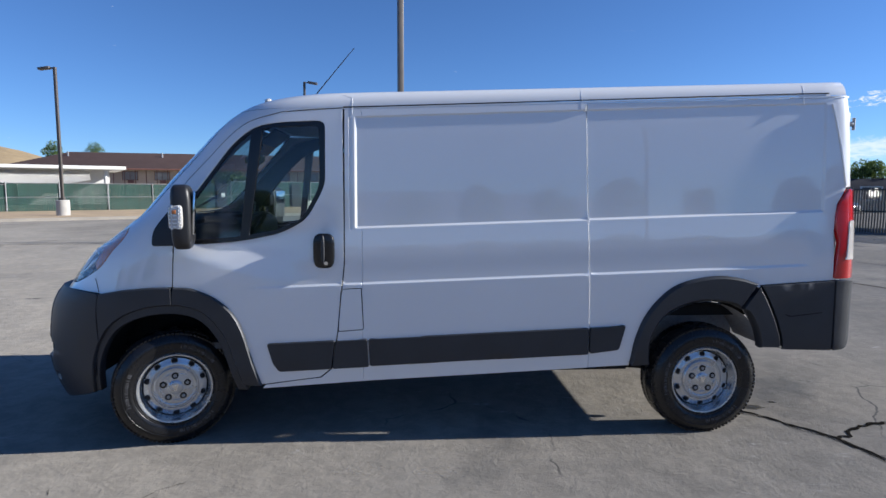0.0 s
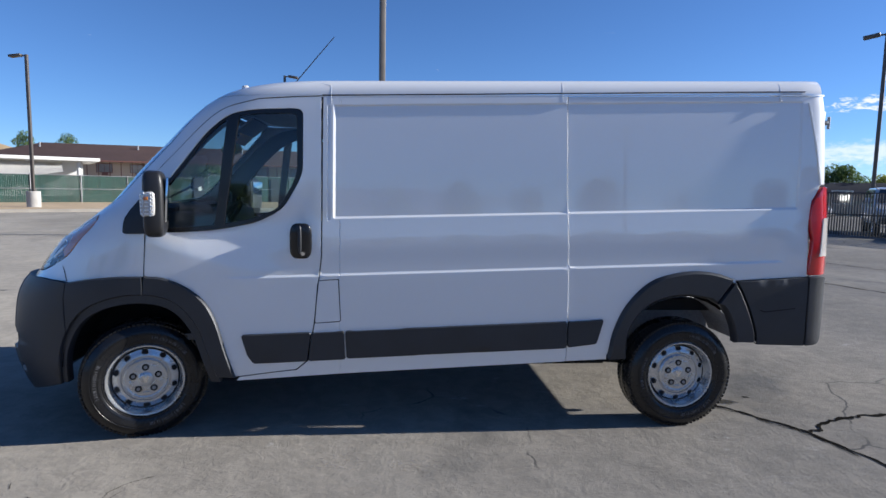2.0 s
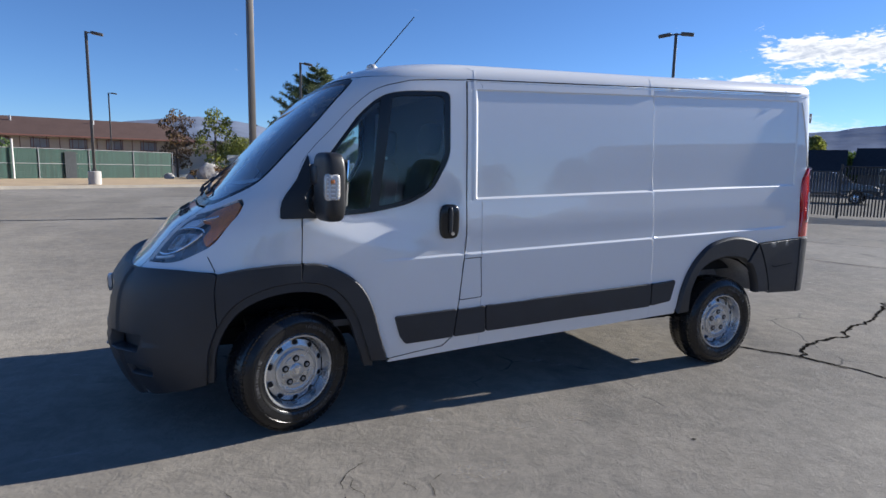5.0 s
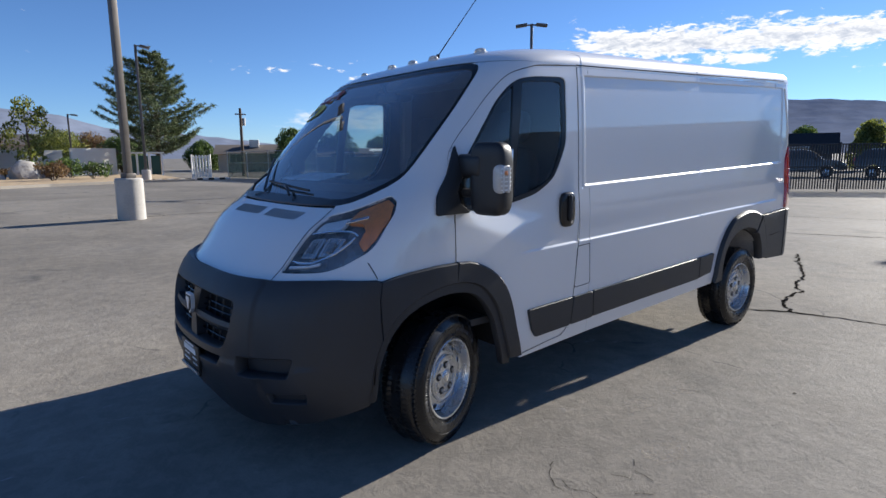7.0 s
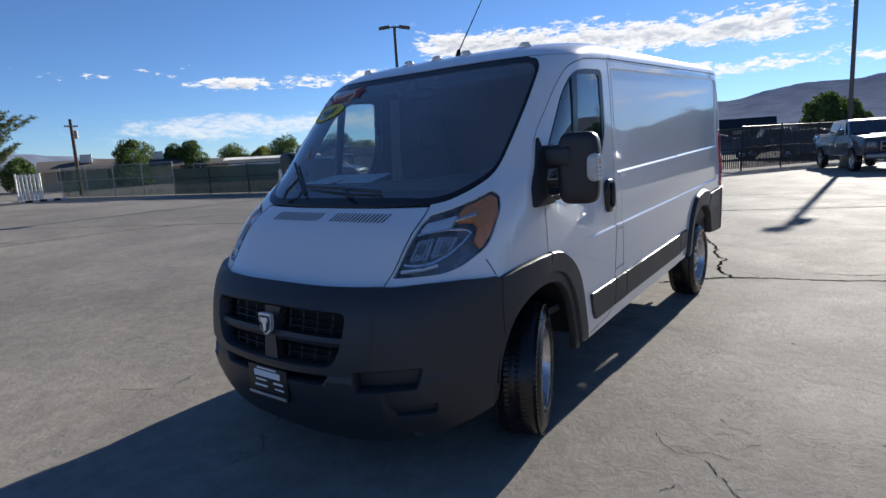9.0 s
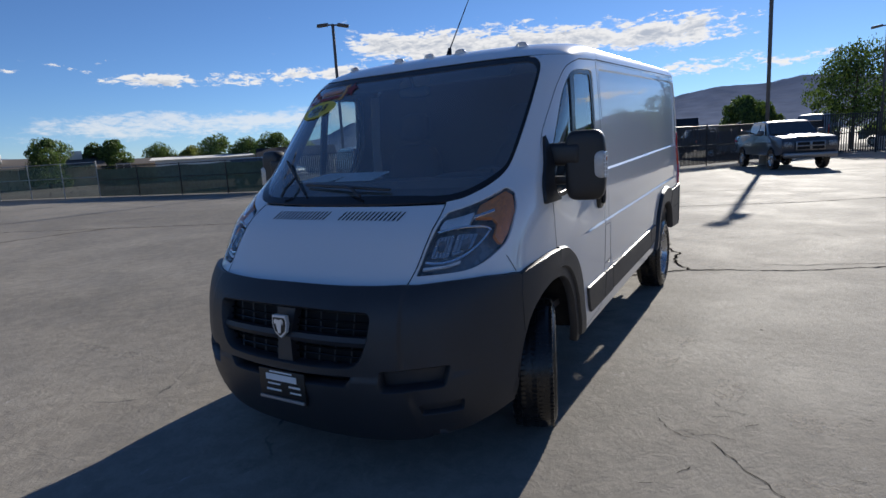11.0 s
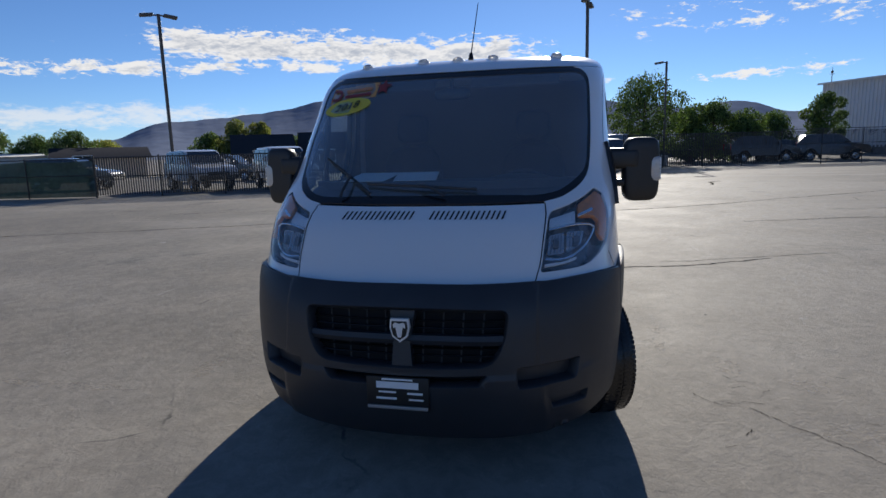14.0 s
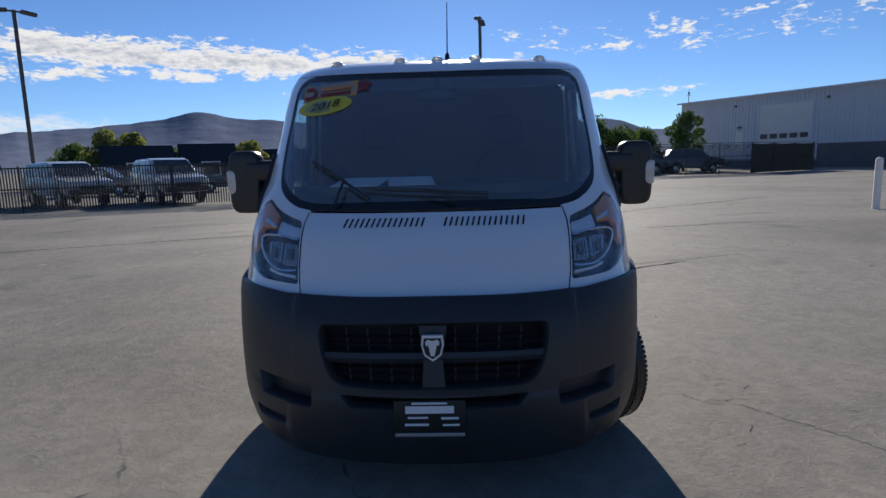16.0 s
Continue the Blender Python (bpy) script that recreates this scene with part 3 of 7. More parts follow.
def panel(name, loop, material, parent, holes=(), step=0.045, lift=0.0, thick=0.012, relief=None, us=(), qs=(), side=1, label="", by_x=False, bevel=0.002, across=False):
    """A piece of the skin, with bevelled and folded-in edges."""
    if by_x:
        loop, holes = flat(loop), [flat(h) for h in holes]
    P, F = triangulate(loop, holes, step, us, qs)
    bm = bmesh.new()
    pos, nor = [], []
    for u, q in P:
        if by_x:
            u = ux(u, q)
        n = skin_normal(side * u, q)
        p = skin(side * u, q)
        h = lift + (relief(p.y if across else p.x, q) if relief else 0)
        pos.append(p + n * h)
        nor.append(n)
    used = sorted({int(k) for f in F for k in f})
    vs = {k: bm.verts.new(pos[k]) for k in used}
    count = {}
    for f in F:
        f = [int(k) for k in f]
        bm.faces.new([vs[k] for k in f])
        for a, b in ((f[0], f[1]), (f[1], f[2]), (f[2], f[0])):
            key = (min(a, b), max(a, b))
            count[key] = count.get(key, 0) + 1
    if thick:
        out, rim = {}, []
        for f in F:
            f = [int(k) for k in f]
            for a, b, c in ((f[0], f[1], f[2]), (f[1], f[2], f[0]), (f[2], f[0], f[1])):
                if count[(min(a, b), max(a, b))] == 1:
                    d = (pos[b] - pos[a]).cross(nor[a])
                    d = d.normalized() if d.length > 1e-9 else Vector()
                    if d.dot(pos[c] - pos[a]) > 0:
                        d = -d
                    rim.append((a, b))
                    for k in (a, b):
                        out[k] = out.get(k, Vector()) + d
        mid, low = {}, {}
        for k, d in out.items():
            p = pos[k] + (d.normalized() * abs(bevel) if d.length > 1e-6 else Vector()) - nor[k] * bevel * 1.3 * (1 if thick > 0 else 0)
            mid[k], low[k] = bm.verts.new(p), bm.verts.new(p - nor[k] * thick)
        for a, b in rim:
            bm.faces.new((vs[a], vs[b], mid[b], mid[a]))
            bm.faces.new((mid[a], mid[b], low[b], low[a]))
    return part(name, bm, material, parent, label)


def clamp01(v):
    return min(max(v, 0.0), 1.0)


def bump_step(v, a, b):
    t = clamp01((v - a) / (b - a))
    return t * t * (3 - 2 * t)


van = thing("cargo_van", "white low-roof cargo van with black plastic bumpers", "van")

# outlines, in metres, on the side (x, z) and on the front (y, z)
SEAM_TOP = [(-1.655, 1.25), (-1.655, 1.50), (-1.60, 1.615), (-1.46, 1.765), (-1.33, 1.90), (-1.19, 2.005), (-0.99, 2.065), (-0.62, 2.095)]
FLARE_F = [(-1.665, 0.99), (-1.54, 0.98), (-1.41, 0.92), (-1.31, 0.83), (-1.25, 0.71), (-1.20, 0.53), (-1.15, 0.372)]
ARCH_F = [(-2.14, 0.34), (-2.12, 0.54), (-2.03, 0.71), (-1.89, 0.80), (-1.70, 0.835), (-1.52, 0.80), (-1.40, 0.67), (-1.335, 0.49), (-1.29, 0.345)]
FLARE_R = [(1.21, 0.455), (1.24, 0.64), (1.32, 0.82), (1.47, 0.97), (1.65, 1.03), (1.84, 1.04), (2.03, 0.985), (2.13, 0.83), (2.20, 0.65), (2.21, 0.56)]
ARCH_R = [(1.33, 0.465), (1.335, 0.64), (1.42, 0.79), (1.56, 0.865), (1.73, 0.885), (1.93, 0.84), (2.03, 0.71), (2.075, 0.565)]
SCREEN_EDGE = [(0.63, 1.296), (0.72, 1.318), (0.81, 1.375), (0.855, 1.45), (0.868, 1.60), (0.868, 1.80), (0.86, 1.98), (0.82, 2.05), (0.77, 2.069)]
BUMPER_TOP = [(0.0, 0.925), (0.31, 0.926), (0.60, 0.936), (0.78, 0.951), (0.90, 0.958)]


def S(pts):
    return [sx(*p) for p in pts]


def Fr(pts):
    return [fy(*p) for p in pts]


seam = S(spline(SEAM_TOP[:-1], 4) + [(-0.8, 2.082), (-0.62, 2.093)])
flare_f = S(spline(FLARE_F, 4))
arch_f = S(spline(ARCH_F, 4))
flare_r = S(spline(FLARE_R, 4))
arch_r = S(spline(ARCH_R, 4))
lamp = rounded(Fr([(0.630, 0.990), (0.642, 1.10), (0.658, 1.246), (0.775, 1.282), (0.882, 1.350), (0.924, 1.322), (0.954, 1.24), (0.953, 1.11), (0.86, 1.006)]), [0.015, 0.05, 0.025, 0.1, 0.03, 0.03, 0.08, 0.10, 0.10])
window = rounded(S([(-1.615, 1.455), (-1.32, 1.845), (-1.17, 1.97), (-0.98, 2.005), (-0.72, 2.015), (-0.74, 1.60), (-0.84, 1.41), (-1.0, 1.325), (-1.24, 1.275), (-1.60, 1.252)]),
                 [0.03, 0.15, 0.15, 0.1, 0.075, 0.2, 0.12, 0.1, 0.1, 0.03])
bumper_top = Fr(spline(BUMPER_TOP, 4))
flap = rounded(S([(-0.634, 0.972), (-0.516, 0.978), (-0.509, 0.722), (-0.661, 0.712)]), 0.012)


def on_side(x, q):
    return (QUARTER + x - axle_x(q), q)


def grow(loop, d):
    """The outline moved outwards (or inwards) by about d."""
    L = np.array(loop)
    t = np.roll(L, -1, 0) - np.roll(L, 1, 0)
    n = np.stack([t[:, 1], -t[:, 0]], 1)
    n /= np.linalg.norm(n, axis=1)[:, None] + 1e-9
    area = 0.5 * np.sum(L[:, 0] * np.roll(L[:, 1], -1) - np.roll(L[:, 0], -1) * L[:, 1])
    return [tuple(p) for p in L + n * d * (1 if area > 0 else -1)]


def side_relief(x, q):
    """Pressed shapes of the cargo sides: two sunk fields and a shoulder line."""
    h = 0.0
    ex = bump_step(x, -0.555, -0.540) * (1 - bump_step(x, 2.455, 2.47))
    rise = 0.014 * clamp01((x + 0.5) / 2.4)
    eq = bump_step(q, 1.348, 1.364) * (1 - bump_step(q, 2.028 + rise, 2.037 + rise))
    h -= (0.008 + 0.003 * clamp01((2.03 - q) / 0.67)) * ex * eq
    h -= 0.005 * bump_step(x, -0.590, -0.586) * (1 - bump_step(x, -0.580, -0.570)) * bump_step(q, 1.342, 1.348) * (1 - bump_step(q, 2.02, 2.035))
    if q < 1.342 or q > 2.045:
        h -= 0.005 * (1 - min(abs(x + 0.512) / 0.004, 1))
    k = 1 - bump_step(x, 2.30, 2.40)
    h -= 0.009 * bump_step(q, 1.000, 1.016) * (1 - bump_step(q, 1.05, 1.20)) * k
    return h


scoop_edge = hermite([(-1.66, 1.235), (-1.50, 1.195), (-1.30, 1.125), (-1.06, 1.05), (-0.8, 1.015), (-0.6, 1.00)])


def door_relief(x, q):
    k = bump_step(x, -1.35, -0.75)
    h = -0.009 * bump_step(q, 1.000, 1.016) * (1 - bump_step(q, 1.05, 1.20)) * k
    # below the window the skin leans in from a crease that falls towards the lock
    t = clamp01((q - scoop_edge(x)) / 0.19)
    h -= 0.024 * t * bump_step(x, -1.62, -1.46) * (1 - bump_step(x, -1.06, -0.64)) * (1 - bump_step(q, 1.34, 1.52))
    return h


for side in (1, -1):
    s_name = "driver" if side == 1 else "passenger"
    header = fy(0.77, 2.069)
    # wing and screen pillar
    loop = [(p[0], p[1]) for p in Fr([(0.607, 0.945), (0.623, 1.01), (0.633, 1.10), (0.640, 1.18), (0.643, 1.24), (0.634, 1.288)])] + [p for p in Fr(spline(SCREEN_EDGE, 4))]
    loop += [(header[0] + (sx(-0.62, 2.1)[0] - header[0]) * f, header[1] + (2.098 - header[1]) * f) for f in (0.2, 0.4, 0.6, 0.8, 1.0)]
    loop += [p for p in seam[::-1]] + S([(-1.663, 0.995), (-1.80, 0.993), (-1.96, 0.978), (-2.06, 0.960), (-2.094, 0.947), (-2.122, 0.958)]) + Fr([(0.90, 0.966), (0.78, 0.959)])
    panel("front_wing", loop, M_WHITE, van, holes=[grow(lamp, 0.006)], side=side, step=0.04)
    # front door
    loop = [(u + 0.006, q - 0.008) for u, q in seam] + S([(-0.626, 1.6), (-0.626, 1.13), (-0.642, 0.98), (-0.672, 0.70), (-0.712, 0.475), (-0.78, 0.418), (-1.13, 0.375)]) + [(u + 0.002, q) for u, q in flare_f[::-1]]
    door = panel("front_door", loop, M_WHITE, van, holes=[window], by_x=True, side=side, step=0.024, relief=door_relief, qs=(0.997, 1.0, 1.005, 1.01, 1.016, 1.019))
    fr_in = grow(window, -0.028)
    panel("window_frame", grow(window, -0.002), M_GLOSSBLK, door, holes=[fr_in], by_x=True, side=side, lift=-0.006, thick=0.02, step=0.03)
    bar = S([(-1.255, 1.29), (-1.175, 1.965), (-1.105, 1.985), (-1.205, 1.285)])
    panel("window_bar", bar, M_GLOSSBLK, door, by_x=True, side=side, lift=-0.004, thick=0.015)
    panel("window_pane", grow(window, -0.012), M_GLASS, door, by_x=True, side=side, lift=-0.012, thick=0, step=0.05).visible_shadow = False
    panel("door_trim", [(u, q) for u, q in loop], M_TRIM, door, holes=[grow(window, 0.0)], by_x=True, side=side, lift=-0.06, thick=0)
    # cargo sides
    feat = (-0.592, -0.590, -0.588, -0.586, -0.580, -0.575, -0.570, -0.567, -0.558, -0.537, 0.866, 0.888, -0.518, -0.506, -0.516, -0.514, -0.512, -0.510, -0.508, -0.555, -0.550, -0.545, -0.540, 0.868, 0.873, 0.878, 0.885)
    feat_r = (0.902, 0.905, 0.910, 0.915, 0.920, 0.923, 2.287, 2.29, 2.295, 2.30, 2.303, 2.40, 2.42, 2.44, 2.452, 2.473, 2.455, 2.46, 2.465, 2.47)
    rows = (0.997, 1.019, 1.345, 1.342, 1.367, 2.025, 2.028, 2.031, 2.034, 2.037, 2.040, 2.043, 2.046, 2.049, 2.052, 2.055, 1.0, 1.005, 1.010, 1.016, 1.05, 1.1, 1.348, 1.353, 1.358, 1.364, 2.06)
    top = [(sx(x, 2.1 + RAKE * (x + 0.6))[0], 2.082) for x in (-0.612, 0.895)]
    loop = S([(-0.617, 1.13), (-0.633, 0.98), (-0.663, 0.70), (-0.703, 0.468), (-0.775, 0.409), (-0.9, 0.397), (-1.12, 0.368), (-1.14, 0.345)]) + S([(-0.48, 0.385), (0.932, 0.448)]) + S([(0.925, 1.0), (0.905, 1.6), (0.893, 2.08)])
    loop += [(QUARTER + x - axle_x(2.082), 2.082) for x in (0.893, 0.4, -0.1, -0.613)]
    panel("side_panel", loop, M_WHITE, van, holes=[grow(flap, 0.006)], by_x=True, side=side, step=0.04, relief=side_relief, us=feat, qs=rows)
    panel("fuel_flap" if side == 1 else "blank_flap", flap, M_WHITE, van, by_x=True, side=side, step=0.05)
    loop = S([(0.938, 0.448), (1.20, 0.458)]) + [(u - 0.004, q) for u, q in flare_r[:-4]] + S([(2.05, 0.985), (2.545, 1.015)]) + S([(2.535, 1.33), (2.555, 1.51), (2.62, 1.62)]) + S([(2.69, 1.62), (2.67, 2.0)])
    loop += [(QUARTER + x - axle_x(2.082), 2.082) for x in (2.62, 2.1, 1.5, 0.899)] + S([(0.911, 1.6), (0.931, 1.0)])
    panel("rear_side_panel", loop, M_WHITE, van, by_x=True, side=side, step=0.04, relief=side_relief, us=feat_r, qs=rows, lift=-0.004)
    # black flares, sill strips and rear corner
    def swell(loop, cx, cz, f):
        c = sx(cx, cz)
        return [(c[0] + (u - c[0]) * f, c[1] + (q - c[1]) * f) for u, q in loop]

    panel("rear_arch_flare", grow(flare_r[:25] + arch_r[:21][::-1], -0.013), M_PLASTIC, van, by_x=True, side=side, lift=0.028, thick=0.05, step=0.03, bevel=0.016)
    panel("rear_arch_flare", grow(flare_r[24:] + arch_r[20:][::-1], -0.016), M_PLASTIC, van, by_x=True, side=side, lift=0.028, thick=0.05, step=0.03, bevel=0.015)
    arch_o = [p for p in swell(arch_f, -1.715, 0.38, 1.12) if p[0] > sx(-1.655, 0.83)[0] and p[1] > 0.385]
    arch_i = [p for p in arch_f if p[0] > sx(-1.66, 0.83)[0]]
    panel("front_arch_flare", grow([(sx(-1.668, 0.9)[0], arch_o[0][1])] + [(u, q) for u, q in flare_f] + arch_o[::-1], -0.003), M_PLASTIC, van, by_x=True, side=side, lift=0.024, thick=0.04, step=0.03, bevel=0.008)
    lip = swell(arch_f, -1.715, 0.38, 1.13)
    panel("arch_lip", lip + arch_f[::-1], M_PLASTIC, van, by_x=True, side=side, lift=0.008, thick=0.04, step=0.03, bevel=0.004)
    panel("rear_corner_trim", [sx(2.062, 0.978)] + [(u + 0.014, q) for u, q in flare_r[26:]] + S([(2.555, 0.55), (2.545, 1.008)]), M_PLASTIC, van, by_x=True, side=side, lift=0.016, thick=0.03, step=0.05)
    # crease drawn as a flat dark strip, its shade put into colour
    panel("trim_crease_shade", S([(2.225, 0.795), (2.26, 0.783), (2.47, 0.805), (2.47, 0.800), (2.26, 0.776), (2.222, 0.789)]), M_DARK, van, by_x=True, side=side, lift=0.0175, thick=0, step=0.03)
    panel("rear_bumper_end", rounded(S([(2.555, 1.008), (2.70, 1.012), (2.70, 0.80), (2.68, 0.56), (2.565, 0.55)]), [0.01, 0.05, 0.02, 0.06, 0.01]), M_PLASTIC, van, by_x=True, side=side, lift=0.02, thick=0.05, step=0.04)
    for pts in ([(-1.10, 0.635), (-0.688, 0.65), (-0.712, 0.475), (-1.03, 0.462), (-1.065, 0.51)], [(-0.677, 0.65), (-0.485, 0.657), (-0.478, 0.485), (-0.70, 0.476)],
                [(-0.473, 0.658), (0.922, 0.713), (0.926, 0.545), (-0.465, 0.49)], [(0.938, 0.714), (1.165, 0.725), (1.125, 0.572), (0.94, 0.55)]):
        panel("sill_strip", rounded(S(pts), 0.014), M_PLASTIC, van, by_x=True, side=side, lift=0.016, thick=0.02, step=0.05, bevel=0.004)
    tl = panel("tail_lamp", rounded(S([(2.625, 1.605), (2.565, 1.50), (2.545, 1.33), (2.552, 1.025), (2.70, 1.03), (2.70, 1.60)]), [0.01, 0.08, 0.1, 0.01, 0.01, 0.01]), M_RED, van, by_x=True, side=side, lift=0.012, thick=0.03, step=0.03)
    panel("reversing_lens", rounded(S([(2.63, 1.40), (2.60, 1.15), (2.69, 1.15), (2.69, 1.40)]), 0.02), M_CLEARLAMP, tl, by_x=True, side=side, lift=0.016, thick=0.01, step=0.03)
    # roof ditch, and joints across it
    xs = [-0.62 + 3.1 * k / 12 for k in range(13)]
    ditch = [on_side(x, 2.0895 + 0.018 * clamp01((x + 0.6) / 2.9)) for x in xs]
    panel("roof_ditch", ditch + [on_side(x, 2.0965 + 0.018 * clamp01((x + 0.6) / 2.9)) for x in xs[::-1]], M_DARK, van, by_x=True, side=side, lift=0.0015, thick=0, step=0.03)
    for x in (-0.568, 0.862, 2.31):
        qs_ = (2.045, 2.07, 2.09, 2.11, 2.13, 2.15, 2.17)
        panel("roof_joint", [on_side(x - 0.002, q) for q in qs_] + [on_side(x + 0.002, q) for q in qs_[::-1]], M_WHITE, van, by_x=True, side=side, lift=0.0012, thick=0.004, step=0.02, bevel=0.001)
    # lining inside the roof edge and screen pillar
    band = spline(SEAM_TOP[1:], 4)
    panel("pillar_lining", S([(x + 0.05, z - 0.07) for x, z in band] + [(-0.5, 2.03)]) + S([(-0.5, 2.15), (-0.8, 2.13)] + [(x - 0.05, z + 0.035) for x, z in band[-8::-1]]), M_TRIM, van, by_x=True, side=side, lift=-0.035, thick=0, step=0.05)
    # dark gaps round the front door
    gap_path = [(u + 0.003, q - 0.004) for u, q in seam]
    panel("door_gap", [(u - 0.002, q + 0.0015) for u, q in gap_path] + [(u + 0.003, q - 0.002) for u, q in gap_path[::-1]], M_DARK, van, by_x=True, side=side, lift=0.0012, thick=0, step=0.03)
    panel("door_gap", S([(-1.6535, 1.25), (-1.6625, 0.992), (-1.6575, 0.992), (-1.6485, 1.25)]), M_DARK, van, by_x=True, side=side, lift=0.0012, thick=0, step=0.03)
    rear_edge = [(-0.6215, 2.075), (-0.6215, 1.6), (-0.6215, 1.13), (-0.6375, 0.98), (-0.6675, 0.70), (-0.7075, 0.472), (-0.777, 0.4135), (-0.9, 0.4005), (-1.12, 0.3715)]
    panel("door_gap", S([(x - 0.002, z + (0.002 if z < 0.45 else 0)) for x, z in rear_edge]) + S([(x + 0.002, z - (0.002 if z < 0.45 else 0)) for x, z in rear_edge[::-1]]), M_DARK, van, by_x=True, side=side, lift=0.0012, thick=0, step=0.03)
    panel("flap_gap", grow(flap, 0.0055), M_DARK, van, holes=[grow(flap, 0.0015)], by_x=True, side=side, lift=0.0008, thick=0, step=0.03)
    # rear pillar joint
    pil = [(2.505, 2.15), (2.535, 2.02), (2.562, 1.90), (2.592, 1.74), (2.615, 1.62)]
    panel("pillar_joint", S([(x - 0.003, z) for x, z in pil]) + S([(x + 0.003, z) for x, z in pil[::-1]]), M_WHITE, van, by_x=True, side=side, lift=0.003, thick=0.006, step=0.02, bevel=0.001)
    # headlamp: dark tub, chrome pieces, lens
    hl = panel("headlamp", lamp, M_LENS, van, side=side, lift=0.004, thick=0, step=0.04)
    hl.visible_shadow = False
    panel("lamp_tub", grow(lamp, 0.002), M_TUB, hl, side=side, lift=-0.055, thick=-0.05, step=0.05)
    amber = rounded(Fr([(0.800, 1.280), (0.885, 1.338), (0.919, 1.316), (0.949, 1.24), (0.948, 1.15), (0.934, 1.095), (0.908, 1.135), (0.908, 1.195), (0.880, 1.226), (0.806, 1.232)]), 0.012)
    am = panel("amber_reflector", amber, M_AMBER, hl, side=side, lift=-0.006, thick=0.02, step=0.025)
    panel("silver_insert", rounded(Fr([(0.800, 1.236), (0.870, 1.262), (0.876, 1.250), (0.803, 1.226)]), 0.005), M_CHROME, am, side=side, lift=-0.0035, thick=0.003, step=0.03)
    panel("upper_reflector", rounded(Fr([(0.662, 1.188), (0.664, 1.232), (0.788, 1.262), (0.792, 1.207)]), 0.012), M_SATIN, hl, side=side, lift=-0.022, thick=0.015, step=0.03)
    for nm, path, rad, deep in (("chrome_bezel", [(0.650, 1.045), (0.71, 1.040), (0.77, 1.048), (0.83, 1.082), (0.868, 1.128), (0.885, 1.165)], 0.0065, 0.016), ("chrome_brow", [(0.660, 1.176), (0.71, 1.186), (0.78, 1.196), (0.86, 1.192), (0.892, 1.172)], 0.006, 0.018)):
        bm = bmesh.new()
        line = []
        for y, z in spline(path, 4):
            u, q = fy(y, z)
            line.append(skin(side * u, q) - skin_normal(side * u, q) * deep)
        tube(bm, line, rad, 8)
        part(nm, bm, M_CHROME, hl)
    panel("light_bar", rounded(Fr([(0.648, 1.012), (0.75, 1.022), (0.80, 1.035), (0.80, 1.045), (0.75, 1.030), (0.648, 1.022)]), 0.003), M_SATIN, hl, side=side, lift=-0.012, thick=0.01, step=0.03)
    for pts in ([(0.662, 1.068), (0.668, 1.158), (0.742, 1.170), (0.745, 1.072)], [(0.758, 1.074), (0.756, 1.172), (0.846, 1.168), (0.834, 1.104)]):
        ref = panel("reflector", rounded(Fr(pts), 0.014), M_STEEL, hl, side=side, lift=-0.034, thick=0.018, step=0.02)
        bm = bmesh.new()
        for k in range(1, 5):
            f = k / 5
            low, high = (Vector(fy(pts[0][0] + (pts[3][0] - pts[0][0]) * f, pts[0][1] + (pts[3][1] - pts[0][1]) * f + 0.006)), Vector(fy(pts[1][0] + (pts[2][0] - pts[1][0]) * f, pts[1][1] + (pts[2][1] - pts[1][1]) * f - 0.006)))
            tube(bm, [skin(side * u, q) - skin_normal(side * u, q) * 0.033 for u, q in (low, (low + high) / 2, high)], 0.0022, 6)
        part("reflector_ribs", bm, M_TUB, ref)
        mid = ((pts[0][0] + pts[2][0]) / 2, (pts[0][1] + pts[2][1]) / 2)
        panel("bulb_shield", rounded(Fr([(mid[0] + a * 0.013, mid[1] + b * 0.022) for a, b in ((-1, -1), (-1, 1), (1, 1), (1, -1))]), 0.006), M_TUB, ref, side=side, lift=-0.024, thick=0.012, step=0.02)
    # lock and pull
    c = skin(side * sx(-0.745, 1.215)[0], 1.22)
    yy = c.y
    o = -1 if side == 1 else 1
    bm = bmesh.new()
    ball(bm, (-0.745, yy + o * 0.002, 1.215), (0.066, 0.022, 0.108), 24, 14, 0.55)
    hd = part("door_handle", bm, M_GLOSSBLK, door, "gloss black pull handle")
    bm = bmesh.new()
    ball(bm, (-0.748, yy + o * 0.032, 1.225), (0.012, 0.014, 0.085), 12, 10, 0.7)
    part("grip", bm, M_PLASTIC, hd)
    bm = bmesh.new()
    cyl(bm, (-0.73, yy + o * 0.02, 1.14), (-0.73, yy + o * 0.03, 1.14), 0.012)
    part("lock_barrel", bm, M_CHROME, hd)
    # mirror
    tri = rounded(S([(-1.77, 1.245), (-1.665, 1.47), (-1.60, 1.60), (-1.585, 1.45), (-1.52, 1.25)]), 0.02)
    mir = panel("door_mirror", tri, M_MIRRORSHELL, van, side=side, lift=0.02, thick=0.04, step=0.04, label="black plastic door mirror on two arms")
    bm = bmesh.new()
    box(bm, (-1.562, o * 1.05, 1.495), (0.085, 0.20, 0.125), bev=0.03, seg=3)
    box(bm, (-1.562, o * 1.05, 1.355), (0.06, 0.20, 0.045), bev=0.015, seg=2)
    part("mirror_arm", bm, M_MIRRORSHELL, mir)
    bm = bmesh.new()
    ball(bm, (-1.53, o * 1.160, 1.430), (0.058, 0.106, 0.187), 28, 20, 0.42)
    for v in bm.verts:
        v.co.x += 0.06 * (abs(v.co.y) - 1.16) - 0.05 * max(v.co.z - 1.52, 0)
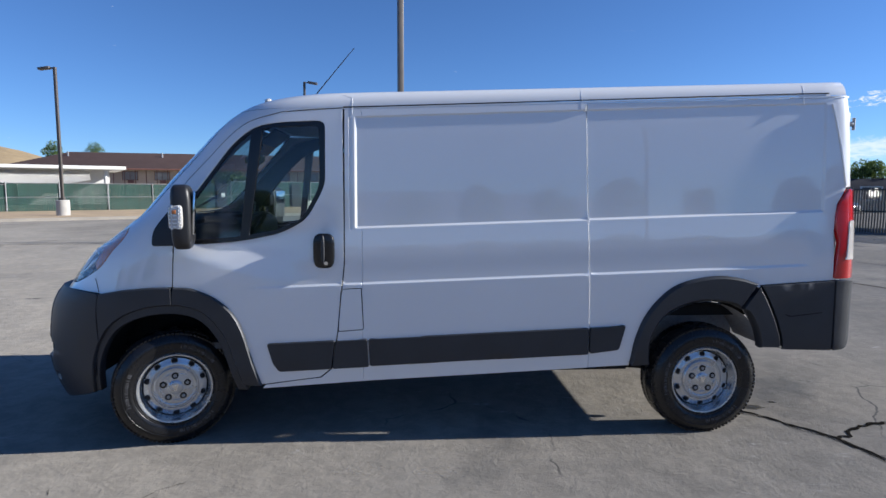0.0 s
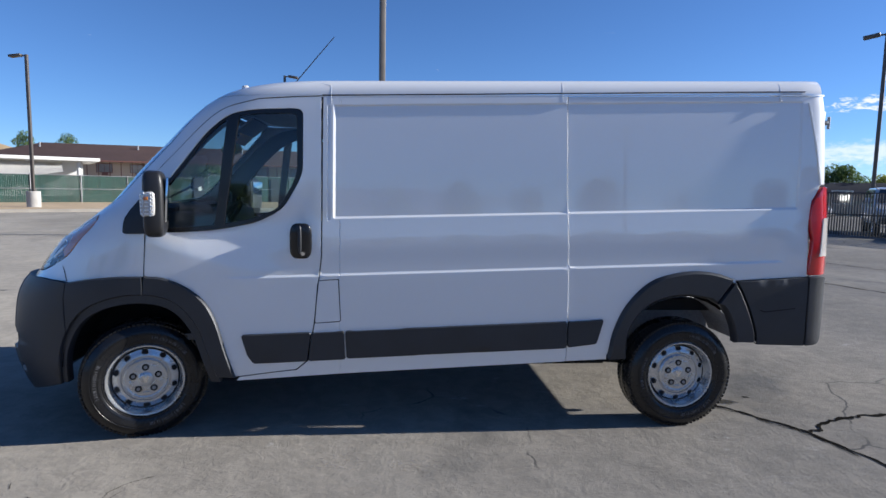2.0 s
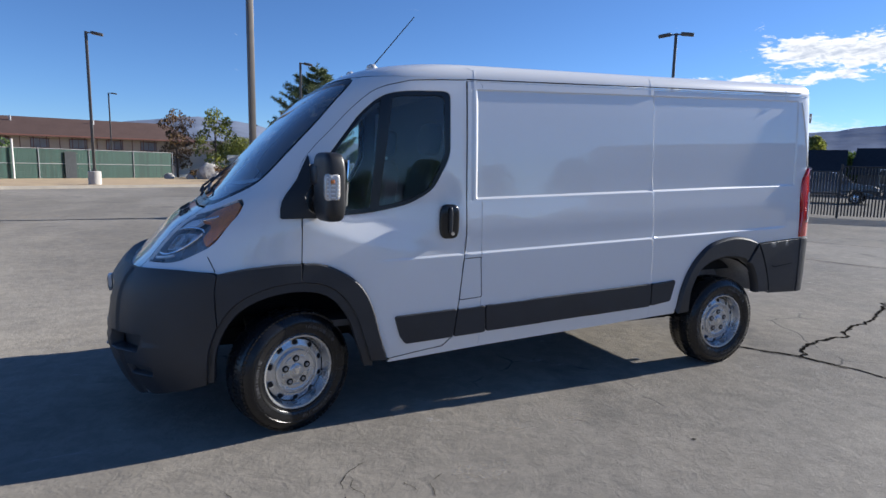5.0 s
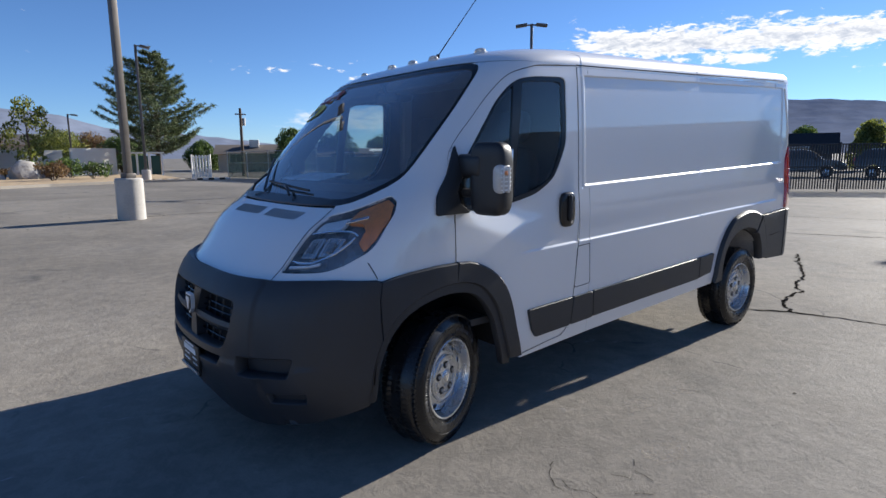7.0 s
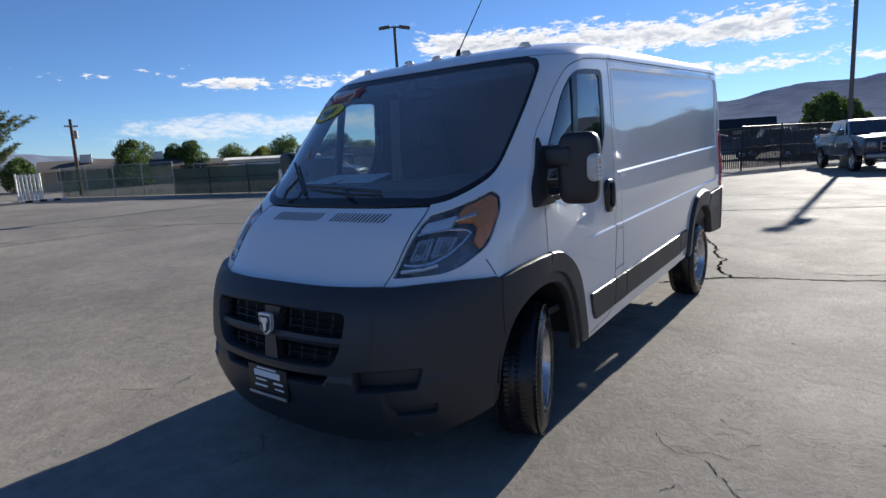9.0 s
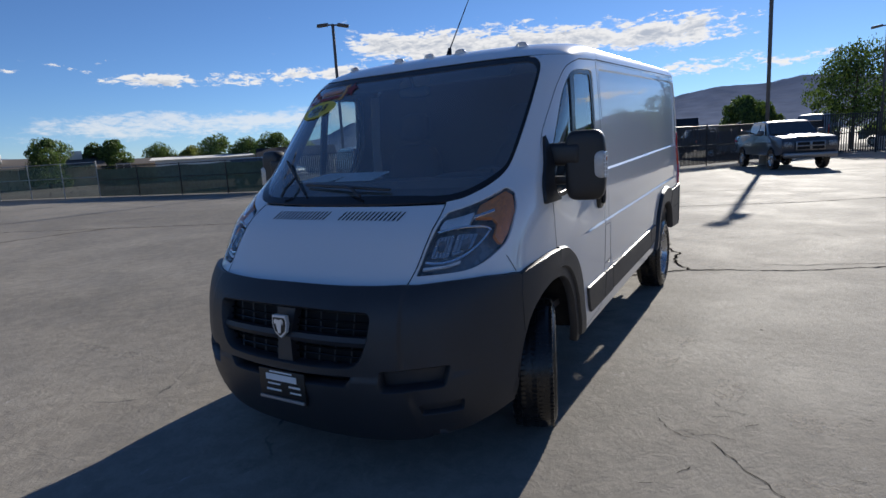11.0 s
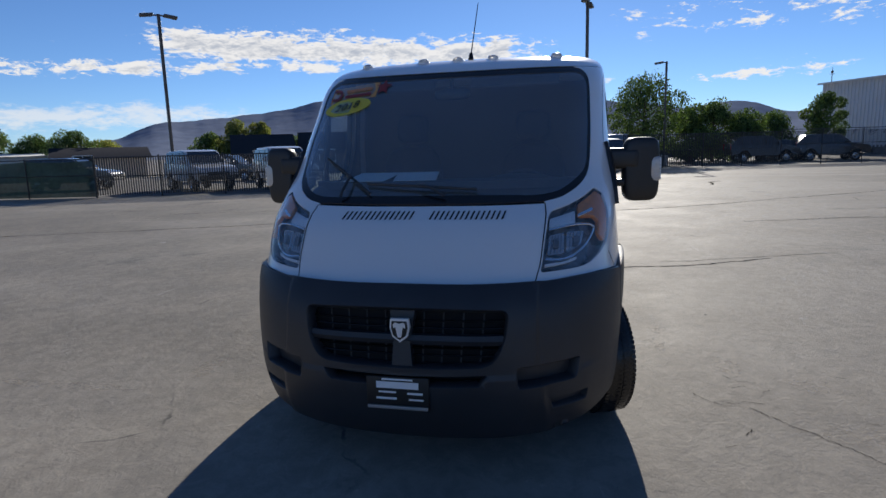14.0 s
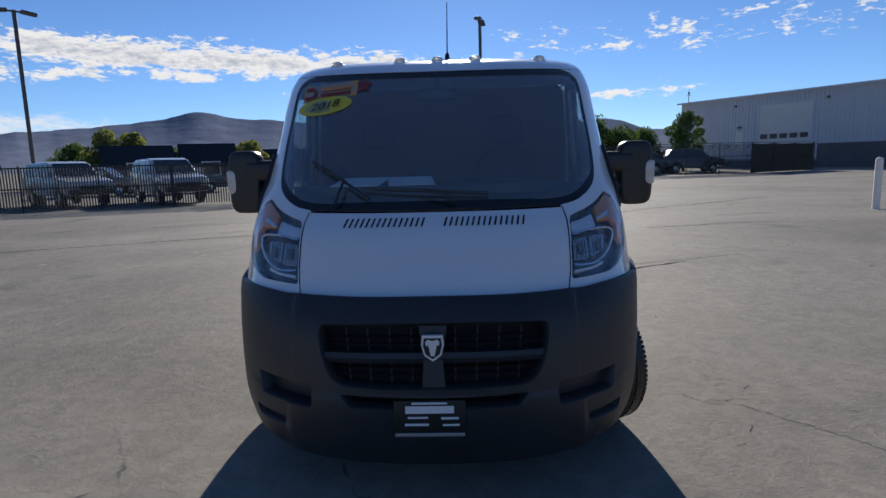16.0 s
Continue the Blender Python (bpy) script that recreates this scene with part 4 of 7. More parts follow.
    turn_in = Matrix.Translation((-1.53, o * 1.16, 0)) @ Matrix.Rotation(radians(o * -9), 4, "Z") @ Matrix.Translation((1.53, o * -1.16, 0))
    bmesh.ops.transform(bm, matrix=turn_in, verts=bm.verts[:])
    head = part("mirror_head", bm, M_MIRRORSHELL, mir)
    bm = bmesh.new()
    box(bm, (-1.470, o * 1.148, 1.455), (0.012, 0.165, 0.25), (0, 3, o * -17), bev=0.004)
    part("mirror_glass", bm, M_MIRROR, head)
    bm = bmesh.new()
    ball(bm, (-1.535, o * 1.238, 1.432), (0.042, 0.034, 0.074), 16, 12, 0.4)
    rep_ = part("side_repeater", bm, M_CLEARLAMP, head, "clear turn signal lens")
    bm = bmesh.new()
    for k in range(6):
        box(bm, (-1.535, o * 1.271, 1.378 + k * 0.021), (0.066, 0.006, 0.006))
    for k in (-1, 1):
        box(bm, (-1.535 + k * 0.018, o * 1.2715, 1.43), (0.008, 0.005, 0.13))
    part("lens_fluting", bm, M_SATIN, rep_)
    bm = bmesh.new()
    box(bm, (-1.538, o * 1.272, 1.462), (0.024, 0.008, 0.02), bev=0.003)
    part("signal_bulb", bm, M_AMBER, rep_, "amber signal reflectors")
    # wheel well: front near-black for the shade inside, rear plain grey
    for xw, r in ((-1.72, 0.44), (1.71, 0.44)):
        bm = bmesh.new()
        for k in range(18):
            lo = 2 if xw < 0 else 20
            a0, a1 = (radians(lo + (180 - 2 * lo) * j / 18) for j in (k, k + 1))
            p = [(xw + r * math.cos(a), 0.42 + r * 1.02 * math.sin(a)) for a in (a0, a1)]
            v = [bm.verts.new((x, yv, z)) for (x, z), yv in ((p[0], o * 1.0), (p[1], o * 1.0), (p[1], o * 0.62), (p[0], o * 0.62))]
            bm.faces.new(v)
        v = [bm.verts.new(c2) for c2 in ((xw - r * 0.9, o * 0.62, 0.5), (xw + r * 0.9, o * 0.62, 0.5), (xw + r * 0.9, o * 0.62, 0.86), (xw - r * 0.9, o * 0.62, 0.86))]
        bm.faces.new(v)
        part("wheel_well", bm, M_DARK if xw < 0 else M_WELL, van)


def wheel(x, o):
    """Steel wheel with ten holes, hub cap and five nuts, and a treaded tyre."""
    w = new("wheel")
    w.parent = van
    w.matrix_basis = pose(x, o * (0.905 if x < 0 else 0.915), 0.351, 0, 0, 20 if x < 0 else 0)
    R, half = 0.358, 0.112
    bm = bmesh.new()
    prof = [(0.213, half * 0.80), (0.226, half * 0.95), (0.229, half * 0.99), (0.236, half * 0.985), (0.239, half * 1.01), (0.252, half * 1.045), (0.254, half * 1.03), (0.270, half * 1.06), (0.288, half * 1.07), (0.290, half * 1.045), (0.294, half * 1.045), (0.296, half * 1.06), (0.312, half * 1.035), (0.315, half * 1.01), (0.337, half * 0.93), (0.352, half * 0.72), (R, half * 0.45), (R, 0),
            (R, -half * 0.45), (0.352, -half * 0.72), (0.337, -half * 0.93), (0.312, -half * 1.04), (0.270, -half * 1.06), (0.235, -half * 0.98), (0.213, -half * 0.8)]
    if o < 0:
        prof = [(r, -h) for r, h in prof]
    revolve(bm, prof, (0, 0, 0), "y", 56)
    tyre = part("tyre", bm, M_RUBBER, w, "black tyre")
    bm = bmesh.new()
    for k in range(84):
        a = 2 * math.pi * k / 84
        for j, yy in enumerate((-0.084, -0.045, 0.0, 0.045, 0.084)):
            aa = a + (0.036 if j % 2 else 0)
            rr = R - 0.0040 if abs(yy) < 0.06 else R - 0.0120
            box(bm, (rr * math.cos(aa), yy, rr * math.sin(aa)), (0.010, 0.036, 0.0185), rot=(0, -math.degrees(aa), 12 if j % 2 else -12))
    part("tread", bm, M_RUBBER, tyre)
    bm = bmesh.new()
    rl = random.Random(3)
    for a0 in (35, 155, 275):
        a = a0
        for k in range(9):
            ang = rl.choice((2.2, 3.0, 3.6))
            for t in (-0.5, 0.5) if k % 3 else (-0.5, 0.0, 0.5):
                aa = radians(a + t * ang)
                box(bm, (0.270 * math.cos(aa), o * half * 1.06, 0.270 * math.sin(aa)), (0.018, 0.003, 0.003), rot=(0, -math.degrees(aa), 0))
            a += ang + 2.4
    tagged(part("sidewall_lettering", bm, M_LETTER, tyre, "raised sidewall lettering, sky glint painted in grey"), kind="stuff")
    bm = bmesh.new()
    yo = o * half
    # outer lip, drop, a narrow groove, then the pressed disc
    prof = [(0.219, yo * 0.78), (0.222, yo * 0.92), (0.217, yo * 0.965), (0.209, yo * 0.95), (0.204, yo * 0.84), (0.200, yo * 0.60), (0.196, yo * 0.46), (0.190, yo * 0.40), (0.184, yo * 0.40), (0.181, yo * 0.45), (0.172, yo * 0.47), (0.158, yo * 0.53), (0.146, yo * 0.57), (0.138, yo * 0.57), (0.134, yo * 0.52), (0.100, yo * 0.50), (0.0005, yo * 0.50)]
    revolve(bm, prof, (0, 0, 0), "y", 64)
    rim = part("rim", bm, M_STEEL, w, "silver steel wheel rim")
    # near-black ring laid in the groove paints its shade
    bm = bmesh.new()
    revolve(bm, [(0.1915, yo * 0.415), (0.1825, yo * 0.415)], (0, 0, 0), "y", 48)
    part("rim_groove_shade", bm, M_DARK, rim)
    for k in range(10):
        a = 2 * math.pi * (k + 0.5) / 10
        cx, cz = 0.1655 * math.cos(a), 0.1655 * math.sin(a)
        place = Matrix.Translation((cx, yo * 0.495, cz)) @ Matrix.Rotation(-a, 4, "Y") @ Matrix.Rotation(o * -0.22, 4, "Z")
        # near-black pad on the disc stands in for the shade in a hole
        bm = bmesh.new()
        ball(bm, (0, 0, 0), (0.0165, 0.006, 0.019), 14, 8)
        bmesh.ops.transform(bm, matrix=place, verts=bm.verts[:])
        hole = part("vent_hole", bm, M_DARK, rim)
        bm = bmesh.new()
        revolve(bm, [(0.0165, o * 0.002), (0.0190, o * 0.0065), (0.0215, o * 0.002)], (0, 0, 0), "y", 16)
        bmesh.ops.transform(bm, matrix=place, verts=bm.verts[:])
        part("pressed_edge", bm, M_STEEL, hole)
    bm = bmesh.new()
    revolve(bm, [(0.126, yo * 0.50), (0.125, yo * 0.60), (0.119, yo * 0.645), (0.112, yo * 0.645), (0.108, yo * 0.62), (0.095, yo * 0.63), (0.045, yo * 0.66), (0.038, yo * 0.72), (0.030, yo * 0.74), (0.0005, yo * 0.74)], (0, 0, 0), "y", 40)
    cap = part("hub_cap", bm, M_STEEL, w)
    for k in range(5):
        a = 2 * math.pi * (k + 0.25) / 5
        cx, cz = 0.073 * math.cos(a), 0.073 * math.sin(a)
        # near-black disc paints the shade of a sunk nut seat
        bm = bmesh.new()
        cyl(bm, (cx, yo * 0.60, cz), (cx, yo * 0.665, cz), 0.0205, 0.0205, 20)
        well = part("nut_recess_shade", bm, M_DARK, cap)
        bm = bmesh.new()
        cyl(bm, (cx, yo * 0.62, cz), (cx, yo * 0.705, cz), 0.0125, 0.011, 6)
        part("wheel_nut", bm, M_ZINC, well)
        bm = bmesh.new()
        b2 = a + math.pi / 5
        box(bm, (0.086 * math.cos(b2), yo * 0.655, 0.086 * math.sin(b2)), (0.011, 0.006, 0.046), rot=(0, -math.degrees(b2), 0), bev=0.002)
        part("cap_rib", bm, M_STEEL, cap)
    bm = bmesh.new()
    prism(bm, [(0.022 * dx, yo * 0.742, 0.022 * dz) for dx, dz in ((-0.9, 0.7), (-0.35, 0.95), (0, 0.45), (0.35, 0.95), (0.9, 0.7), (0.55, 0.0), (0.25, -0.9), (-0.25, -0.9), (-0.55, 0.0))], (0, o * 0.002, 0))
    part("cap_badge", bm, M_CHROME, cap)
    return w


for x in (-1.715, 1.715):
    for o in (-1, 1):
        wheel(x, o)

# ---- van front ----
GRILLE = rounded(Fr([(0.49, 0.835), (0.475, 0.70), (0.42, 0.59), (0.0, 0.572), (-0.42, 0.59), (-0.475, 0.70), (-0.49, 0.835), (0.0, 0.842)]), [0.04, 0.1, 0.06, 0.2, 0.06, 0.1, 0.04, 0.2])
INTAKE = rounded(Fr([(0.40, 0.555), (0.36, 0.50), (0.0, 0.49), (-0.36, 0.50), (-0.40, 0.555), (0.0, 0.543)]), 0.015)
FOGS = [rounded(Fr([(s * 0.52, 0.585), (s * 0.80, 0.60), (s * 0.775, 0.50), (s * 0.52, 0.485)]), 0.02) for s in (1, -1)]
SLOTS = [rounded(Fr([(s * 0.66, 0.42), (s * 0.83, 0.432), (s * 0.82, 0.375), (s * 0.67, 0.365)]), 0.014) for s in (1, -1)]
half_top = [p for p in bumper_top] + S([(-2.125, 0.949), (-2.108, 0.938), (-2.122, 0.86)])
ca = sx(-1.715, 0.38)
big_arch = [(ca[0] + (u - ca[0]) * 1.12, ca[1] + (q - ca[1]) * 1.12) for u, q in arch_f]
half_arch = [p for p in big_arch if p[0] < sx(-1.69, 0.83)[0]][::-1]
half_low = Fr([(0.90, 0.30), (0.72, 0.25), (0.45, 0.222)])
cut = next(k for k, p in enumerate(half_arch) if skin(*p).x < -2.088)
wing_arch, front_arch = half_arch[:cut + 1], half_arch[cut:]
wing_arch[-1] = (wing_arch[-1][0] + 0.003, wing_arch[-1][1])
front_arch[0] = (front_arch[0][0] - 0.003, front_arch[0][1])
for side in (1, -1):
    loop = S([(-2.101, 0.944), (-2.06, 0.952), (-1.96, 0.97), (-1.80, 0.985), (-1.667, 0.988)]) + [(sx(-1.667, 0.9)[0], half_arch[0][1])] + wing_arch + S([(-2.116, 0.86)])
    panel("wing_flare", loop, M_PLASTIC, van, by_x=True, side=side, lift=0.026, thick=0.05, step=0.03, bevel=0.006)
    panel("panel_gap", S([(-2.152, 1.040), (-2.119, 0.960), (-2.115, 0.962), (-2.148, 1.043)]), M_DARK, van, side=side, lift=0.0015, thick=0, step=0.03)
right = half_top + front_arch + half_low
whole = right + [fy(0.0, 0.205)] + [(-u, q) for u, q in right[::-1][:-1]]


def bumper_relief(y, q):
    """A lower lip and a centre section that stands a little proud."""
    wide = 0.60 + 0.05 * bump_step(q, 0.8, 0.3)
    return 0.010 * (1 - bump_step(q, 0.60, 0.63)) * (1 - bump_step(abs(y), 0.80, 0.9)) + 0.012 * (1 - bump_step(abs(y), wide, wide + 0.02))


creases = [s * fy(y, 0.7)[0] for y in (0.59, 0.60, 0.605, 0.61, 0.615, 0.62, 0.63, 0.64, 0.65) for s in (1, -1)]
bumper = panel("front_bumper", whole, M_PLASTIC, van, holes=[GRILLE, INTAKE] + FOGS + SLOTS, lift=0.026, thick=0.06, step=0.04, relief=bumper_relief, across=True, us=creases, qs=(0.597, 0.60, 0.61, 0.62, 0.63, 0.633), label="black grained plastic bumper", bevel=0.006)
for f in SLOTS:
    panel("bumper_slot", grow(f, 0.004), M_PLASTIC, bumper, lift=0.004, thick=-0.02, step=0.06)
for f in FOGS:
    panel("fog_recess", grow(f, 0.004), M_PLASTIC, bumper, lift=-0.03, thick=-0.03, step=0.06)
# near-black sheets put the shade behind both openings into colour
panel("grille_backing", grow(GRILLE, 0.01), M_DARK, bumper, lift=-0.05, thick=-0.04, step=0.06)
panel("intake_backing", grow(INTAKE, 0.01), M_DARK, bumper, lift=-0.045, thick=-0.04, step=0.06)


def front_bar(pts, w, t, lift=0.0):
    bm = bmesh.new()
    prev = None
    for y, z in pts:
        u, q = fy(y, z)
        p = skin(u, q) + skin_normal(u, q) * lift
        ring = [bm.verts.new(p + Vector(d)) for d in ((-t * 0.5, 0, w * 0.5), (-t, 0, 0), (-t * 0.5, 0, -w * 0.5), (t, 0, -w * 0.5), (t, 0, w * 0.5))]
        if prev:
            for k in range(5):
                bm.faces.new((prev[k], prev[(k + 1) % 5], ring[(k + 1) % 5], ring[k]))
        else:
            bm.faces.new(ring)
        prev = ring
    bm.faces.new(prev)
    return bm


ys = [-0.47 + 0.94 * k / 14 for k in range(15)]
part("grille_bar", front_bar([(y, 0.705) for y in ys], 0.045, 0.02, 0.005), M_PLASTIC, bumper)
for z, a in ((0.79, 0.475), (0.755, 0.47), (0.66, 0.45), (0.625, 0.43)):
    part("grille_slat", front_bar([(a * k / 7, z) for k in range(-7, 8)], 0.008, 0.008, -0.02), M_GLOSSBLK, bumper)
for k in range(-4, 5):
    if k:
        bm = bmesh.new()
        y = k * 0.095
        p0, p1 = skin(*fy(y, 0.83)), skin(*fy(y * 0.95, 0.59))
        tube(bm, [p0 + Vector((0.02, 0, 0)), p1 + Vector((0.02, 0, 0))], 0.004, 6)
        part("grille_rib", bm, M_PLASTIC, bumper)
bm = bmesh.new()
pts = [skin(*fy(y, z)) + Vector((-0.022, 0, 0)) for y, z in ((0.06, 0.838), (-0.06, 0.838), (-0.04, 0.70), (-0.05, 0.575), (0.05, 0.575), (0.04, 0.70))]
prism(bm, pts, (0.05, 0, 0))
part("grille_post", bm, M_PLASTIC, bumper)
# shield badge, a plain shape
bm = bmesh.new()
ex = skin(*fy(0, 0.745)).x - 0.04
shield = [(-0.043, 0.812), (0.043, 0.812), (0.048, 0.772), (0.036, 0.727), (0.0, 0.70), (-0.036, 0.727), (-0.048, 0.772)]
prism(bm, [(ex - 0.012, y, z) for y, z in shield], (0.02, 0, 0))
badge = part("badge", bm, M_SATIN, bumper, "chrome shield badge")
bm = bmesh.new()
prism(bm, [(ex - 0.016, y * 0.82, 0.759 + (z - 0.759) * 0.80) for y, z in shield], (0.006, 0, 0))
part("badge_field", bm, M_BLACKINK, badge)
bm = bmesh.new()
prism(bm, [(ex - 0.019, y, z) for y, z in ((-0.030, 0.786), (-0.020, 0.797), (0.0, 0.790), (0.020, 0.797), (0.030, 0.786), (0.026, 0.768), (0.018, 0.776), (0.013, 0.750), (0.008, 0.726), (-0.008, 0.726), (-0.013, 0.750), (-0.018, 0.776), (-0.026, 0.768))], (0.004, 0, 0))
part("badge_relief", bm, M_SATIN, badge)
# dealer plate below the intake
plate = new("dealer_plate")
plate.parent = bumper
bm = bmesh.new()
px = skin(*fy(0, 0.45)).x - 0.052
box(bm, (px, 0.02, 0.45), (0.012, 0.305, 0.165), bev=0.004)
part("plate_board", bm, M_BLACKINK, plate, "black dealer plate")
for y, z, w, h in ((0.02, 0.521, 0.15, 0.008), (0.02, 0.493, 0.205, 0.032), (0.070, 0.458, 0.085, 0.008), (-0.065, 0.455, 0.075, 0.010), (0.075, 0.427, 0.10, 0.010), (-0.07, 0.425, 0.07, 0.008)):
    bm = bmesh.new()
    box(bm, (px - 0.007, y, z), (0.004, w, h))
    part("plate_bar", bm, M_WHITEINK, plate)
bm = bmesh.new()
box(bm, (px - 0.012, 0.02, 0.385), (0.012, 0.295, 0.016), bev=0.003)
part("plate_frame", bm, M_ZINC, plate)

# bonnet with its two rows of slots
b_half = [(0.0, 0.932), (0.31, 0.933), (0.602, 0.943), (0.629, 1.285), (0.30, 1.278), (0.0, 1.277)]
bon = Fr(b_half[:3]) + Fr([(0.618, 1.01), (0.628, 1.10), (0.635, 1.18), (0.638, 1.24)]) + Fr(b_half[3:])
bon = bon[:-1] + [bon[-1]] + [(-u, q) for u, q in bon[::-1][1:-1]]
bonnet = panel("bonnet", bon, M_WHITE, van, step=0.04, thick=0.012)
gap = [(0.6035, 0.945), (0.6205, 1.01), (0.6305, 1.10), (0.6375, 1.18), (0.6405, 1.24), (0.6315, 1.2865)]
for side in (1, -1):
    panel("bonnet_gap", Fr([(y - 0.0028, z) for y, z in gap]) + Fr([(y + 0.0028, z) for y, z in gap[::-1]]), M_DARK, van, side=side, lift=0.0012, thick=0, step=0.03)
for s in (1, -1):
    for k in range(15):
        y = s * (0.055 + 0.375 * k / 14)
        bm = bmesh.new()
        a, b = fy(y + 0.006, 1.255), fy(y - 0.006, 1.218)
        pa, pb = skin(*a) + skin_normal(*a) * 0.001, skin(*b) + skin_normal(*b) * 0.001
        n = skin_normal(*a)
        wv = Vector((0, 0.0048, 0))
        prism(bm, [pa - wv, pa + wv, pb + wv, pb - wv], n * 0.0008)
        part("bonnet_slot", bm, M_DARK, bonnet)

# windscreen
edge = Fr(spline(SCREEN_EDGE, 4))
base = Fr([(0.0, 1.283), (0.2, 1.284), (0.4, 1.286)])
head_l = [(header[0] * f, 2.093) for f in (0.75, 0.5, 0.25, 0.0)]
right = base + edge + head_l
scr = right + [(-u, q) for u, q in right[::-1][1:-1]]
screen = panel("windscreen", grow(scr, -0.006), M_SCREEN, van, lift=-0.004, thick=0, step=0.06)
screen.visible_shadow = False
panel("screen_border", grow(scr, -0.002), M_GLOSSBLK, screen, holes=[grow(scr, -0.034)], lift=-0.002, thick=0.006, step=0.04)
cow = Fr([(0.0, 1.288), (0.3, 1.29), (0.52, 1.294), (0.58, 1.302), (0.57, 1.318), (0.5, 1.328), (0.25, 1.33), (0.0, 1.329)])
panel("scuttle", cow + [(-u, q) for u, q in cow[::-1][1:-1]], M_GLOSSBLK, screen, lift=0.0, thick=0.004, step=0.04)
for hub, tip, ends in ((0.50, (0.47, 1.42), ((0.66, 1.53), (0.33, 1.335))), (-0.10, (0.05, 1.365), ((0.36, 1.385), (-0.27, 1.35)))):
    bm = bmesh.new()

    def gp(y, z, h):
        return skin(*fy(-y, z)) + skin_normal(*fy(-y, z)) * h

    tube(bm, [gp(hub, 1.315, 0.02), gp((hub + tip[0]) / 2, 1.345, 0.04), gp(*tip, 0.03)], 0.008, 8)
    tube(bm, [gp(*ends[0], 0.014), gp(*tip, 0.02), gp(*ends[1], 0.014)], 0.008, 6)
    part("wiper", bm, M_PLASTIC, screen)
# sale stickers inside the glass
st = new("sale_sticker")
st.parent = screen


def on_glass(pts, lift):
    bm = bmesh.new()
    vs = []
    for y, z in pts:
        u, q = fy(-y, z)
        vs.append(skin(u, q) + skin_normal(u, q) * (lift - 0.004))
    prism(bm, vs, skin_normal(0, 1.8) * 0.001)
    return bm


part("banner", on_glass([(0.80, 1.995), (0.47, 2.025), (0.47, 1.925), (0.80, 1.89)], 0.003), M_ORANGE, st, "orange banner sticker")
part("oval", on_glass([(0.655 + 0.165 * math.cos(a), 1.862 + 0.055 * math.sin(a) + 0.02 * math.cos(a) * -1) for a in [2 * math.pi * k / 24 for k in range(24)]], 0.005), M_YELLOW, st, "yellow oval year sticker")
star = [((0.055 if k % 2 == 0 else 0.024) * math.sin(math.pi * k / 5), (0.055 if k % 2 == 0 else 0.024) * math.cos(math.pi * k / 5)) for k in range(10)]
part("star", on_glass([(0.43 + a, 1.985 + b) for a, b in star], 0.006), M_REDINK, st)
ring = [(0.765 + 0.05 * math.cos(a), 1.945 + 0.04 * math.sin(a)) for a in [radians(50 + 260 * k / 12) for k in range(13)]] + [(0.765 + 0.032 * math.cos(a), 1.945 + 0.024 * math.sin(a)) for a in [radians(310 - 260 * k / 12) for k in range(13)]]
part("swoosh", on_glass(ring, 0.006), M_REDINK, st)
part("banner_bar", on_glass([(0.69, 1.978), (0.51, 1.993), (0.51, 1.972), (0.69, 1.957)], 0.006), M_AMBER, st)
part("banner_bar", on_glass([(0.69, 1.94), (0.51, 1.955), (0.51, 1.938), (0.69, 1.922)], 0.006), M_REDINK, st)
font = bpy.data.curves.new("year", "FONT")
font.body, font.size, font.align_x, font.align_y, font.shear, font.extrude = "2018", 0.088, "CENTER", "CENTER", 0.25, 0.0006
txt = new("year", font)
txt.data.materials.append(M_BLACKINK)
txt.parent = st
pc = skin(*fy(-0.655, 1.862)) + skin_normal(*fy(-0.655, 1.862)) * 0.0035
nx = skin_normal(*fy(-0.655, 1.862))
right_v = (skin(*fy(-0.53, 1.884)) - skin(*fy(-0.78, 1.84))).normalized()
mrot = Matrix((right_v, nx.cross(right_v), nx)).transposed().to_4x4()
txt.matrix_world = Matrix.Translation(pc) @ mrot

# roof: stacked outlines from the gutter to the crown
bm = bmesh.new()
levels = [2.084, 2.090, 2.0955, 2.098] + [2.09 + 0.10 * math.sin(radians(a)) for a in (12, 24, 36, 48, 60, 72, 84)] + [2.19 + 0.05 * f for f in (0.12, 0.25, 0.4, 0.55, 0.7, 0.82, 0.92, 0.98)]
rows = []
for q in levels:
    half = []
    u1 = QUARTER + REAR_X - max(q - 1.3, 0) * 0.045 - axle_x(q)
    q0 = max(q, 2.096)
    for k in range(0, 33):
        half.append(skin(QUARTER * k / 32, q) if q >= 2.105 else skin(max(QUARTER * k / 32, header[0] * 0.0 + (sx(-0.64, 2.1)[0] if q < 2.096 else 0)), q))
    half += [skin(QUARTER + (u1 - QUARTER) * k / 40, q) for k in range(1, 41)]
    if q < 2.096:
        half = [skin(sx(-0.61, 2.1)[0] + (u1 - sx(-0.61, 2.1)[0]) * k / 72, q) for k in range(73)]
    rows.append((q, half))
for s in (1, -1):
    prev = None
    for q, half in rows:
        if q < 2.096:
            vs = None
        vs = [bm.verts.new(Vector((p.x, p.y * s, p.z))) for p in half]
        if prev and not (prev[0] < 2.096 <= q):
            for a, b, c, d in zip(prev[1], prev[1][1:], vs[1:], vs):
                try:
                    bm.faces.new((a, b, c, d))
                except ValueError:
                    pass
        prev = (q, vs)
    bm.verts.ensure_lookup_table()
bmesh.ops.remove_doubles(bm, verts=bm.verts[:], dist=0.0008)
roof = part("roof", bm, M_WHITE, van)
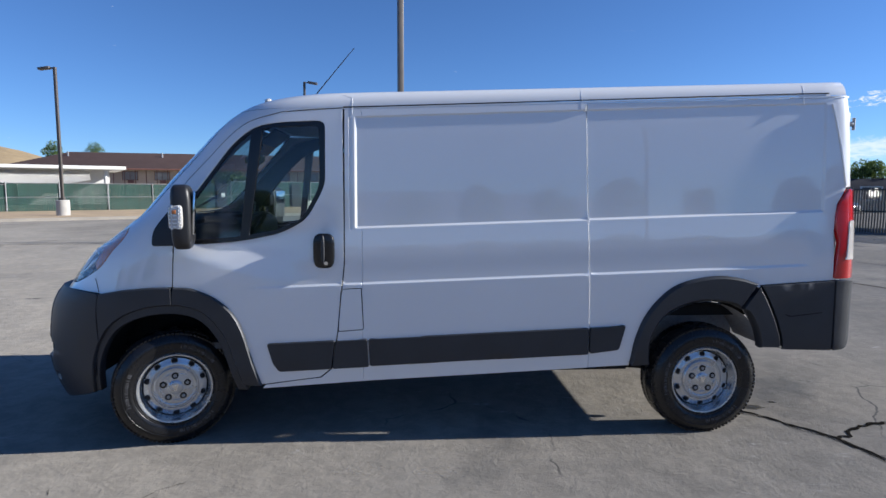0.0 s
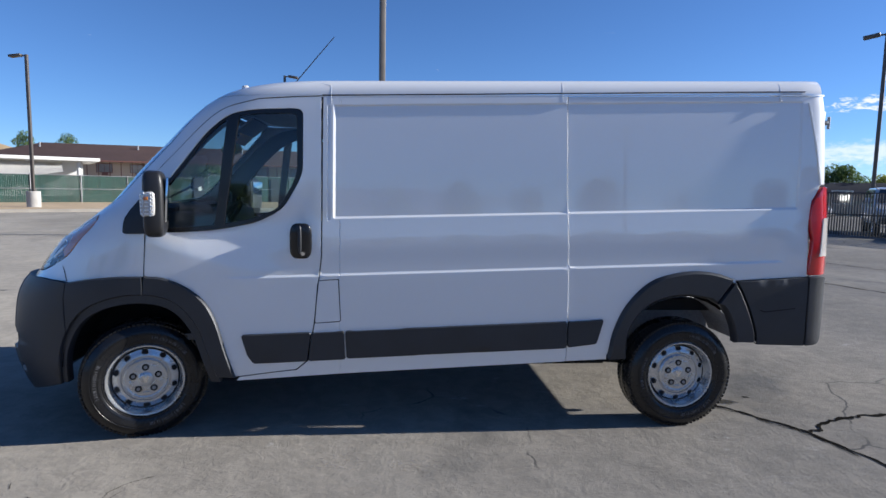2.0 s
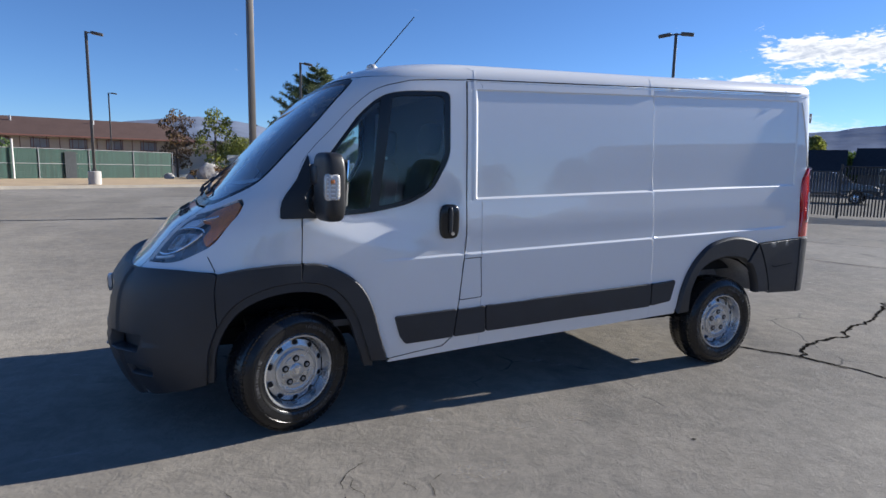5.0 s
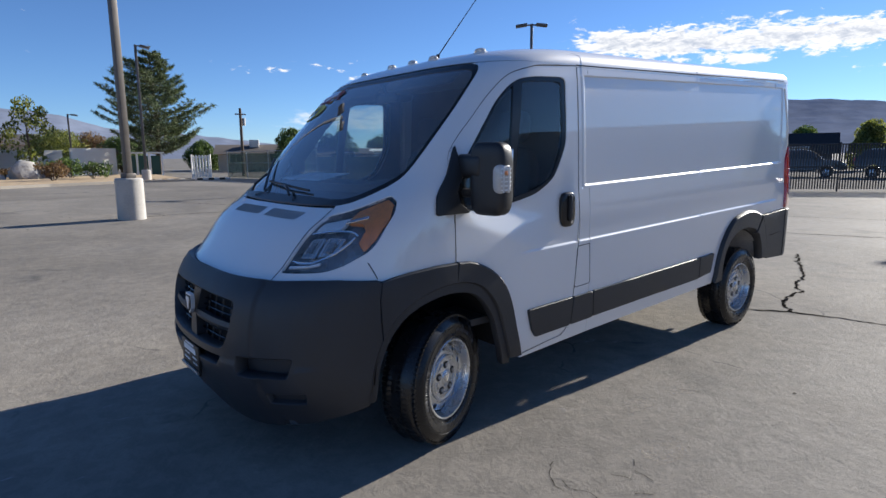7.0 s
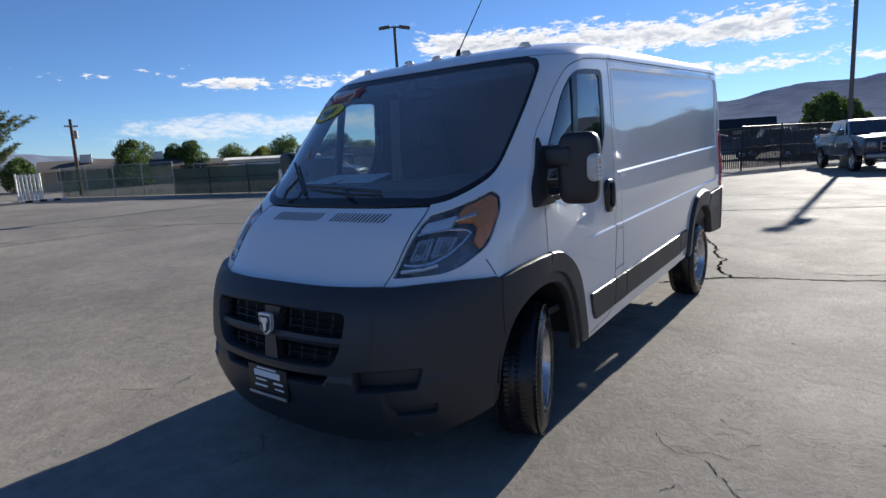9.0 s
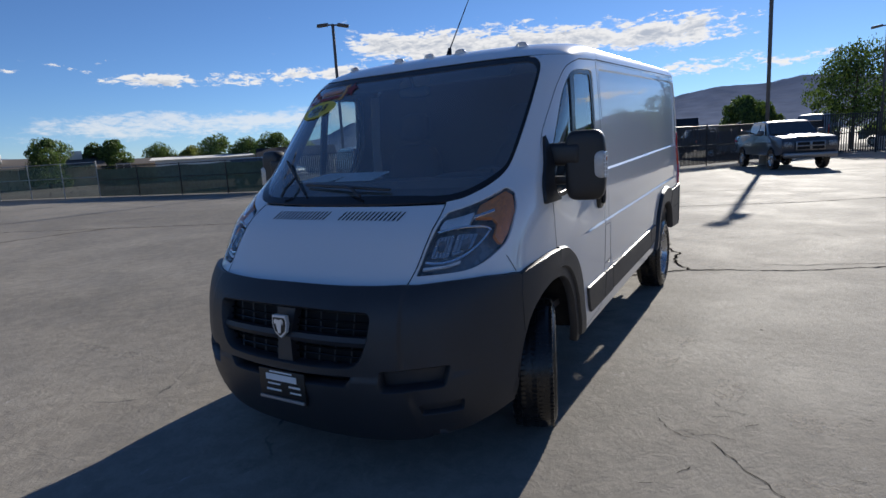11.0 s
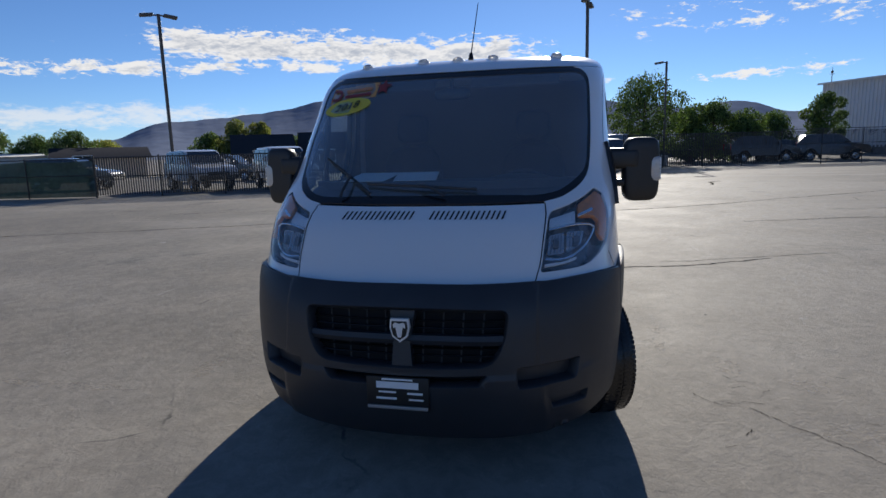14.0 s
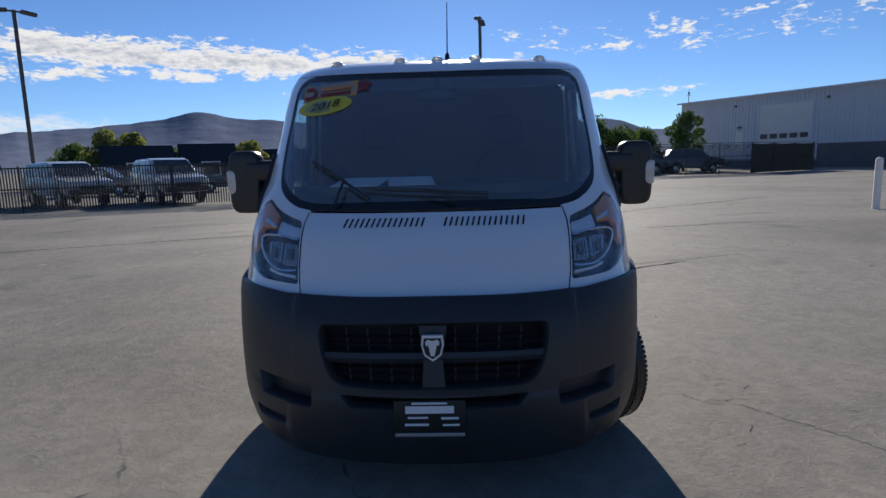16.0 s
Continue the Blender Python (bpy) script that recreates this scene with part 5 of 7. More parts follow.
# low clear marker lamps, and the aerial
for y, z in ((0.655, 2.158), (0.24, 2.166), (0.0, 2.168), (-0.24, 2.166), (-0.655, 2.158)):
    uq = fy(-y, z)
    place = Matrix.Translation(skin(*uq)) @ skin_normal(*uq).to_track_quat("Z", "X").to_matrix().to_4x4()
    bm = bmesh.new()
    ball(bm, (0, 0, 0.005), (0.025, 0.036, 0.022), 16, 10, 0.8)
    bmesh.ops.transform(bm, matrix=place, verts=bm.verts[:])
    ml = part("marker_lamp", bm, M_CLEARLAMP, roof, "clear roof marker lamp")
    bm = bmesh.new()
    ball(bm, (0, 0, 0.0), (0.032, 0.046, 0.007), 16, 8, 0.8)
    bmesh.ops.transform(bm, matrix=place, verts=bm.verts[:])
    part("lamp_base", bm, M_WHITE, ml)
bm = bmesh.new()
cyl(bm, (-1.0, -0.06, 2.195), (-0.985, -0.06, 2.24), 0.02, 0.012)
cyl(bm, (-0.985, -0.06, 2.235), (-0.63, -0.06, 2.66), 0.0045, 0.003, 8)
part("aerial", bm, M_GLOSSBLK, roof, "thin black rod aerial")
# back end: two doors, and the underbody; unseen parts sit high to pass sun
bm = bmesh.new()
for y in (-0.46, 0.46):
    box(bm, (2.665, y, 1.42), (0.03, 0.90, 1.38), bev=0.01)
rear = part("rear_door", bm, M_WHITE, van)
# unseen wall added inside the doors to keep sun out of the body
bm = bmesh.new()
prism(bm, [(2.58, y, z) for y, z in ((-0.92, 0.74), (0.92, 0.74), (0.93, 1.6), (0.91, 2.13), (0.83, 2.22), (0.70, 2.27), (-0.70, 2.27), (-0.83, 2.22), (-0.91, 2.13), (-0.93, 1.6))], (0.04, 0, 0))
part("rear_closing_wall", bm, M_WHITE, van)
for s in (1, -1):
    for z in (0.95, 1.55, 2.03):
        bm = bmesh.new()
        box(bm, (2.665, s * 0.92, z), (0.05, 0.03, 0.03), bev=0.008)
        cyl(bm, (2.690, s * 0.925, z - 0.04), (2.690, s * 0.925, z + 0.04), 0.010, 0.010, 10)
        part("hinge", bm, M_ZINC, rear)
bm = bmesh.new()
box(bm, (2.68, 0, 0.78), (0.10, 1.8, 0.12), bev=0.03)
part("rear_bumper", bm, M_PLASTIC, van)
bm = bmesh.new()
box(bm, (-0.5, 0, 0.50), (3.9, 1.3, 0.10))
# wide box added to stop sun leaking past the sill
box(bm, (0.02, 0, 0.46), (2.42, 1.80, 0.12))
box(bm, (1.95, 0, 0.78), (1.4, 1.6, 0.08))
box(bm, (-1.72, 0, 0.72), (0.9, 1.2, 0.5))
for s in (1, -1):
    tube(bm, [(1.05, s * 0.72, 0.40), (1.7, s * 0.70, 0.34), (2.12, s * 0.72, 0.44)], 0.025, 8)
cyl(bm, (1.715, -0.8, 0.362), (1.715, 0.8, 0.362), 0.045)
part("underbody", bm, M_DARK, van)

# ---- cab inside ----
bm = bmesh.new()
prism(bm, [(-0.50, y, z) for y, z in ((-0.92, 0.5), (0.92, 0.5), (0.945, 1.6), (0.92, 2.03), (0.84, 2.12), (0.70, 2.17), (-0.70, 2.17), (-0.84, 2.12), (-0.92, 2.03), (-0.945, 1.6))], (0.03, 0, 0))
part("bulkhead", bm, M_TRIM, van)
bm = bmesh.new()
box(bm, (-1.2, 0, 0.60), (1.5, 1.84, 0.04))
part("cab_floor", bm, M_TRIM, van)
bm = bmesh.new()
prism(bm, [(x, y, 2.075) for x, y in ((-0.50, -0.92), (-0.98, -0.92), (-1.16, -0.82), (-1.24, -0.68), (-1.26, 0), (-1.24, 0.68), (-1.16, 0.82), (-0.98, 0.92), (-0.50, 0.92))], (0, 0, 0.015))
part("headliner", bm, M_HEADLINER, van)
for y in (-0.40, 0.40):
    bm = bmesh.new()
    box(bm, (-1.335, y, 2.015), (0.17, 0.56, 0.018), (0, -38, 0), bev=0.006)
    part("sun_visor", bm, M_TRIM, van)
bm = bmesh.new()
box(bm, (-1.62, 0, 1.20), (0.40, 1.72, 0.34), bev=0.07, seg=3)
prism(bm, [(x, y, 1.35) for x, y in ((-1.58, -0.86), (-1.68, -0.84), (-1.80, -0.72), (-1.92, -0.52), (-1.99, 0), (-1.92, 0.52), (-1.80, 0.72), (-1.68, 0.84), (-1.58, 0.86))], (0, 0, 0.045))
box(bm, (-1.50, 0.02, 1.02), (0.25, 0.42, 0.5), bev=0.05)
dash = part("dashboard", bm, M_TRIM, van)
bm = bmesh.new()
ball(bm, (-1.60, -0.45, 1.36), (0.16, 0.22, 0.06), 20, 12, 0.8)
part("instrument_hood", bm, M_TRIM, dash)
bm = bmesh.new()
revolve(bm, [(0.185 + 0.016 * math.cos(a), 0.016 * math.sin(a)) for a in [2 * math.pi * k / 8 for k in range(8)]], (0, 0, 0), "z", 32, True)
for a in (0, 180, 270):
    box(bm, (0.1 * math.cos(radians(a)), 0.1 * math.sin(radians(a)), 0), (0.17 if a != 270 else 0.04, 0.04 if a != 270 else 0.17, 0.015))
ball(bm, (0, 0, 0), (0.07, 0.07, 0.03), 14, 8)
bmesh.ops.transform(bm, matrix=pose(-1.36, -0.45, 1.28, 0, -52, 0), verts=bm.verts[:])
part("steering_wheel", bm, M_TRIM, van)
for y in (-0.47, 0.47):
    seat = new("front_seat")
    seat.parent = van
    for nm, c, s, r in (("seat_cushion", (-0.98, y, 0.95), (0.26, 0.25, 0.09), 0), ("seat_back", (-0.72, y, 1.28), (0.08, 0.24, 0.33), -10), ("headrest", (-0.66, y, 1.74), (0.055, 0.13, 0.11), -8)):
        bm = bmesh.new()
        ball(bm, (0, 0, 0), s, 20, 12, 0.55)
        bmesh.ops.transform(bm, matrix=pose(*c, 0, r * -1, 0), verts=bm.verts[:])
        part(nm, bm, M_SEAT, seat)
for y0, y1, r in ((0.02, 0.27, 8), (0.29, 0.56, -10)):
    bm = bmesh.new()
    box(bm, (-1.80, (y0 + y1) / 2, 1.422), (0.24, abs(y1 - y0), 0.004), (0, -9, r))
    tagged(link_mesh("paper_sheet", bm, M_PAPER), "white printed sheet on the dashboard", "paper", "papers on the dashboard")
bm = bmesh.new()
ball(bm, (-1.38, 0.0, 1.93), (0.02, 0.12, 0.035), 16, 8, 0.6)
cyl(bm, (-1.38, 0, 1.95), (-1.42, 0, 2.03), 0.01)
part("rear_view_mirror", bm, M_GLOSSBLK, screen)

# ---- ground ----
R_ = random.Random(7)
bm = bmesh.new()
bmesh.ops.create_circle(bm, cap_ends=True, segments=96, radius=4200)
tagged(link_mesh("ground", bm, M_GROUND, False), "weathered grey asphalt of a large open lot", "ground", kind="structure")


def strip(name, pts, w, material, label, cat, z=0.004, wiggle=0.0, seed=1, step=0.12):
    """A thin ragged ribbon along a line on the ground."""
    r = random.Random(seed)
    P = [Vector((*p, 0)) for p in pts]
    line = []
    for a, b in zip(P, P[1:]):
        n = max(int((b - a).length / step), 1)
        line += [a + (b - a) * (k / n) for k in range(n)]
    line.append(P[-1])
    off = 0.0
    bm = bmesh.new()
    prev = None
    for k, p in enumerate(line):
        d = (line[min(k + 1, len(line) - 1)] - line[max(k - 1, 0)]).normalized()
        nrm = Vector((-d.y, d.x, 0))
        off = off * 0.75 + r.uniform(-1, 1) * wiggle
        ww = w * r.uniform(0.45, 1.25)
        a, b = (bm.verts.new(p + nrm * (off + s * ww / 2) + Vector((0, 0, z))) for s in (1, -1))
        if prev:
            bm.faces.new((prev[0], prev[1], b, a))
        prev = (a, b)
    return tagged(link_mesh(name, bm, material, False), label, cat, kind="structure")


CR = "dark open crack in the weathered asphalt"
strip("pavement_crack", [(2.0, -0.55), (2.3, -0.8), (2.52, -1.16), (2.62, -1.5), (2.68, -1.9), (2.92, -2.55), (3.4, -3.4)], 0.028, M_CRACK, CR, "crack", 0.004, 0.012, 2, 0.035)
strip("pavement_crack", [(2.52, -1.16), (2.85, -1.02), (3.18, -0.93), (3.52, -0.96), (3.9, -0.72), (4.25, -0.68), (4.8, -0.5), (5.35, -0.28), (6.2, 0.1)], 0.034, M_CRACK, CR, "crack", 0.005, 0.028, 3, 0.03)
strip("pavement_crack", [(2.05, -0.60), (2.32, -0.87), (2.50, -1.20), (2.60, -1.52)], 0.012, M_CRACK, CR, "crack", 0.004, 0.015, 21, 0.03)
strip("pavement_crack", [(19.2, -6.0), (20.2, -6.35), (20.9, -6.2), (21.6, -6.8)], 0.10, M_CRACK, CR, "crack", 0.004, 0.05, 22, 0.08)
strip("pavement_crack", [(1.7, 19.4), (3.8, 14.0), (5.8, 8.9), (7.6, 4.8), (8.4, 1.9), (9.3, -0.4), (10.0, -2.4), (11.2, -4.4), (12.7, -6.4), (15.7, -10.8)], 0.04, M_CRACK, CR, "crack", 0.004, 0.02, 4, 0.2)
strip("pavement_crack", [(9.2, 10.5), (10, 7.9), (11, 4.7), (11.8, 3.0), (13.5, -1.5)], 0.03, M_CRACK, CR, "crack", 0.004, 0.02, 5, 0.2)
strip("pavement_crack", [(-22, 12.2), (-11.9, 12.7), (-6, 13.3), (1.0, 13.8), (4.2, 13.4)], 0.06, M_CRACK, CR, "crack", 0.004, 0.015, 6, 0.25)
strip("pavement_crack", [(3.05, -1.92), (3.11, -2.29), (3.3, -2.76), (3.5, -3.36), (3.9, -4.4)], 0.014, M_CRACK, CR, "crack", 0.004, 0.015, 7, 0.06)
strip("pavement_crack", [(7.54, -4.14), (7.81, -5.21), (8.18, -6.25), (8.24, -7.59)], 0.03, M_CRACK, CR, "crack", 0.004, 0.02, 8, 0.1)
strip("pavement_crack", [(-1.44, -1.53), (-1.55, -1.60), (-1.60, -1.68), (-1.60, -1.74)], 0.0038, M_CRACK, CR, "crack", 0.003, 0.006, 9, 0.018)
strip("pavement_crack", [(-1.54, -1.67), (-1.575, -1.73), (-1.53, -1.82), (-1.55, -1.92)], 0.0034, M_CRACK, CR, "crack", 0.003, 0.006, 10, 0.018)
strip("pavement_crack", [(-1.61, -1.81), (-1.70, -1.89), (-1.81, -1.97), (-1.88, -2.05), (-1.97, -2.10), (-2.10, -2.22), (-2.3, -2.36)], 0.0055, M_CRACK, CR, "crack", 0.003, 0.008, 11, 0.02)
for k, (x, y, a, n) in enumerate(((-1.28, -1.88, 1.9, 0.10), (-1.22, -1.96, 1.4, 0.12), (-1.32, -2.02, 2.2, 0.08), (-1.16, -1.82, 0.5, 0.07), (-1.72, -2.45, 1.6, 0.07), (-1.05, -2.55, 1.2, 0.05), (-1.9, -1.75, 2.6, 0.09), (-2.1, -1.62, 2.0, 0.07))):
    strip("pavement_crack", [(x, y), (x + n * math.cos(a), y + n * math.sin(a))], 0.004, M_CRACK, "short hairline crack in the asphalt", "crack", 0.003, 0.005, 30 + k, 0.015)
# scrapes and stains
SC = "pale scraped spot in the asphalt"


def blot(bm, cx, cy, rx, ry, seed, z, f=1.0):
    """An uneven flat patch on the ground."""
    ring = []
    for k in range(22):
        a = 2 * math.pi * k / 22
        d = f * (1 + 0.35 * noise.fractal(Vector((math.cos(a) * 1.3, math.sin(a) * 1.3, seed)), 1.0, 2.0, 4))
        ring.append(bm.verts.new((cx + rx * d * math.cos(a), cy + ry * d * math.sin(a), z)))
    bm.faces.new(ring)


for k, (cx, cy, rx, ry) in enumerate(((-0.50, -1.42, 0.16, 0.09), (-0.03, -1.49, 0.16, 0.08), (-0.90, -1.84, 0.18, 0.10), (-1.97, 2.75, 0.06, 0.6), (-1.5, 1.9, 0.2, 0.1), (-1.22, -2.3, 0.14, 0.16), (-1.88, -2.3, 0.12, 0.2))):
    bm = bmesh.new()
    blot(bm, cx, cy, rx, ry, 80 + k, 0.002)
    tagged(link_mesh("asphalt_scrape", bm, M_SCUFF, False), SC, "scrape", kind="structure")
# two oil stains, and between them a tiny spot standing in for a pebble
for cx, cy, rx, ry, seed in ((2.31, -0.61, 0.09, 0.05, 61), (0.42, -1.98, 0.018, 0.014, 62), (2.52, -0.52, 0.03, 0.02, 63)):
    bm = bmesh.new()
    for f, z in ((1.0, 0.002), (0.72, 0.004)):
        blot(bm, cx, cy, rx, ry, seed, z, f)
    tagged(link_mesh("dark_spot", bm, M_OIL, False), "small dark spot on the asphalt", "stain", kind="structure")
# far kerb and the dirt strip behind it
kerb = [(-60, -2), (-40, 12.5), (-20, 25), (-10.5, 31.2), (0, 36.6), (5, 38.2), (8.4, 38.2)]
bm = bmesh.new()
for a, b in zip(kerb, kerb[1:]):
    d = Vector((b[0] - a[0], b[1] - a[1], 0))
    n = Vector((-d.y, d.x, 0)).normalized()
    pts = [Vector((*a, 0)), Vector((*b, 0)), Vector((*b, 0)) + n * 0.3, Vector((*a, 0)) + n * 0.3]
    prism(bm, pts, (0, 0, 0.15))
tagged(link_mesh("kerb", bm, M_KERB, False), "pale concrete kerb along the lot", "kerb", kind="structure")
bm = bmesh.new()
L = [Vector((*p, 0.12)) for p in kerb]
back = [p + Vector((-10 if p.x < 3 else 1.5, 19, 0)) for p in L]
for k in range(len(L) - 1):
    n = Vector((-0.15, 0.26, 0))
    prism(bm, [L[k] + n, L[k + 1] + n, back[k + 1], back[k]], (0, 0, -0.14))
tagged(link_mesh("dirt_strip", bm, M_DIRT, False), "dry tan dirt strip behind the kerb", "dirt", kind="structure")


# dark asphalt yard beyond the picket fence
bm = bmesh.new()
bm.faces.new([bm.verts.new((x, y, 0.004)) for x, y in ((15.9, 19.2), (19.5, 9.2), (25.2, 2.6), (36.5, -4.0), (42.6, -13.0), (62, -10), (58, 10), (40, 30), (22, 38), (14.4, 31.5))])
tagged(link_mesh("yard", bm, M_YARD, False), "dark asphalt vehicle yard behind the fence", "ground", kind="structure")

# ---- fences ----
def slat_fence(a, b, h, material, label, slat=0.085, gap=0.012, post_step=3.0, rail=True, thick=0.02, post_mat=None, z0=0.1, group="lot fence"):
    a, b = Vector((*a, 0)), Vector((*b, 0))
    d = (b - a).normalized()
    n = Vector((-d.y, d.x, 0))
    length = (b - a).length
    f = thing("fence", label, "fence", group, (a + b) / 2)
    base = -(a + b) / 2
    bm = bmesh.new()
    k = 0.0
    while k < length - slat:
        p = base + a + d * k
        hh = h - R_.uniform(0, 0.05)
        vs = [bm.verts.new(p + d * x + n * y + Vector((0, 0, z))) for z in (z0, hh) for x, y in ((0, 0), (slat, 0), (slat, thick), (0, thick))]
        for q in ((0, 1, 5, 4), (1, 2, 6, 5), (2, 3, 7, 6), (3, 0, 4, 7), (4, 5, 6, 7)):
            bm.faces.new([vs[i] for i in q])
        k += slat + gap
    tagged(part("slats", bm, material, f, smooth=False), kind="stuff")
    count = max(int(length / post_step), 1)
    for k in range(count + 1):
        p = base + a + d * (length * k / count) - n * 0.04
        bm = bmesh.new()
        cyl(bm, p, p + Vector((0, 0, h + 0.06)), 0.035, 0.035, 8)
        part("post", bm, post_mat or M_ZINC, f)
    if rail:
        for z in (h * 0.52, h - 0.02):
            bm = bmesh.new()
            cyl(bm, base + a + Vector((0, 0, z)) - n * 0.03, base + b + Vector((0, 0, z)) - n * 0.03, 0.024, 0.024, 6)
            part("rail", bm, post_mat or M_ZINC, f)
    return f


GS = "green slatted chain-link fence on steel posts"
slat_fence((-48, 19.5), (-27, 36), 1.95, M_GREEN, GS)
slat_fence((-27, 36), (-15, 45.2), 2.05, M_GREEN, GS)
slat_fence((-15, 45.2), (-3.2, 53.8), 2.35, M_GREEN, GS)


def screen_fence(a, b, h, material, label, post_step=2.6, sag=0.05, z0=0.05, post_mat=None):
    """Cloth stretched on posts and rails, in sections, a little slack."""
    a, b = Vector((*a, 0)), Vector((*b, 0))
    d = (b - a).normalized()
    n = Vector((-d.y, d.x, 0))
    f = thing("screened_fence", label, "fence", "lot fence", (a + b) / 2)
    base = -(a + b) / 2
    length = (b - a).length
    count = max(int(length / post_step), 1)
    for k in range(count):
        p, q = a + d * (length * k / count), a + d * (length * (k + 1) / count)
        bm = bmesh.new()
        grid = []
        for i in range(9):
            row = []
            for j in range(6):
                fx, fz = i / 8, j / 5
                s = sag * math.sin(math.pi * fx) * (0.4 + math.sin(math.pi * fz)) * R_.uniform(0.6, 1.2)
                z = z0 + (h - 0.06 - z0) * fz - (0.06 * math.sin(math.pi * fx) if j == 5 else 0)
                row.append(bm.verts.new(base + p + (q - p) * fx + n * s + Vector((0, 0, z))))
            grid.append(row)
        for i in range(8):
            for j in range(5):
                bm.faces.new((grid[i][j], grid[i + 1][j], grid[i + 1][j + 1], grid[i][j + 1]))
        bmesh.ops.solidify(bm, geom=bm.faces[:], thickness=0.006)
        part("cloth", bm, material, f)
    for k in range(count + 1):
        p = base + a + d * (length * k / count) - n * 0.05
        bm = bmesh.new()
        cyl(bm, p, p + Vector((0, 0, h + 0.05)), 0.032, 0.032, 8)
        part("post", bm, post_mat or M_ZINC, f)
    bm = bmesh.new()
    cyl(bm, base + a + Vector((0, 0, h)) - n * 0.05, base + b + Vector((0, 0, h)) - n * 0.05, 0.022, 0.022, 6)
    part("rail", bm, post_mat or M_ZINC, f)
    bm = bmesh.new()
    cyl(bm, base + a + Vector((0, 0, h * 0.58)) - n * 0.06, base + b + Vector((0, 0, h * 0.58)) - n * 0.06, 0.02, 0.02, 6)
    part("rail", bm, post_mat or M_ZINC, f)
    return f


SF = "dark green screen cloth on a chain-link fence"
screen_fence((12.2, 42.5), (14.2, 31.5), 2.0, M_OPENSCREEN, SF)
screen_fence((14.2, 31.5), (15.9, 19.2), 1.66, M_MESHSCREEN, SF, post_mat=M_PICKET)
PF = "black steel picket fence round the lot"
slat_fence((15.9, 19.2), (19.5, 9.2), 1.72, M_PICKET, PF, 0.045, 0.055, 2.4, True, 0.028, M_PICKET)
slat_fence((19.5, 9.2), (25.2, 2.6), 1.9, M_PICKET, PF, 0.045, 0.055, 2.4, True, 0.028, M_PICKET)
slat_fence((25.2, 2.6), (36.5, -4.0), 2.0, M_PICKET, PF, 0.045, 0.055, 2.4, True, 0.028, M_PICKET)
slat_fence((36.5, -4.0), (39.7, -14.7), 2.3, M_PICKET, PF, 0.05, 0.075, 2.4, True, 0.028, M_PICKET)
screen_fence((39.7, -14.7), (41.7, -23.0), 2.4, M_WORNSCREEN, "worn see-through black screen cloth on a tall yard fence", post_mat=M_PICKET)
screen_fence((41.7, -23.0), (46.6, -30.7), 2.4, M_BLKSCREEN, "black screen cloth on a tall yard fence", post_mat=M_PICKET)
# dark panels added where the green fence has gaps, and a tall pale post
for gx, gy, sign in ((-15.54, 44.76, True), (-10.2, 48.66, False)):
    gt = thing("fence_gap_panel", "narrow dark slatted panel standing for a gap in the green fence", "gate", "gates in the green fence", (gx, gy - 0.12, 0), 36)
    bm = bmesh.new()
    for k in range(7):
        box(bm, (-0.36 + k * 0.12, 0, 1.1), (0.112, 0.03, 2.1))
    part("gap_slats", bm, M_BLKSCREEN, gt, smooth=False)
    bm = bmesh.new()
    for z_ in (0.4, 1.8):
        box(bm, (0, 0.03, z_), (0.84, 0.03, 0.06))
    part("gap_bars", bm, M_PICKET, gt)
    if sign:
        bm = bmesh.new()
        box(bm, (0.05, -0.03, 1.2), (0.30, 0.02, 0.34), bev=0.004)
        part("sign_board", bm, M_WALLWHITE, gt, "small white sign")
bm = bmesh.new()
cyl(bm, (-13.35, 46.2, 0), (-13.35, 46.2, 2.9), 0.07, 0.06, 10)
ball(bm, (-13.35, 46.2, 2.9), (0.06, 0.06, 0.03), 10, 6)
tagged(link_mesh("fence_post", bm, M_WALLWHITE), "tall pale steel post at the green fence", "post")


# ---- lamp posts ----
def lamp_post(x, y, h, heads=2, base_h=0.75, base_r=0.30, turn=0, r=0.075):
    p = thing("lamp_post", "dark bronze parking lot lamp post on a concrete footing", "lamp post", "lamp posts", (x, y, 0), turn)
    bm = bmesh.new()
    revolve(bm, [(0.001, 0), (base_r, 0), (base_r, base_h - 0.03), (base_r - 0.03, base_h), (0.001, base_h)], (0, 0, 0), "z", 10)
    part("footing", bm, M_CONC, p, "pale concrete footing")
    bm = bmesh.new()
    box(bm, (0, 0, (h + base_h) / 2), (r * 2, r * 2, h - base_h), bev=0.015)
    box(bm, (0, 0, base_h + 0.06), (r * 3.4, r * 3.4, 0.12), bev=0.02)
    part("pole", bm, M_POLE, p)
    for k in range(heads):
        s = 1 if k == 0 else -1
        bm = bmesh.new()
        box(bm, (s * 0.55, 0, h - 0.08), (0.62, 0.34, 0.14), (0, 8 * s, 0), bev=0.03)
        hd = part("lamp_head", bm, M_POLE, p)
        bm = bmesh.new()
        box(bm, (s * 0.18, 0, h - 0.06), (0.28, 0.07, 0.07))
        part("arm", bm, M_POLE, hd)
    return p


lamp_post(-0.42, 13.3, 9.2, 2, 1.06, 0.33, 20, 0.08)
lamp_post(21.26, 19.4, 8.65, 2, 0.75, 0.3, -45)
lamp_post(27.4, -1.36, 9.0, 2, 0.75, 0.3, -12)
lamp_post(-7.1, 35.7, 8.85, 1, 0.9, 0.35, 0)
lamp_post(-20.0, 30.1, 8.45, 1, 1.0, 0.35, 180)
lamp_post(-10.0, 75.3, 9.4, 1, 0.8, 0.3, 0)
lamp_post(5.8, 40.0, 8.9, 1, 0.8, 0.3, 0)
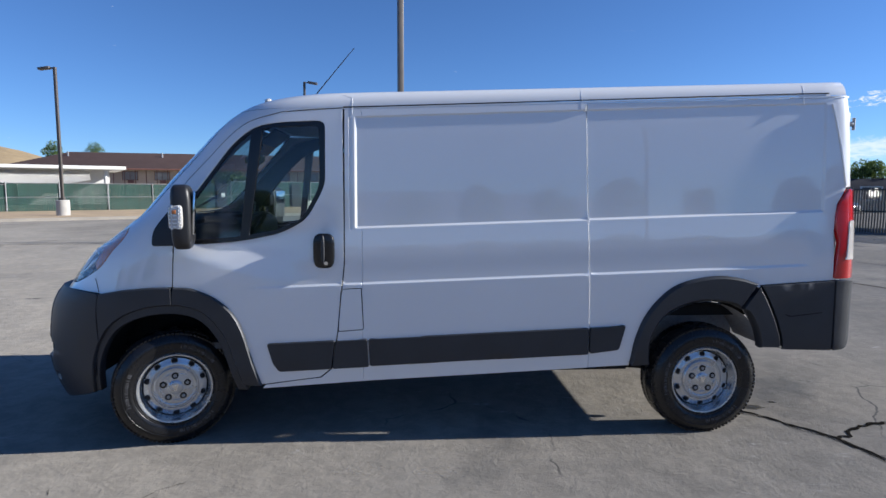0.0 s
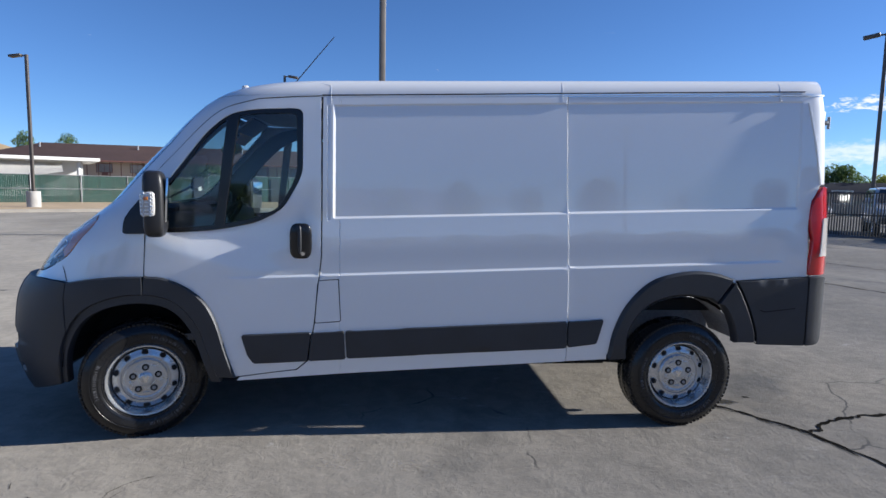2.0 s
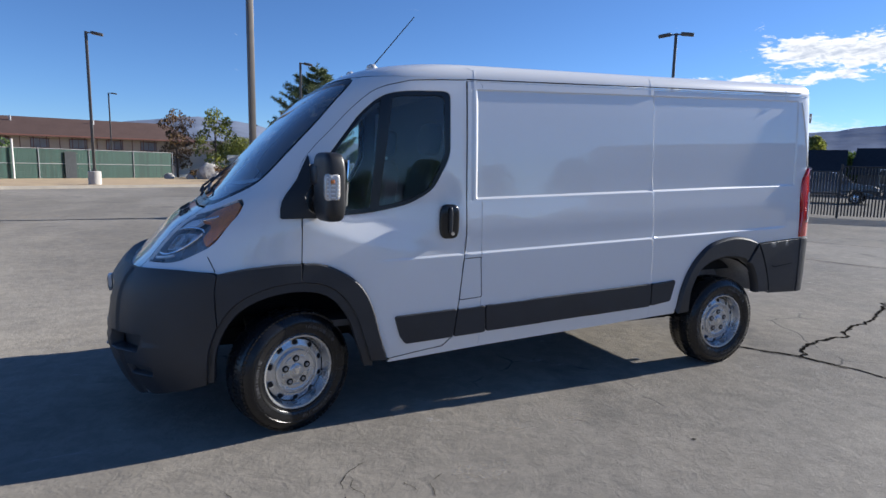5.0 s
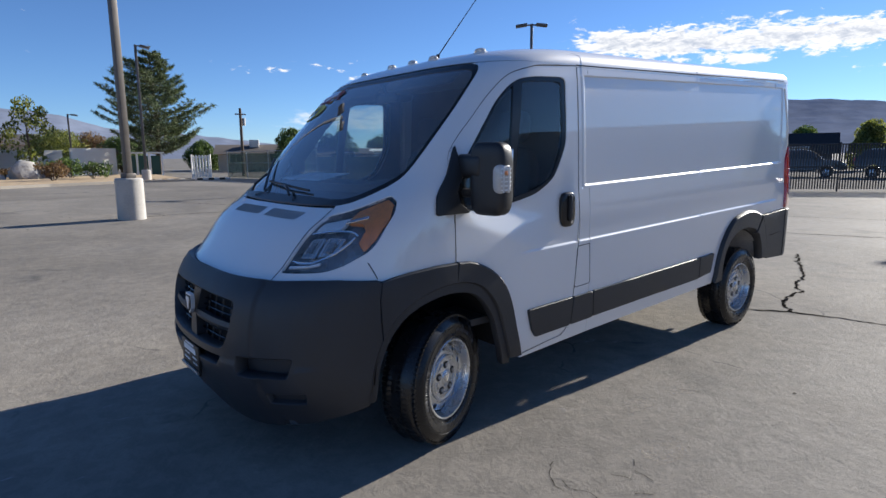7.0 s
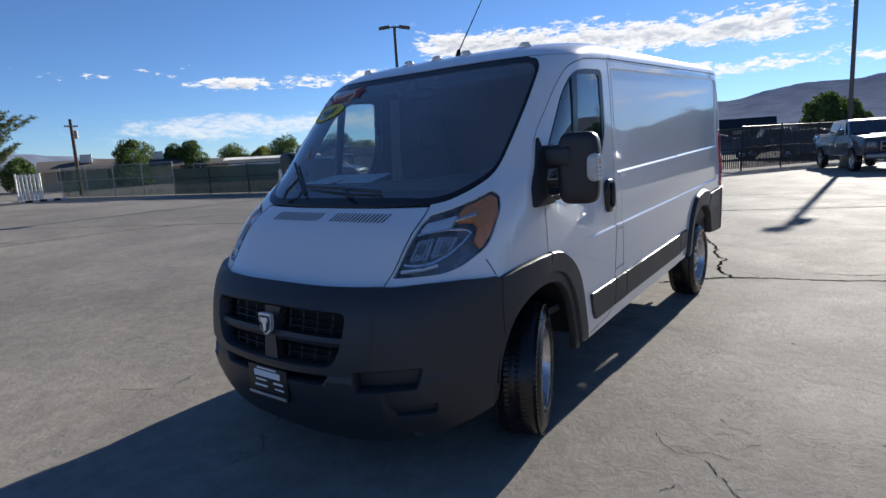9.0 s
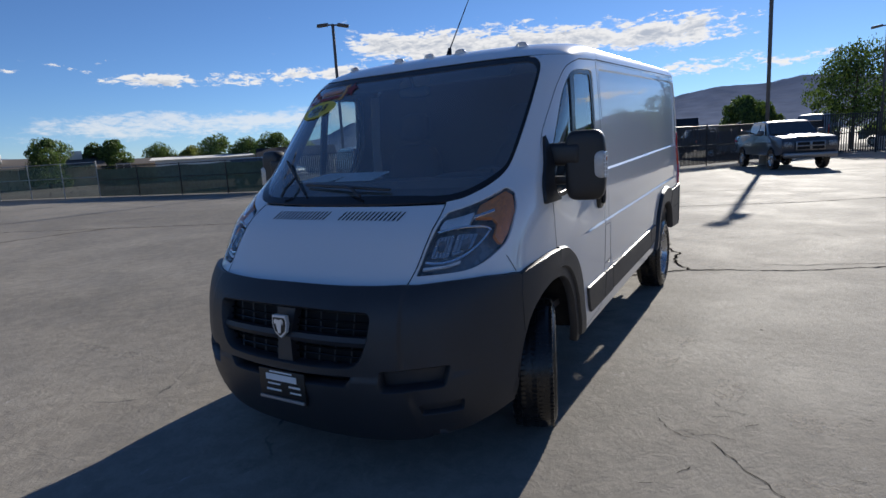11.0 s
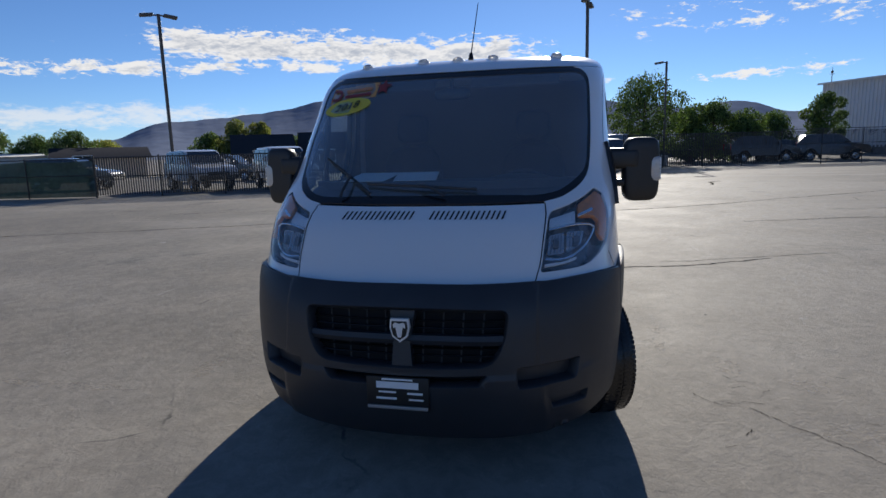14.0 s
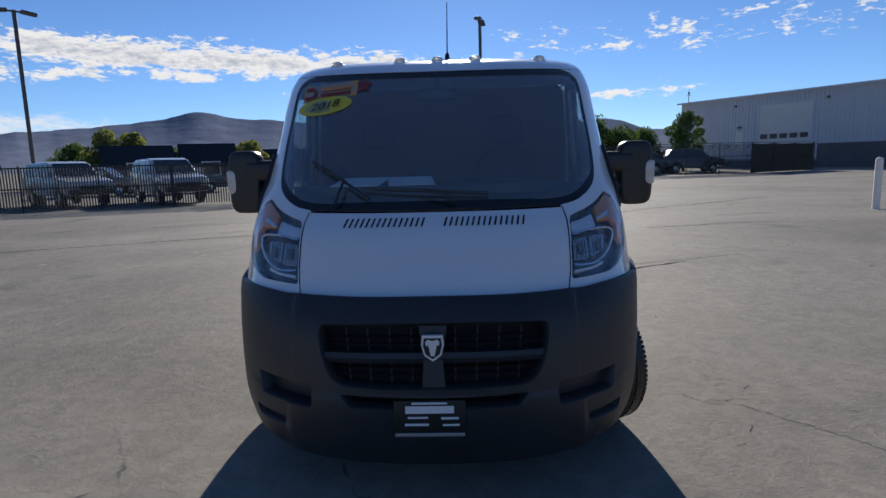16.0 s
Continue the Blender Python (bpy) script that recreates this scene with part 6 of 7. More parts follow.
lamp_post(43.0, -7.5, 7.8, 1, 0.8, 0.3, 90)
lamp_post(4.8, 66.4, 6.0, 1, 0.6, 0.3, 0)
lamp_post(13.0, -29.0, 8.8, 1, 0.75, 0.3, 90)
# wooden utility post
up = thing("utility_pole", "weathered wooden utility pole behind the fence", "utility pole", at=(14.5, 45.5, 0))
bm = bmesh.new()
cyl(bm, (0, 0, 0), (0, 0, 5.6), 0.14, 0.10, 10)
part("pole", bm, M_BARK, up)
bm = bmesh.new()
box(bm, (0, 0, 5.1), (0.9, 0.1, 0.12))
cyl(bm, (0.3, 0.15, 4.2), (0.3, 0.15, 4.8), 0.16, 0.16, 10)
part("crossarm", bm, M_ZINC, up)


# ---- plants ----
def leaf_cloud(bm, c, r, count, size, rnd, flat=1.0):
    for _ in range(count):
        d = Vector((rnd.gauss(0, 1), rnd.gauss(0, 1), rnd.gauss(0, 1))).normalized() * (r * rnd.uniform(0.35, 1.0) ** 0.6)
        p = Vector(c) + Vector((d.x, d.y, d.z * flat))
        e = Euler((rnd.uniform(0, 6.3), rnd.uniform(0, 6.3), rnd.uniform(0, 6.3))).to_matrix()
        s = size * rnd.uniform(0.6, 1.4)
        vs = [bm.verts.new(p + e @ Vector(q)) for q in ((-s, 0, 0), (0, -s * 0.5, s * 0.12), (s, 0, 0), (0, s * 0.5, s * 0.12))]
        bm.faces.new(vs)


def tree(x, y, h, r, leaf, label, seed, trunk=0.22, clumps=16, leaves=130, size=0.17, low=0.3, z0=0.0):
    rnd = random.Random(seed)
    t = thing("tree", label, "tree", at=(x, y, z0))
    bm = bmesh.new()
    top = Vector((rnd.uniform(-0.2, 0.2) * r, rnd.uniform(-0.2, 0.2) * r, h * 0.72))
    cyl(bm, (0, 0, -0.05), top * 0.5, trunk, trunk * 0.7, 9)
    cyl(bm, top * 0.5, top, trunk * 0.7, trunk * 0.25, 8)
    cl = []
    for k in range(clumps):
        a = 2.4 * k + rnd.uniform(-0.5, 0.5)
        f = (k + 0.5) / clumps
        z = h * (low + (1 - low) * f) - 0.12 * h
        rr = r * math.sqrt(max(1 - (2 * f - 0.85) ** 2 * 0.85, 0.05)) * rnd.uniform(0.35, 0.9)
        c = Vector((rr * math.cos(a), rr * math.sin(a), z))
        cl.append(c)
        s = top * min(max((z - 0.1 * h) / (h * 0.75), 0.2), 0.95)
        cyl(bm, s, s + (c - s) * 0.9, trunk * 0.28, trunk * 0.07, 5)
    part("trunk", bm, M_BARK, t)
    bm = bmesh.new()
    for c in cl:
        leaf_cloud(bm, c, r * rnd.uniform(0.26, 0.46), leaves, size, rnd, 0.8)
    part("crown", bm, leaf, t, smooth=False)
    return t


def pine(x, y, h, r, label, seed):
    """Whorls of long boughs that lift at the tips, with tufts of long needles along them."""
    rnd = random.Random(seed)
    t = thing("tree", label, "tree", at=(x, y, 0))
    bm = bmesh.new()
    cyl(bm, (0, 0, -0.05), (0.12, 0, h * 0.5), 0.26, 0.17, 10)
    cyl(bm, (0.12, 0, h * 0.5), (-0.05, 0.1, h * 0.97), 0.17, 0.03, 8)
    bm2 = bmesh.new()

    def tuft(c, along, ln):
        for _ in range(24):
            d = (along * rnd.uniform(0.1, 0.9) + Vector((rnd.gauss(0, 1), rnd.gauss(0, 1), rnd.gauss(0.35, 0.8))).normalized()).normalized()
            sd = d.cross(Vector((rnd.gauss(0, 1), rnd.gauss(0, 1), rnd.gauss(0, 1)))).normalized() * 0.026
            p = c + along * rnd.uniform(-0.22, 0.22)
            q = p + d * ln * rnd.uniform(0.6, 1.1)
            bm2.faces.new([bm2.verts.new(v) for v in (p - sd, p + sd, q + sd * 0.3, q - sd * 0.3)])

    whorls = 19
    for k in range(whorls):
        g = k / whorls
        z = h * (0.17 + 0.80 * g)
        reach = r * (min(1.0, 0.62 + 1.5 * g) * (1 - g ** 2.0)) + 0.25
        a0 = rnd.uniform(0, 6.28)
        n = 6 if g < 0.7 else 4
        for j in range(n):
            if rnd.random() < 0.14:
                continue
            a = a0 + 6.283 * j / n + rnd.uniform(-0.35, 0.35)
            ln = reach * rnd.uniform(0.62, 1.12)
            out = Vector((math.cos(a), math.sin(a), 0))
            zz = z + rnd.uniform(-0.2, 0.2)
            line = [Vector((0, 0, zz)) + out * ln * f + Vector((0, 0, ln * (0.10 * f + 0.26 * f * f))) for f in (0, 0.35, 0.7, 1.0)]
            for p, q, r0 in zip(line, line[1:], (0.05, 0.035, 0.02)):
                cyl(bm, p, q, r0, r0 * 0.65, 5)
            side_v = Vector((-out.y, out.x, 0))
            for f in (0.35, 0.5, 0.62, 0.74, 0.86, 0.97):
                base = line[0] + out * ln * f + Vector((0, 0, ln * (0.10 * f + 0.26 * f * f)))
                tuft(base, out, 0.34)
                for sgn in (-1, 1):
                    tw = ln * 0.24 * (1.15 - f) + 0.18
                    e = base + side_v * sgn * tw * rnd.uniform(0.7, 1.2) + out * tw * 0.6 + Vector((0, 0, 0.12))
                    cyl(bm, base, e, 0.014, 0.006, 4)
                    tuft(e, (e - base).normalized(), 0.32)
                    if tw > 0.5:
                        tuft((e + base) / 2, (e - base).normalized(), 0.3)
    for f in (0.9, 0.95, 1.0):
        tuft(Vector((-0.05, 0.1, h * f)), Vector((0, 0, 1)), 0.35)
    part("trunk", bm, M_BARK, t)
    part("crown", bm2, M_NEEDLE, t, smooth=False)


def shrub(x, y, h, r, leaf, label, seed, size=0.1, count=60):
    rnd = random.Random(seed)
    t = thing("shrub", label, "shrub", at=(x, y, 0))
    bm = bmesh.new()
    for k in range(7):
        a = rnd.uniform(0, 6.28)
        cyl(bm, (0, 0, -0.03), (r * 0.6 * math.cos(a), r * 0.6 * math.sin(a), h * rnd.uniform(0.5, 0.85)), 0.03, 0.008, 5)
    part("stems", bm, M_BARK, t)
    bm = bmesh.new()
    for k in range(14):
        a, d = rnd.uniform(0, 6.28), r * math.sqrt(rnd.random()) * 0.75
        leaf_cloud(bm, (d * math.cos(a), d * math.sin(a), h * rnd.uniform(0.3, 0.75)), 0.34 * min(r, h), count, size, rnd, 0.8)
    part("leaves", bm, leaf, t, smooth=False)


pine(11.0, 58.5, 11.9, 4.9, "tall dark green pine with open branches", 5)
tree(-2.8, 56.5, 6.8, 1.9, M_LEAFR, "small half-bare tree with rust brown leaves", 11, 0.12, 16, 110, 0.12)
tree(0.6, 56.0, 7.1, 2.0, M_LEAFY, "young tree with yellow-green autumn leaves", 12, 0.13, 16, 110, 0.14)
shrub(-15.8, 47.6, 3.5, 2.7, M_LEAF, "broad green bush growing over the fence", 13, 0.14, 120)
shrub(1.4, 51.0, 1.6, 1.4, M_LEAF, "grey-green shrub on the dirt strip", 14)
shrub(-1.0, 52.0, 1.0, 0.9, M_LEAFR, "dry brown shrub on the dirt strip", 15)
shrub(2.6, 49.5, 1.9, 1.3, M_LEAF, "grey-green shrub on the dirt strip", 16)
shrub(0.9, 44.0, 1.8, 1.2, M_LEAFR, "dry brown shrub on the dirt strip", 17)
shrub(3.6, 46.0, 1.5, 1.3, M_LEAF, "grey-green shrub on the dirt strip", 18)
G = "green tree beyond the lot fence"
for k, (az, el, D, r, lf) in enumerate(((119, 4.4, 120, 2.6, M_LEAF), (116, 4.4, 125, 3.0, M_LEAF), (64.6, 2.9, 70, 2.4, M_LEAF), (61.2, 2.3, 75, 1.8, M_LEAF), (59.8, 2.7, 75, 2.0, M_LEAF), (56.2, 1.9, 80, 2.5, M_LEAF), (53.6, 1.7, 80, 2.0, M_LEAFY),
                                        (51.5, 2.5, 72, 2.8, M_LEAF), (49, 2.2, 70, 2.6, M_LEAF), (46.5, 2.6, 66, 2.4, M_LEAF), (44, 1.8, 74, 2.0, M_LEAFY), (36, 2.3, 62, 2.0, M_LEAF), (33.9, 3.6, 60, 1.7, M_LEAFY), (31.6, 3.5, 62, 1.8, M_LEAFY), (29, 1.8, 60, 1.8, M_LEAF), (22.4, 2.5, 58, 2.0, M_LEAFY),
                                        (14, 2.6, 62, 1.8, M_LEAFY), (3.6, 3.3, 50, 1.9, M_LEAF), (2.2, 2.6, 52, 1.7, M_LEAF), (-4.2, 6.7, 50, 3.3, M_LEAF), (-8.6, 3.7, 55, 2.2, M_LEAF), (-10.4, 4.0, 55, 2.6, M_LEAF), (-12.8, 2.9, 56, 2.4, M_LEAF), (-18.9, 4.4, 62, 2.2, M_LEAF), (-15.2, 2.6, 60, 2.3, M_LEAF),
                                        (26.0, 2.0, 70, 1.8, M_LEAF), (18.5, 2.2, 66, 2.0, M_LEAF), (79, 1.9, 75, 2.6, M_LEAF), (81.2, 2.1, 80, 3.0, M_LEAFR), (83.5, 2.4, 78, 3.4, M_LEAFY), (72.5, 1.6, 80, 2.4, M_LEAF))):
    a = radians(az)
    tree(-4.2 + D * math.cos(a), -2.5 + D * math.sin(a), 1.55 + D * math.tan(radians(el)), r, lf, G if lf is M_LEAF else "tree with yellowing leaves beyond the lot fence" if lf is M_LEAFY else "bare brown tree beyond the lot fence", 30 + k, 0.16, 34 if r > 3.2 else 24, 320 if r > 3.2 else 420, 0.10, 0.40 if r > 3.2 else 0.22)


B = "green tree along the open side of the lot"
for k, (az, el, D, r, lf) in enumerate(((206, 4.2, 66, 3.0, M_LEAF), (214, 3.2, 70, 3.4, M_LEAF), (222, 4.6, 64, 3.2, M_LEAF), (231, 3.6, 70, 3.6, M_LEAF), (239, 4.8, 62, 3.0, M_LEAF), (247, 3.4, 68, 3.6, M_LEAF), (255, 4.3, 64, 3.2, M_LEAF), (262, 5.0, 62, 3.4, M_LEAF), (270, 3.6, 70, 3.6, M_LEAF), (277, 4.6, 64, 3.0, M_LEAF),
                                        (284, 3.9, 66, 3.4, M_LEAF), (291, 5.1, 60, 3.2, M_LEAF), (298, 3.7, 68, 3.4, M_LEAF), (306, 4.4, 64, 3.0, M_LEAF), (313, 3.4, 70, 3.2, M_LEAF))):
    a = radians(az)
    tree(D * math.cos(a), D * math.sin(a), 1.5 + D * math.tan(radians(el)), r, lf, B, 90 + k, 0.18, 22, 200, 0.16, 0.2)


# ---- hills round the horizon ----
def hills(name, table, D, material, label, depth=900, rough=0.18, seed=3):
    bm = bmesh.new()
    prev = None
    f = hermite(table)
    a0, a1 = table[0][0], table[-1][0]
    n = int((a1 - a0) / 0.35)
    for k in range(n + 1):
        az = a0 + (a1 - a0) * k / n
        el = f(az) + rough * noise.fractal(Vector((az * 0.25, seed, 0)), 0.8, 2.0, 5) * min(1, f(az))
        a = radians(az)
        h = D * math.tan(radians(max(el, 0.02)))
        row = []
        for j in range(9):
            t = j / 8
            d = D - depth * (1 - t)
            z = h * (t ** 1.0) * d / D + (3 * noise.fractal(Vector((az * 0.35, t * 5, seed)), 0.9, 2.0, 5) * t * (1 - t) * 3)
            row.append(bm.verts.new((d * math.cos(a), d * math.sin(a), max(z, 0) if j else -2)))
        if prev:
            for j in range(8):
                bm.faces.new((prev[j], prev[j + 1], row[j + 1], row[j]))
        prev = row
    return tagged(link_mesh(name, bm, material), label, "hills", kind="structure")


RIDGE = [(-60, 1.2), (-40, 1.5), (-30, 1.8), (-18.2, 2.6), (-15.7, 3.2), (-13.2, 3.6), (-10, 3.4), (-7.7, 3.6), (-4, 4.1), (-1.3, 4.4), (1.8, 4.0), (5, 4.1), (8, 3.7), (11, 3.1), (14.7, 4.0), (17, 4.2), (20.2, 4.4),
         (23.8, 5.0), (26.3, 4.5), (29.9, 3.9), (34.7, 3.4), (38.5, 3.05), (41.6, 1.9), (44, 1.5), (50, 0.7), (60, 0.9), (66, 1.2), (73, 2.0), (80.6, 2.6), (84, 3.6), (88, 4.0), (92.8, 3.6), (100, 2.4), (112, 1.6), (124, 1.4), (150, 1.5)]
hills("hills", RIDGE, 2600, M_HILL, "mountain ridge on the horizon with blue-grey haze in its colour")
hills("back_hills", [(150, 1.5), (180, 2.4), (205, 3.0), (235, 3.8), (255, 3.2), (270, 3.6), (285, 3.0), (298, 2.0), (300, 1.2)], 2600, M_HILL, "mountain ridge on the horizon with blue-grey haze in its colour", seed=9)
hills("dry_hill", [(112, 0.3), (117, 1.6), (120, 2.5), (124, 3.6), (132, 4.2), (145, 3.0), (160, 1.0)], 420, M_TANHILL, "dry tan grass hill", 150, 0.1, 5)


# ---- buildings ----
def building(name, label, at, turn):
    return thing(name, label, "building", at=at, turn=turn)


def window_at(parent, x, y, z, w, h, out=-1, frame_mat=None, pane_mat=None):
    bm = bmesh.new()
    for dx, dz, sx_, sz_ in ((0, h / 2, w + 0.16, 0.08), (0, -h / 2, w + 0.16, 0.08), (-w / 2, 0, 0.08, h), (w / 2, 0, 0.08, h), (0, 0, 0.05, h)):
        box(bm, (x + dx, y + out * 0.05, z + dz), (sx_, 0.1, sz_))
    wd = part("window", bm, frame_mat or M_WALLWHITE, parent)
    bm = bmesh.new()
    box(bm, (x, y + out * 0.02, z), (w, 0.03, h))
    part("pane", bm, pane_mat or M_WINDOW, wd)
    return wd


# two-storey motel behind the green fence: long gable roof
mo = building("motel", "tan two-storey motel with a long brown shingle roof", (-27.1, 81.05, 0), 12.5)
ML = 26.2
bm = bmesh.new()
box(bm, (0, 5, 2.4), (ML * 2, 9, 4.8))
part("wall", bm, M_STUCCO, mo)
bm = bmesh.new()
x0, x1 = -ML - 1, ML + 1
v = [bm.verts.new(p) for p in ((x0, -1, 4.5), (x1, -1, 4.5), (x1, 11, 4.5), (x0, 11, 4.5), (x0 + 7, 5, 6.95), (x1 - 3, 5, 6.95), (x0, -1, 4.35), (x1, -1, 4.35), (x1, 11, 4.35), (x0, 11, 4.35))]
for q in ((0, 1, 5, 4), (2, 3, 4, 5), (3, 0, 4), (1, 2, 5), (0, 6, 7, 1), (1, 7, 8, 2), (2, 8, 9, 3), (3, 9, 6, 0), (6, 9, 8, 7)):
    bm.faces.new([v[k] for k in q])
rf = part("roof", bm, M_BROWNROOF, mo, "brown shingle roof")
bm = bmesh.new()
box(bm, (0, -1.05, 4.43), (ML * 2 + 2, 0.06, 0.2))
part("fascia", bm, M_FASCIABROWN, rf)
for k in range(13):
    x = -ML + 2.2 + k * 4.1
    window_at(mo, x, 0.5, 3.55, 1.9, 1.15, -1, M_FASCIABROWN, M_CURTAIN)
    window_at(mo, x, 0.5, 1.2, 1.9, 1.15, -1, M_FASCIABROWN, M_CURTAIN)
    bm = bmesh.new()
    box(bm, (x + 0.1, 0.35, 2.75), (0.75, 0.4, 0.4), bev=0.02)
    part("air_conditioner", bm, M_FASCIABROWN, mo)
bm = bmesh.new()
for k in range(int(ML * 2 / 1.37)):
    box(bm, (-ML + 0.1 + k * 1.37, 0.46, 2.4), (0.09, 0.06, 4.5))
tagged(part("wall_boards", bm, M_FASCIABROWN, mo, smooth=False), kind="stuff")
for x in (-20, -8, 6, 15):
    bm = bmesh.new()
    cyl(bm, (x, 3.4, 6.2), (x, 3.4, 6.9), 0.12, 0.12, 8)
    part("roof_vent", bm, M_ZINC, rf)

# low white shop with a canopy
wb = building("shop", "low white shop building with a flat overhanging roof", (-39.0, 60.5, 0), 30)
bm = bmesh.new()
box(bm, (-6.0, 4, 1.9), (24, 9, 3.8))
part("wall", bm, M_WALLWHITE, wb)
bm = bmesh.new()
box(bm, (-5.6, 3.0, 3.95), (26, 13, 0.35), bev=0.03)
part("roof", bm, M_WALLWHITE, wb)
bm = bmesh.new()
box(bm, (-13, 5, 5.2), (10, 5, 2.3))
up_ = part("upper_wall", bm, M_WALLWHITE, wb)
bm = bmesh.new()
box(bm, (-13, 4.9, 6.1), (10.1, 5.1, 0.5))
part("red_band", bm, M_FASCIA, up_)
for x in (-14, -9, -4):
    window_at(wb, x, -0.5, 1.6, 3.2, 1.6)
bm = bmesh.new()
for i in range(13):
    for j in range(5):
        bm.verts.new((-15 + 19 * i / 12, -2.2 - 2.4 * j / 4, 3.6 - 1.0 * (j / 4) ** 0.8 - 0.55 * math.sin(math.pi * (i % 6) / 6) * (j / 4)))
bm.verts.ensure_lookup_table()
for i in range(12):
    for j in range(4):
        bm.faces.new([bm.verts[a] for a in (i * 5 + j, i * 5 + j + 1, i * 5 + j + 6, i * 5 + j + 5)])
bmesh.ops.solidify(bm, geom=bm.faces[:], thickness=0.03)
part("shade_sail", bm, M_WALLWHITE, wb, "sagging white shade cloth")
bm = bmesh.new()
cyl(bm, (5.5, -2.5, 0), (5.5, -2.5, 3.8), 0.2, 0.2, 10)
part("canopy_post", bm, M_WALLWHITE, wb)

# white walls behind the shrubs
for a, b, h in (((-5.5, 57.8), (3.2, 59.2), 2.35), ((3.6, 57.0), (7.4, 58.6), 2.5)):
    bm = bmesh.new()
    A, B = Vector((*a, 0)), Vector((*b, 0))
    n = Vector((-(B - A).y, (B - A).x, 0)).normalized() * 0.2
    prism(bm, [A, B, B + n, A + n], (0, 0, h))
    tagged(link_mesh("yard_wall", bm, M_WALLWHITE, False), "plain white block wall", "wall", kind="structure")

# houses beyond the east fence
for k, (az, D, w, h, ro, lab) in enumerate(((66, 72, 13, 2.0, 3.1, "low house with a grey gable roof"), (58, 74, 16, 2.0, 2.6, "long low house with a grey gable roof"), (87.3, 88, 7, 3.4, 4.7, "low house with a grey gable roof"), (52.0, 66, 11, 2.2, 2.45, "long low white building with a flat roof"),
                                          (44.6, 61, 7, 1.8, 2.8, "low house with a dark gable roof"), (31.7, 52, 4.4, 1.6, 3.5, "dark shed with a gable roof"), (26.0, 54, 3.8, 1.7, 3.7, "dark shed with a gable roof"), (18.5, 60, 4.5, 1.5, 3.3, "dark shed with a gable roof"), (9.5, 62, 4.5, 1.6, 3.3, "low dark building with a gable roof"))):
    a = radians(az)
    hs = building("house", lab, (-4.2 + D * math.cos(a), -2.5 + D * math.sin(a), 0), az - 90)
    wall_m = M_WALLWHITE if "white" in lab else M_STUCCO if "house" in lab else M_WAINSCOT
    bm = bmesh.new()
    box(bm, (0, 3, h / 2), (w, 6, h))
    part("wall", bm, wall_m, hs)
    bm = bmesh.new()
    prism(bm, [(-w / 2 - 0.5, -0.5, h - 0.05), (-w / 2 - 0.5, 3, ro), (-w / 2 - 0.5, 6.5, h - 0.05), (-w / 2 - 0.5, 3, ro - 0.25)], (w + 1, 0, 0))
    part("roof", bm, M_DARKROOF if "dark" in lab else M_WALLWHITE if "white" in lab else M_ROOFGREY, hs)
    if az == 66:
        for xx in (-2.5, 4.5):
            bm = bmesh.new()
            box(bm, (xx, 2.2, ro + 0.1), (1.1, 1.0, 0.9), bev=0.04)
            part("roof_cooler", bm, M_WALLWHITE, hs)
    for j in range(0 if "white" in lab else max(int(w / 5), 1)):
        window_at(hs, -w / 2 + 2 + j * 4.5, 0, 1.5, 1.4, 1.1)

# metal warehouse
wh = building("warehouse", "large pale ribbed metal warehouse with a roller door", (70.0, -28.0, 0), -150)
WL = 36
bm = bmesh.new()
box(bm, (WL / 2, 10, 4.4), (WL, 20, 7.2))
part("wall", bm, M_METALWALL, wh)
bm = bmesh.new()
for k in range(int(WL / 0.40)):
    box(bm, (0.2 + k * 0.40, -0.03, 4.4), (0.14, 0.12, 7.2))
tagged(part("cladding_ribs", bm, M_METALWALL, wh, smooth=False), kind="stuff")
bm = bmesh.new()
box(bm, (WL / 2, 10, 0.5), (WL + 0.1, 20.1, 1.0))
box(bm, (WL / 2 + 8.3, -0.1, 1.2), (WL - 17, 0.2, 2.4))
part("wainscot", bm, M_WAINSCOT, wh)
bm = bmesh.new()
prism(bm, [(-0.4, -0.4, 7.95), (-0.4, 10, 9.0), (-0.4, 20.4, 7.95), (-0.4, 20.4, 7.75), (-0.4, 10, 8.8), (-0.4, -0.4, 7.75)], (WL + 0.8, 0, 0))
part("roof", bm, M_METALWALL, wh)
bm = bmesh.new()
box(bm, (13.2, -0.03, 3.95), (5.7, 0.05, 5.5))
dr = part("roller_door", bm, M_WALLWHITE, wh)
for z in [1.2 + 0.5 * k for k in range(11)]:
    bm = bmesh.new()
    box(bm, (13.2, -0.08, z + 0.25), (5.7, 0.05, 0.494), bev=0.004)
    part("door_slat", bm, M_WALLWHITE, dr)
for k in range(5):
    bm = bmesh.new()
    box(bm, (11.0 + k * 1.08, -0.12, 3.35), (0.82, 0.03, 0.5))
    part("door_window", bm, M_WINDOW, dr)
for x, z, w, h in ((10.28, 4.0, 0.14, 5.6), (16.12, 4.0, 0.14, 5.6), (13.2, 6.77, 5.98, 0.12)):
    bm = bmesh.new()
    box(bm, (x, -0.1, z), (w, 0.14, h), bev=0.01)
    part("door_trim", bm, M_METALWALL, wh)
bm = bmesh.new()
box(bm, (8.1, -0.1, 3.0), (1.0, 0.08, 2.2), bev=0.01)
sd = part("side_door", bm, M_WALLWHITE, wh)
bm = bmesh.new()
box(bm, (8.1, -0.2, 4.5), (0.5, 0.25, 0.2), bev=0.03)
part("door_lamp", bm, M_POLE, wh)
bm = bmesh.new()
cyl(bm, (0.5, 0.6, 7.7), (0.5, 0.6, 9.6), 0.05, 0.03, 8)
cyl(bm, (0.2, 0.6, 8.9), (0.8, 0.6, 8.9), 0.03, 0.03, 6)
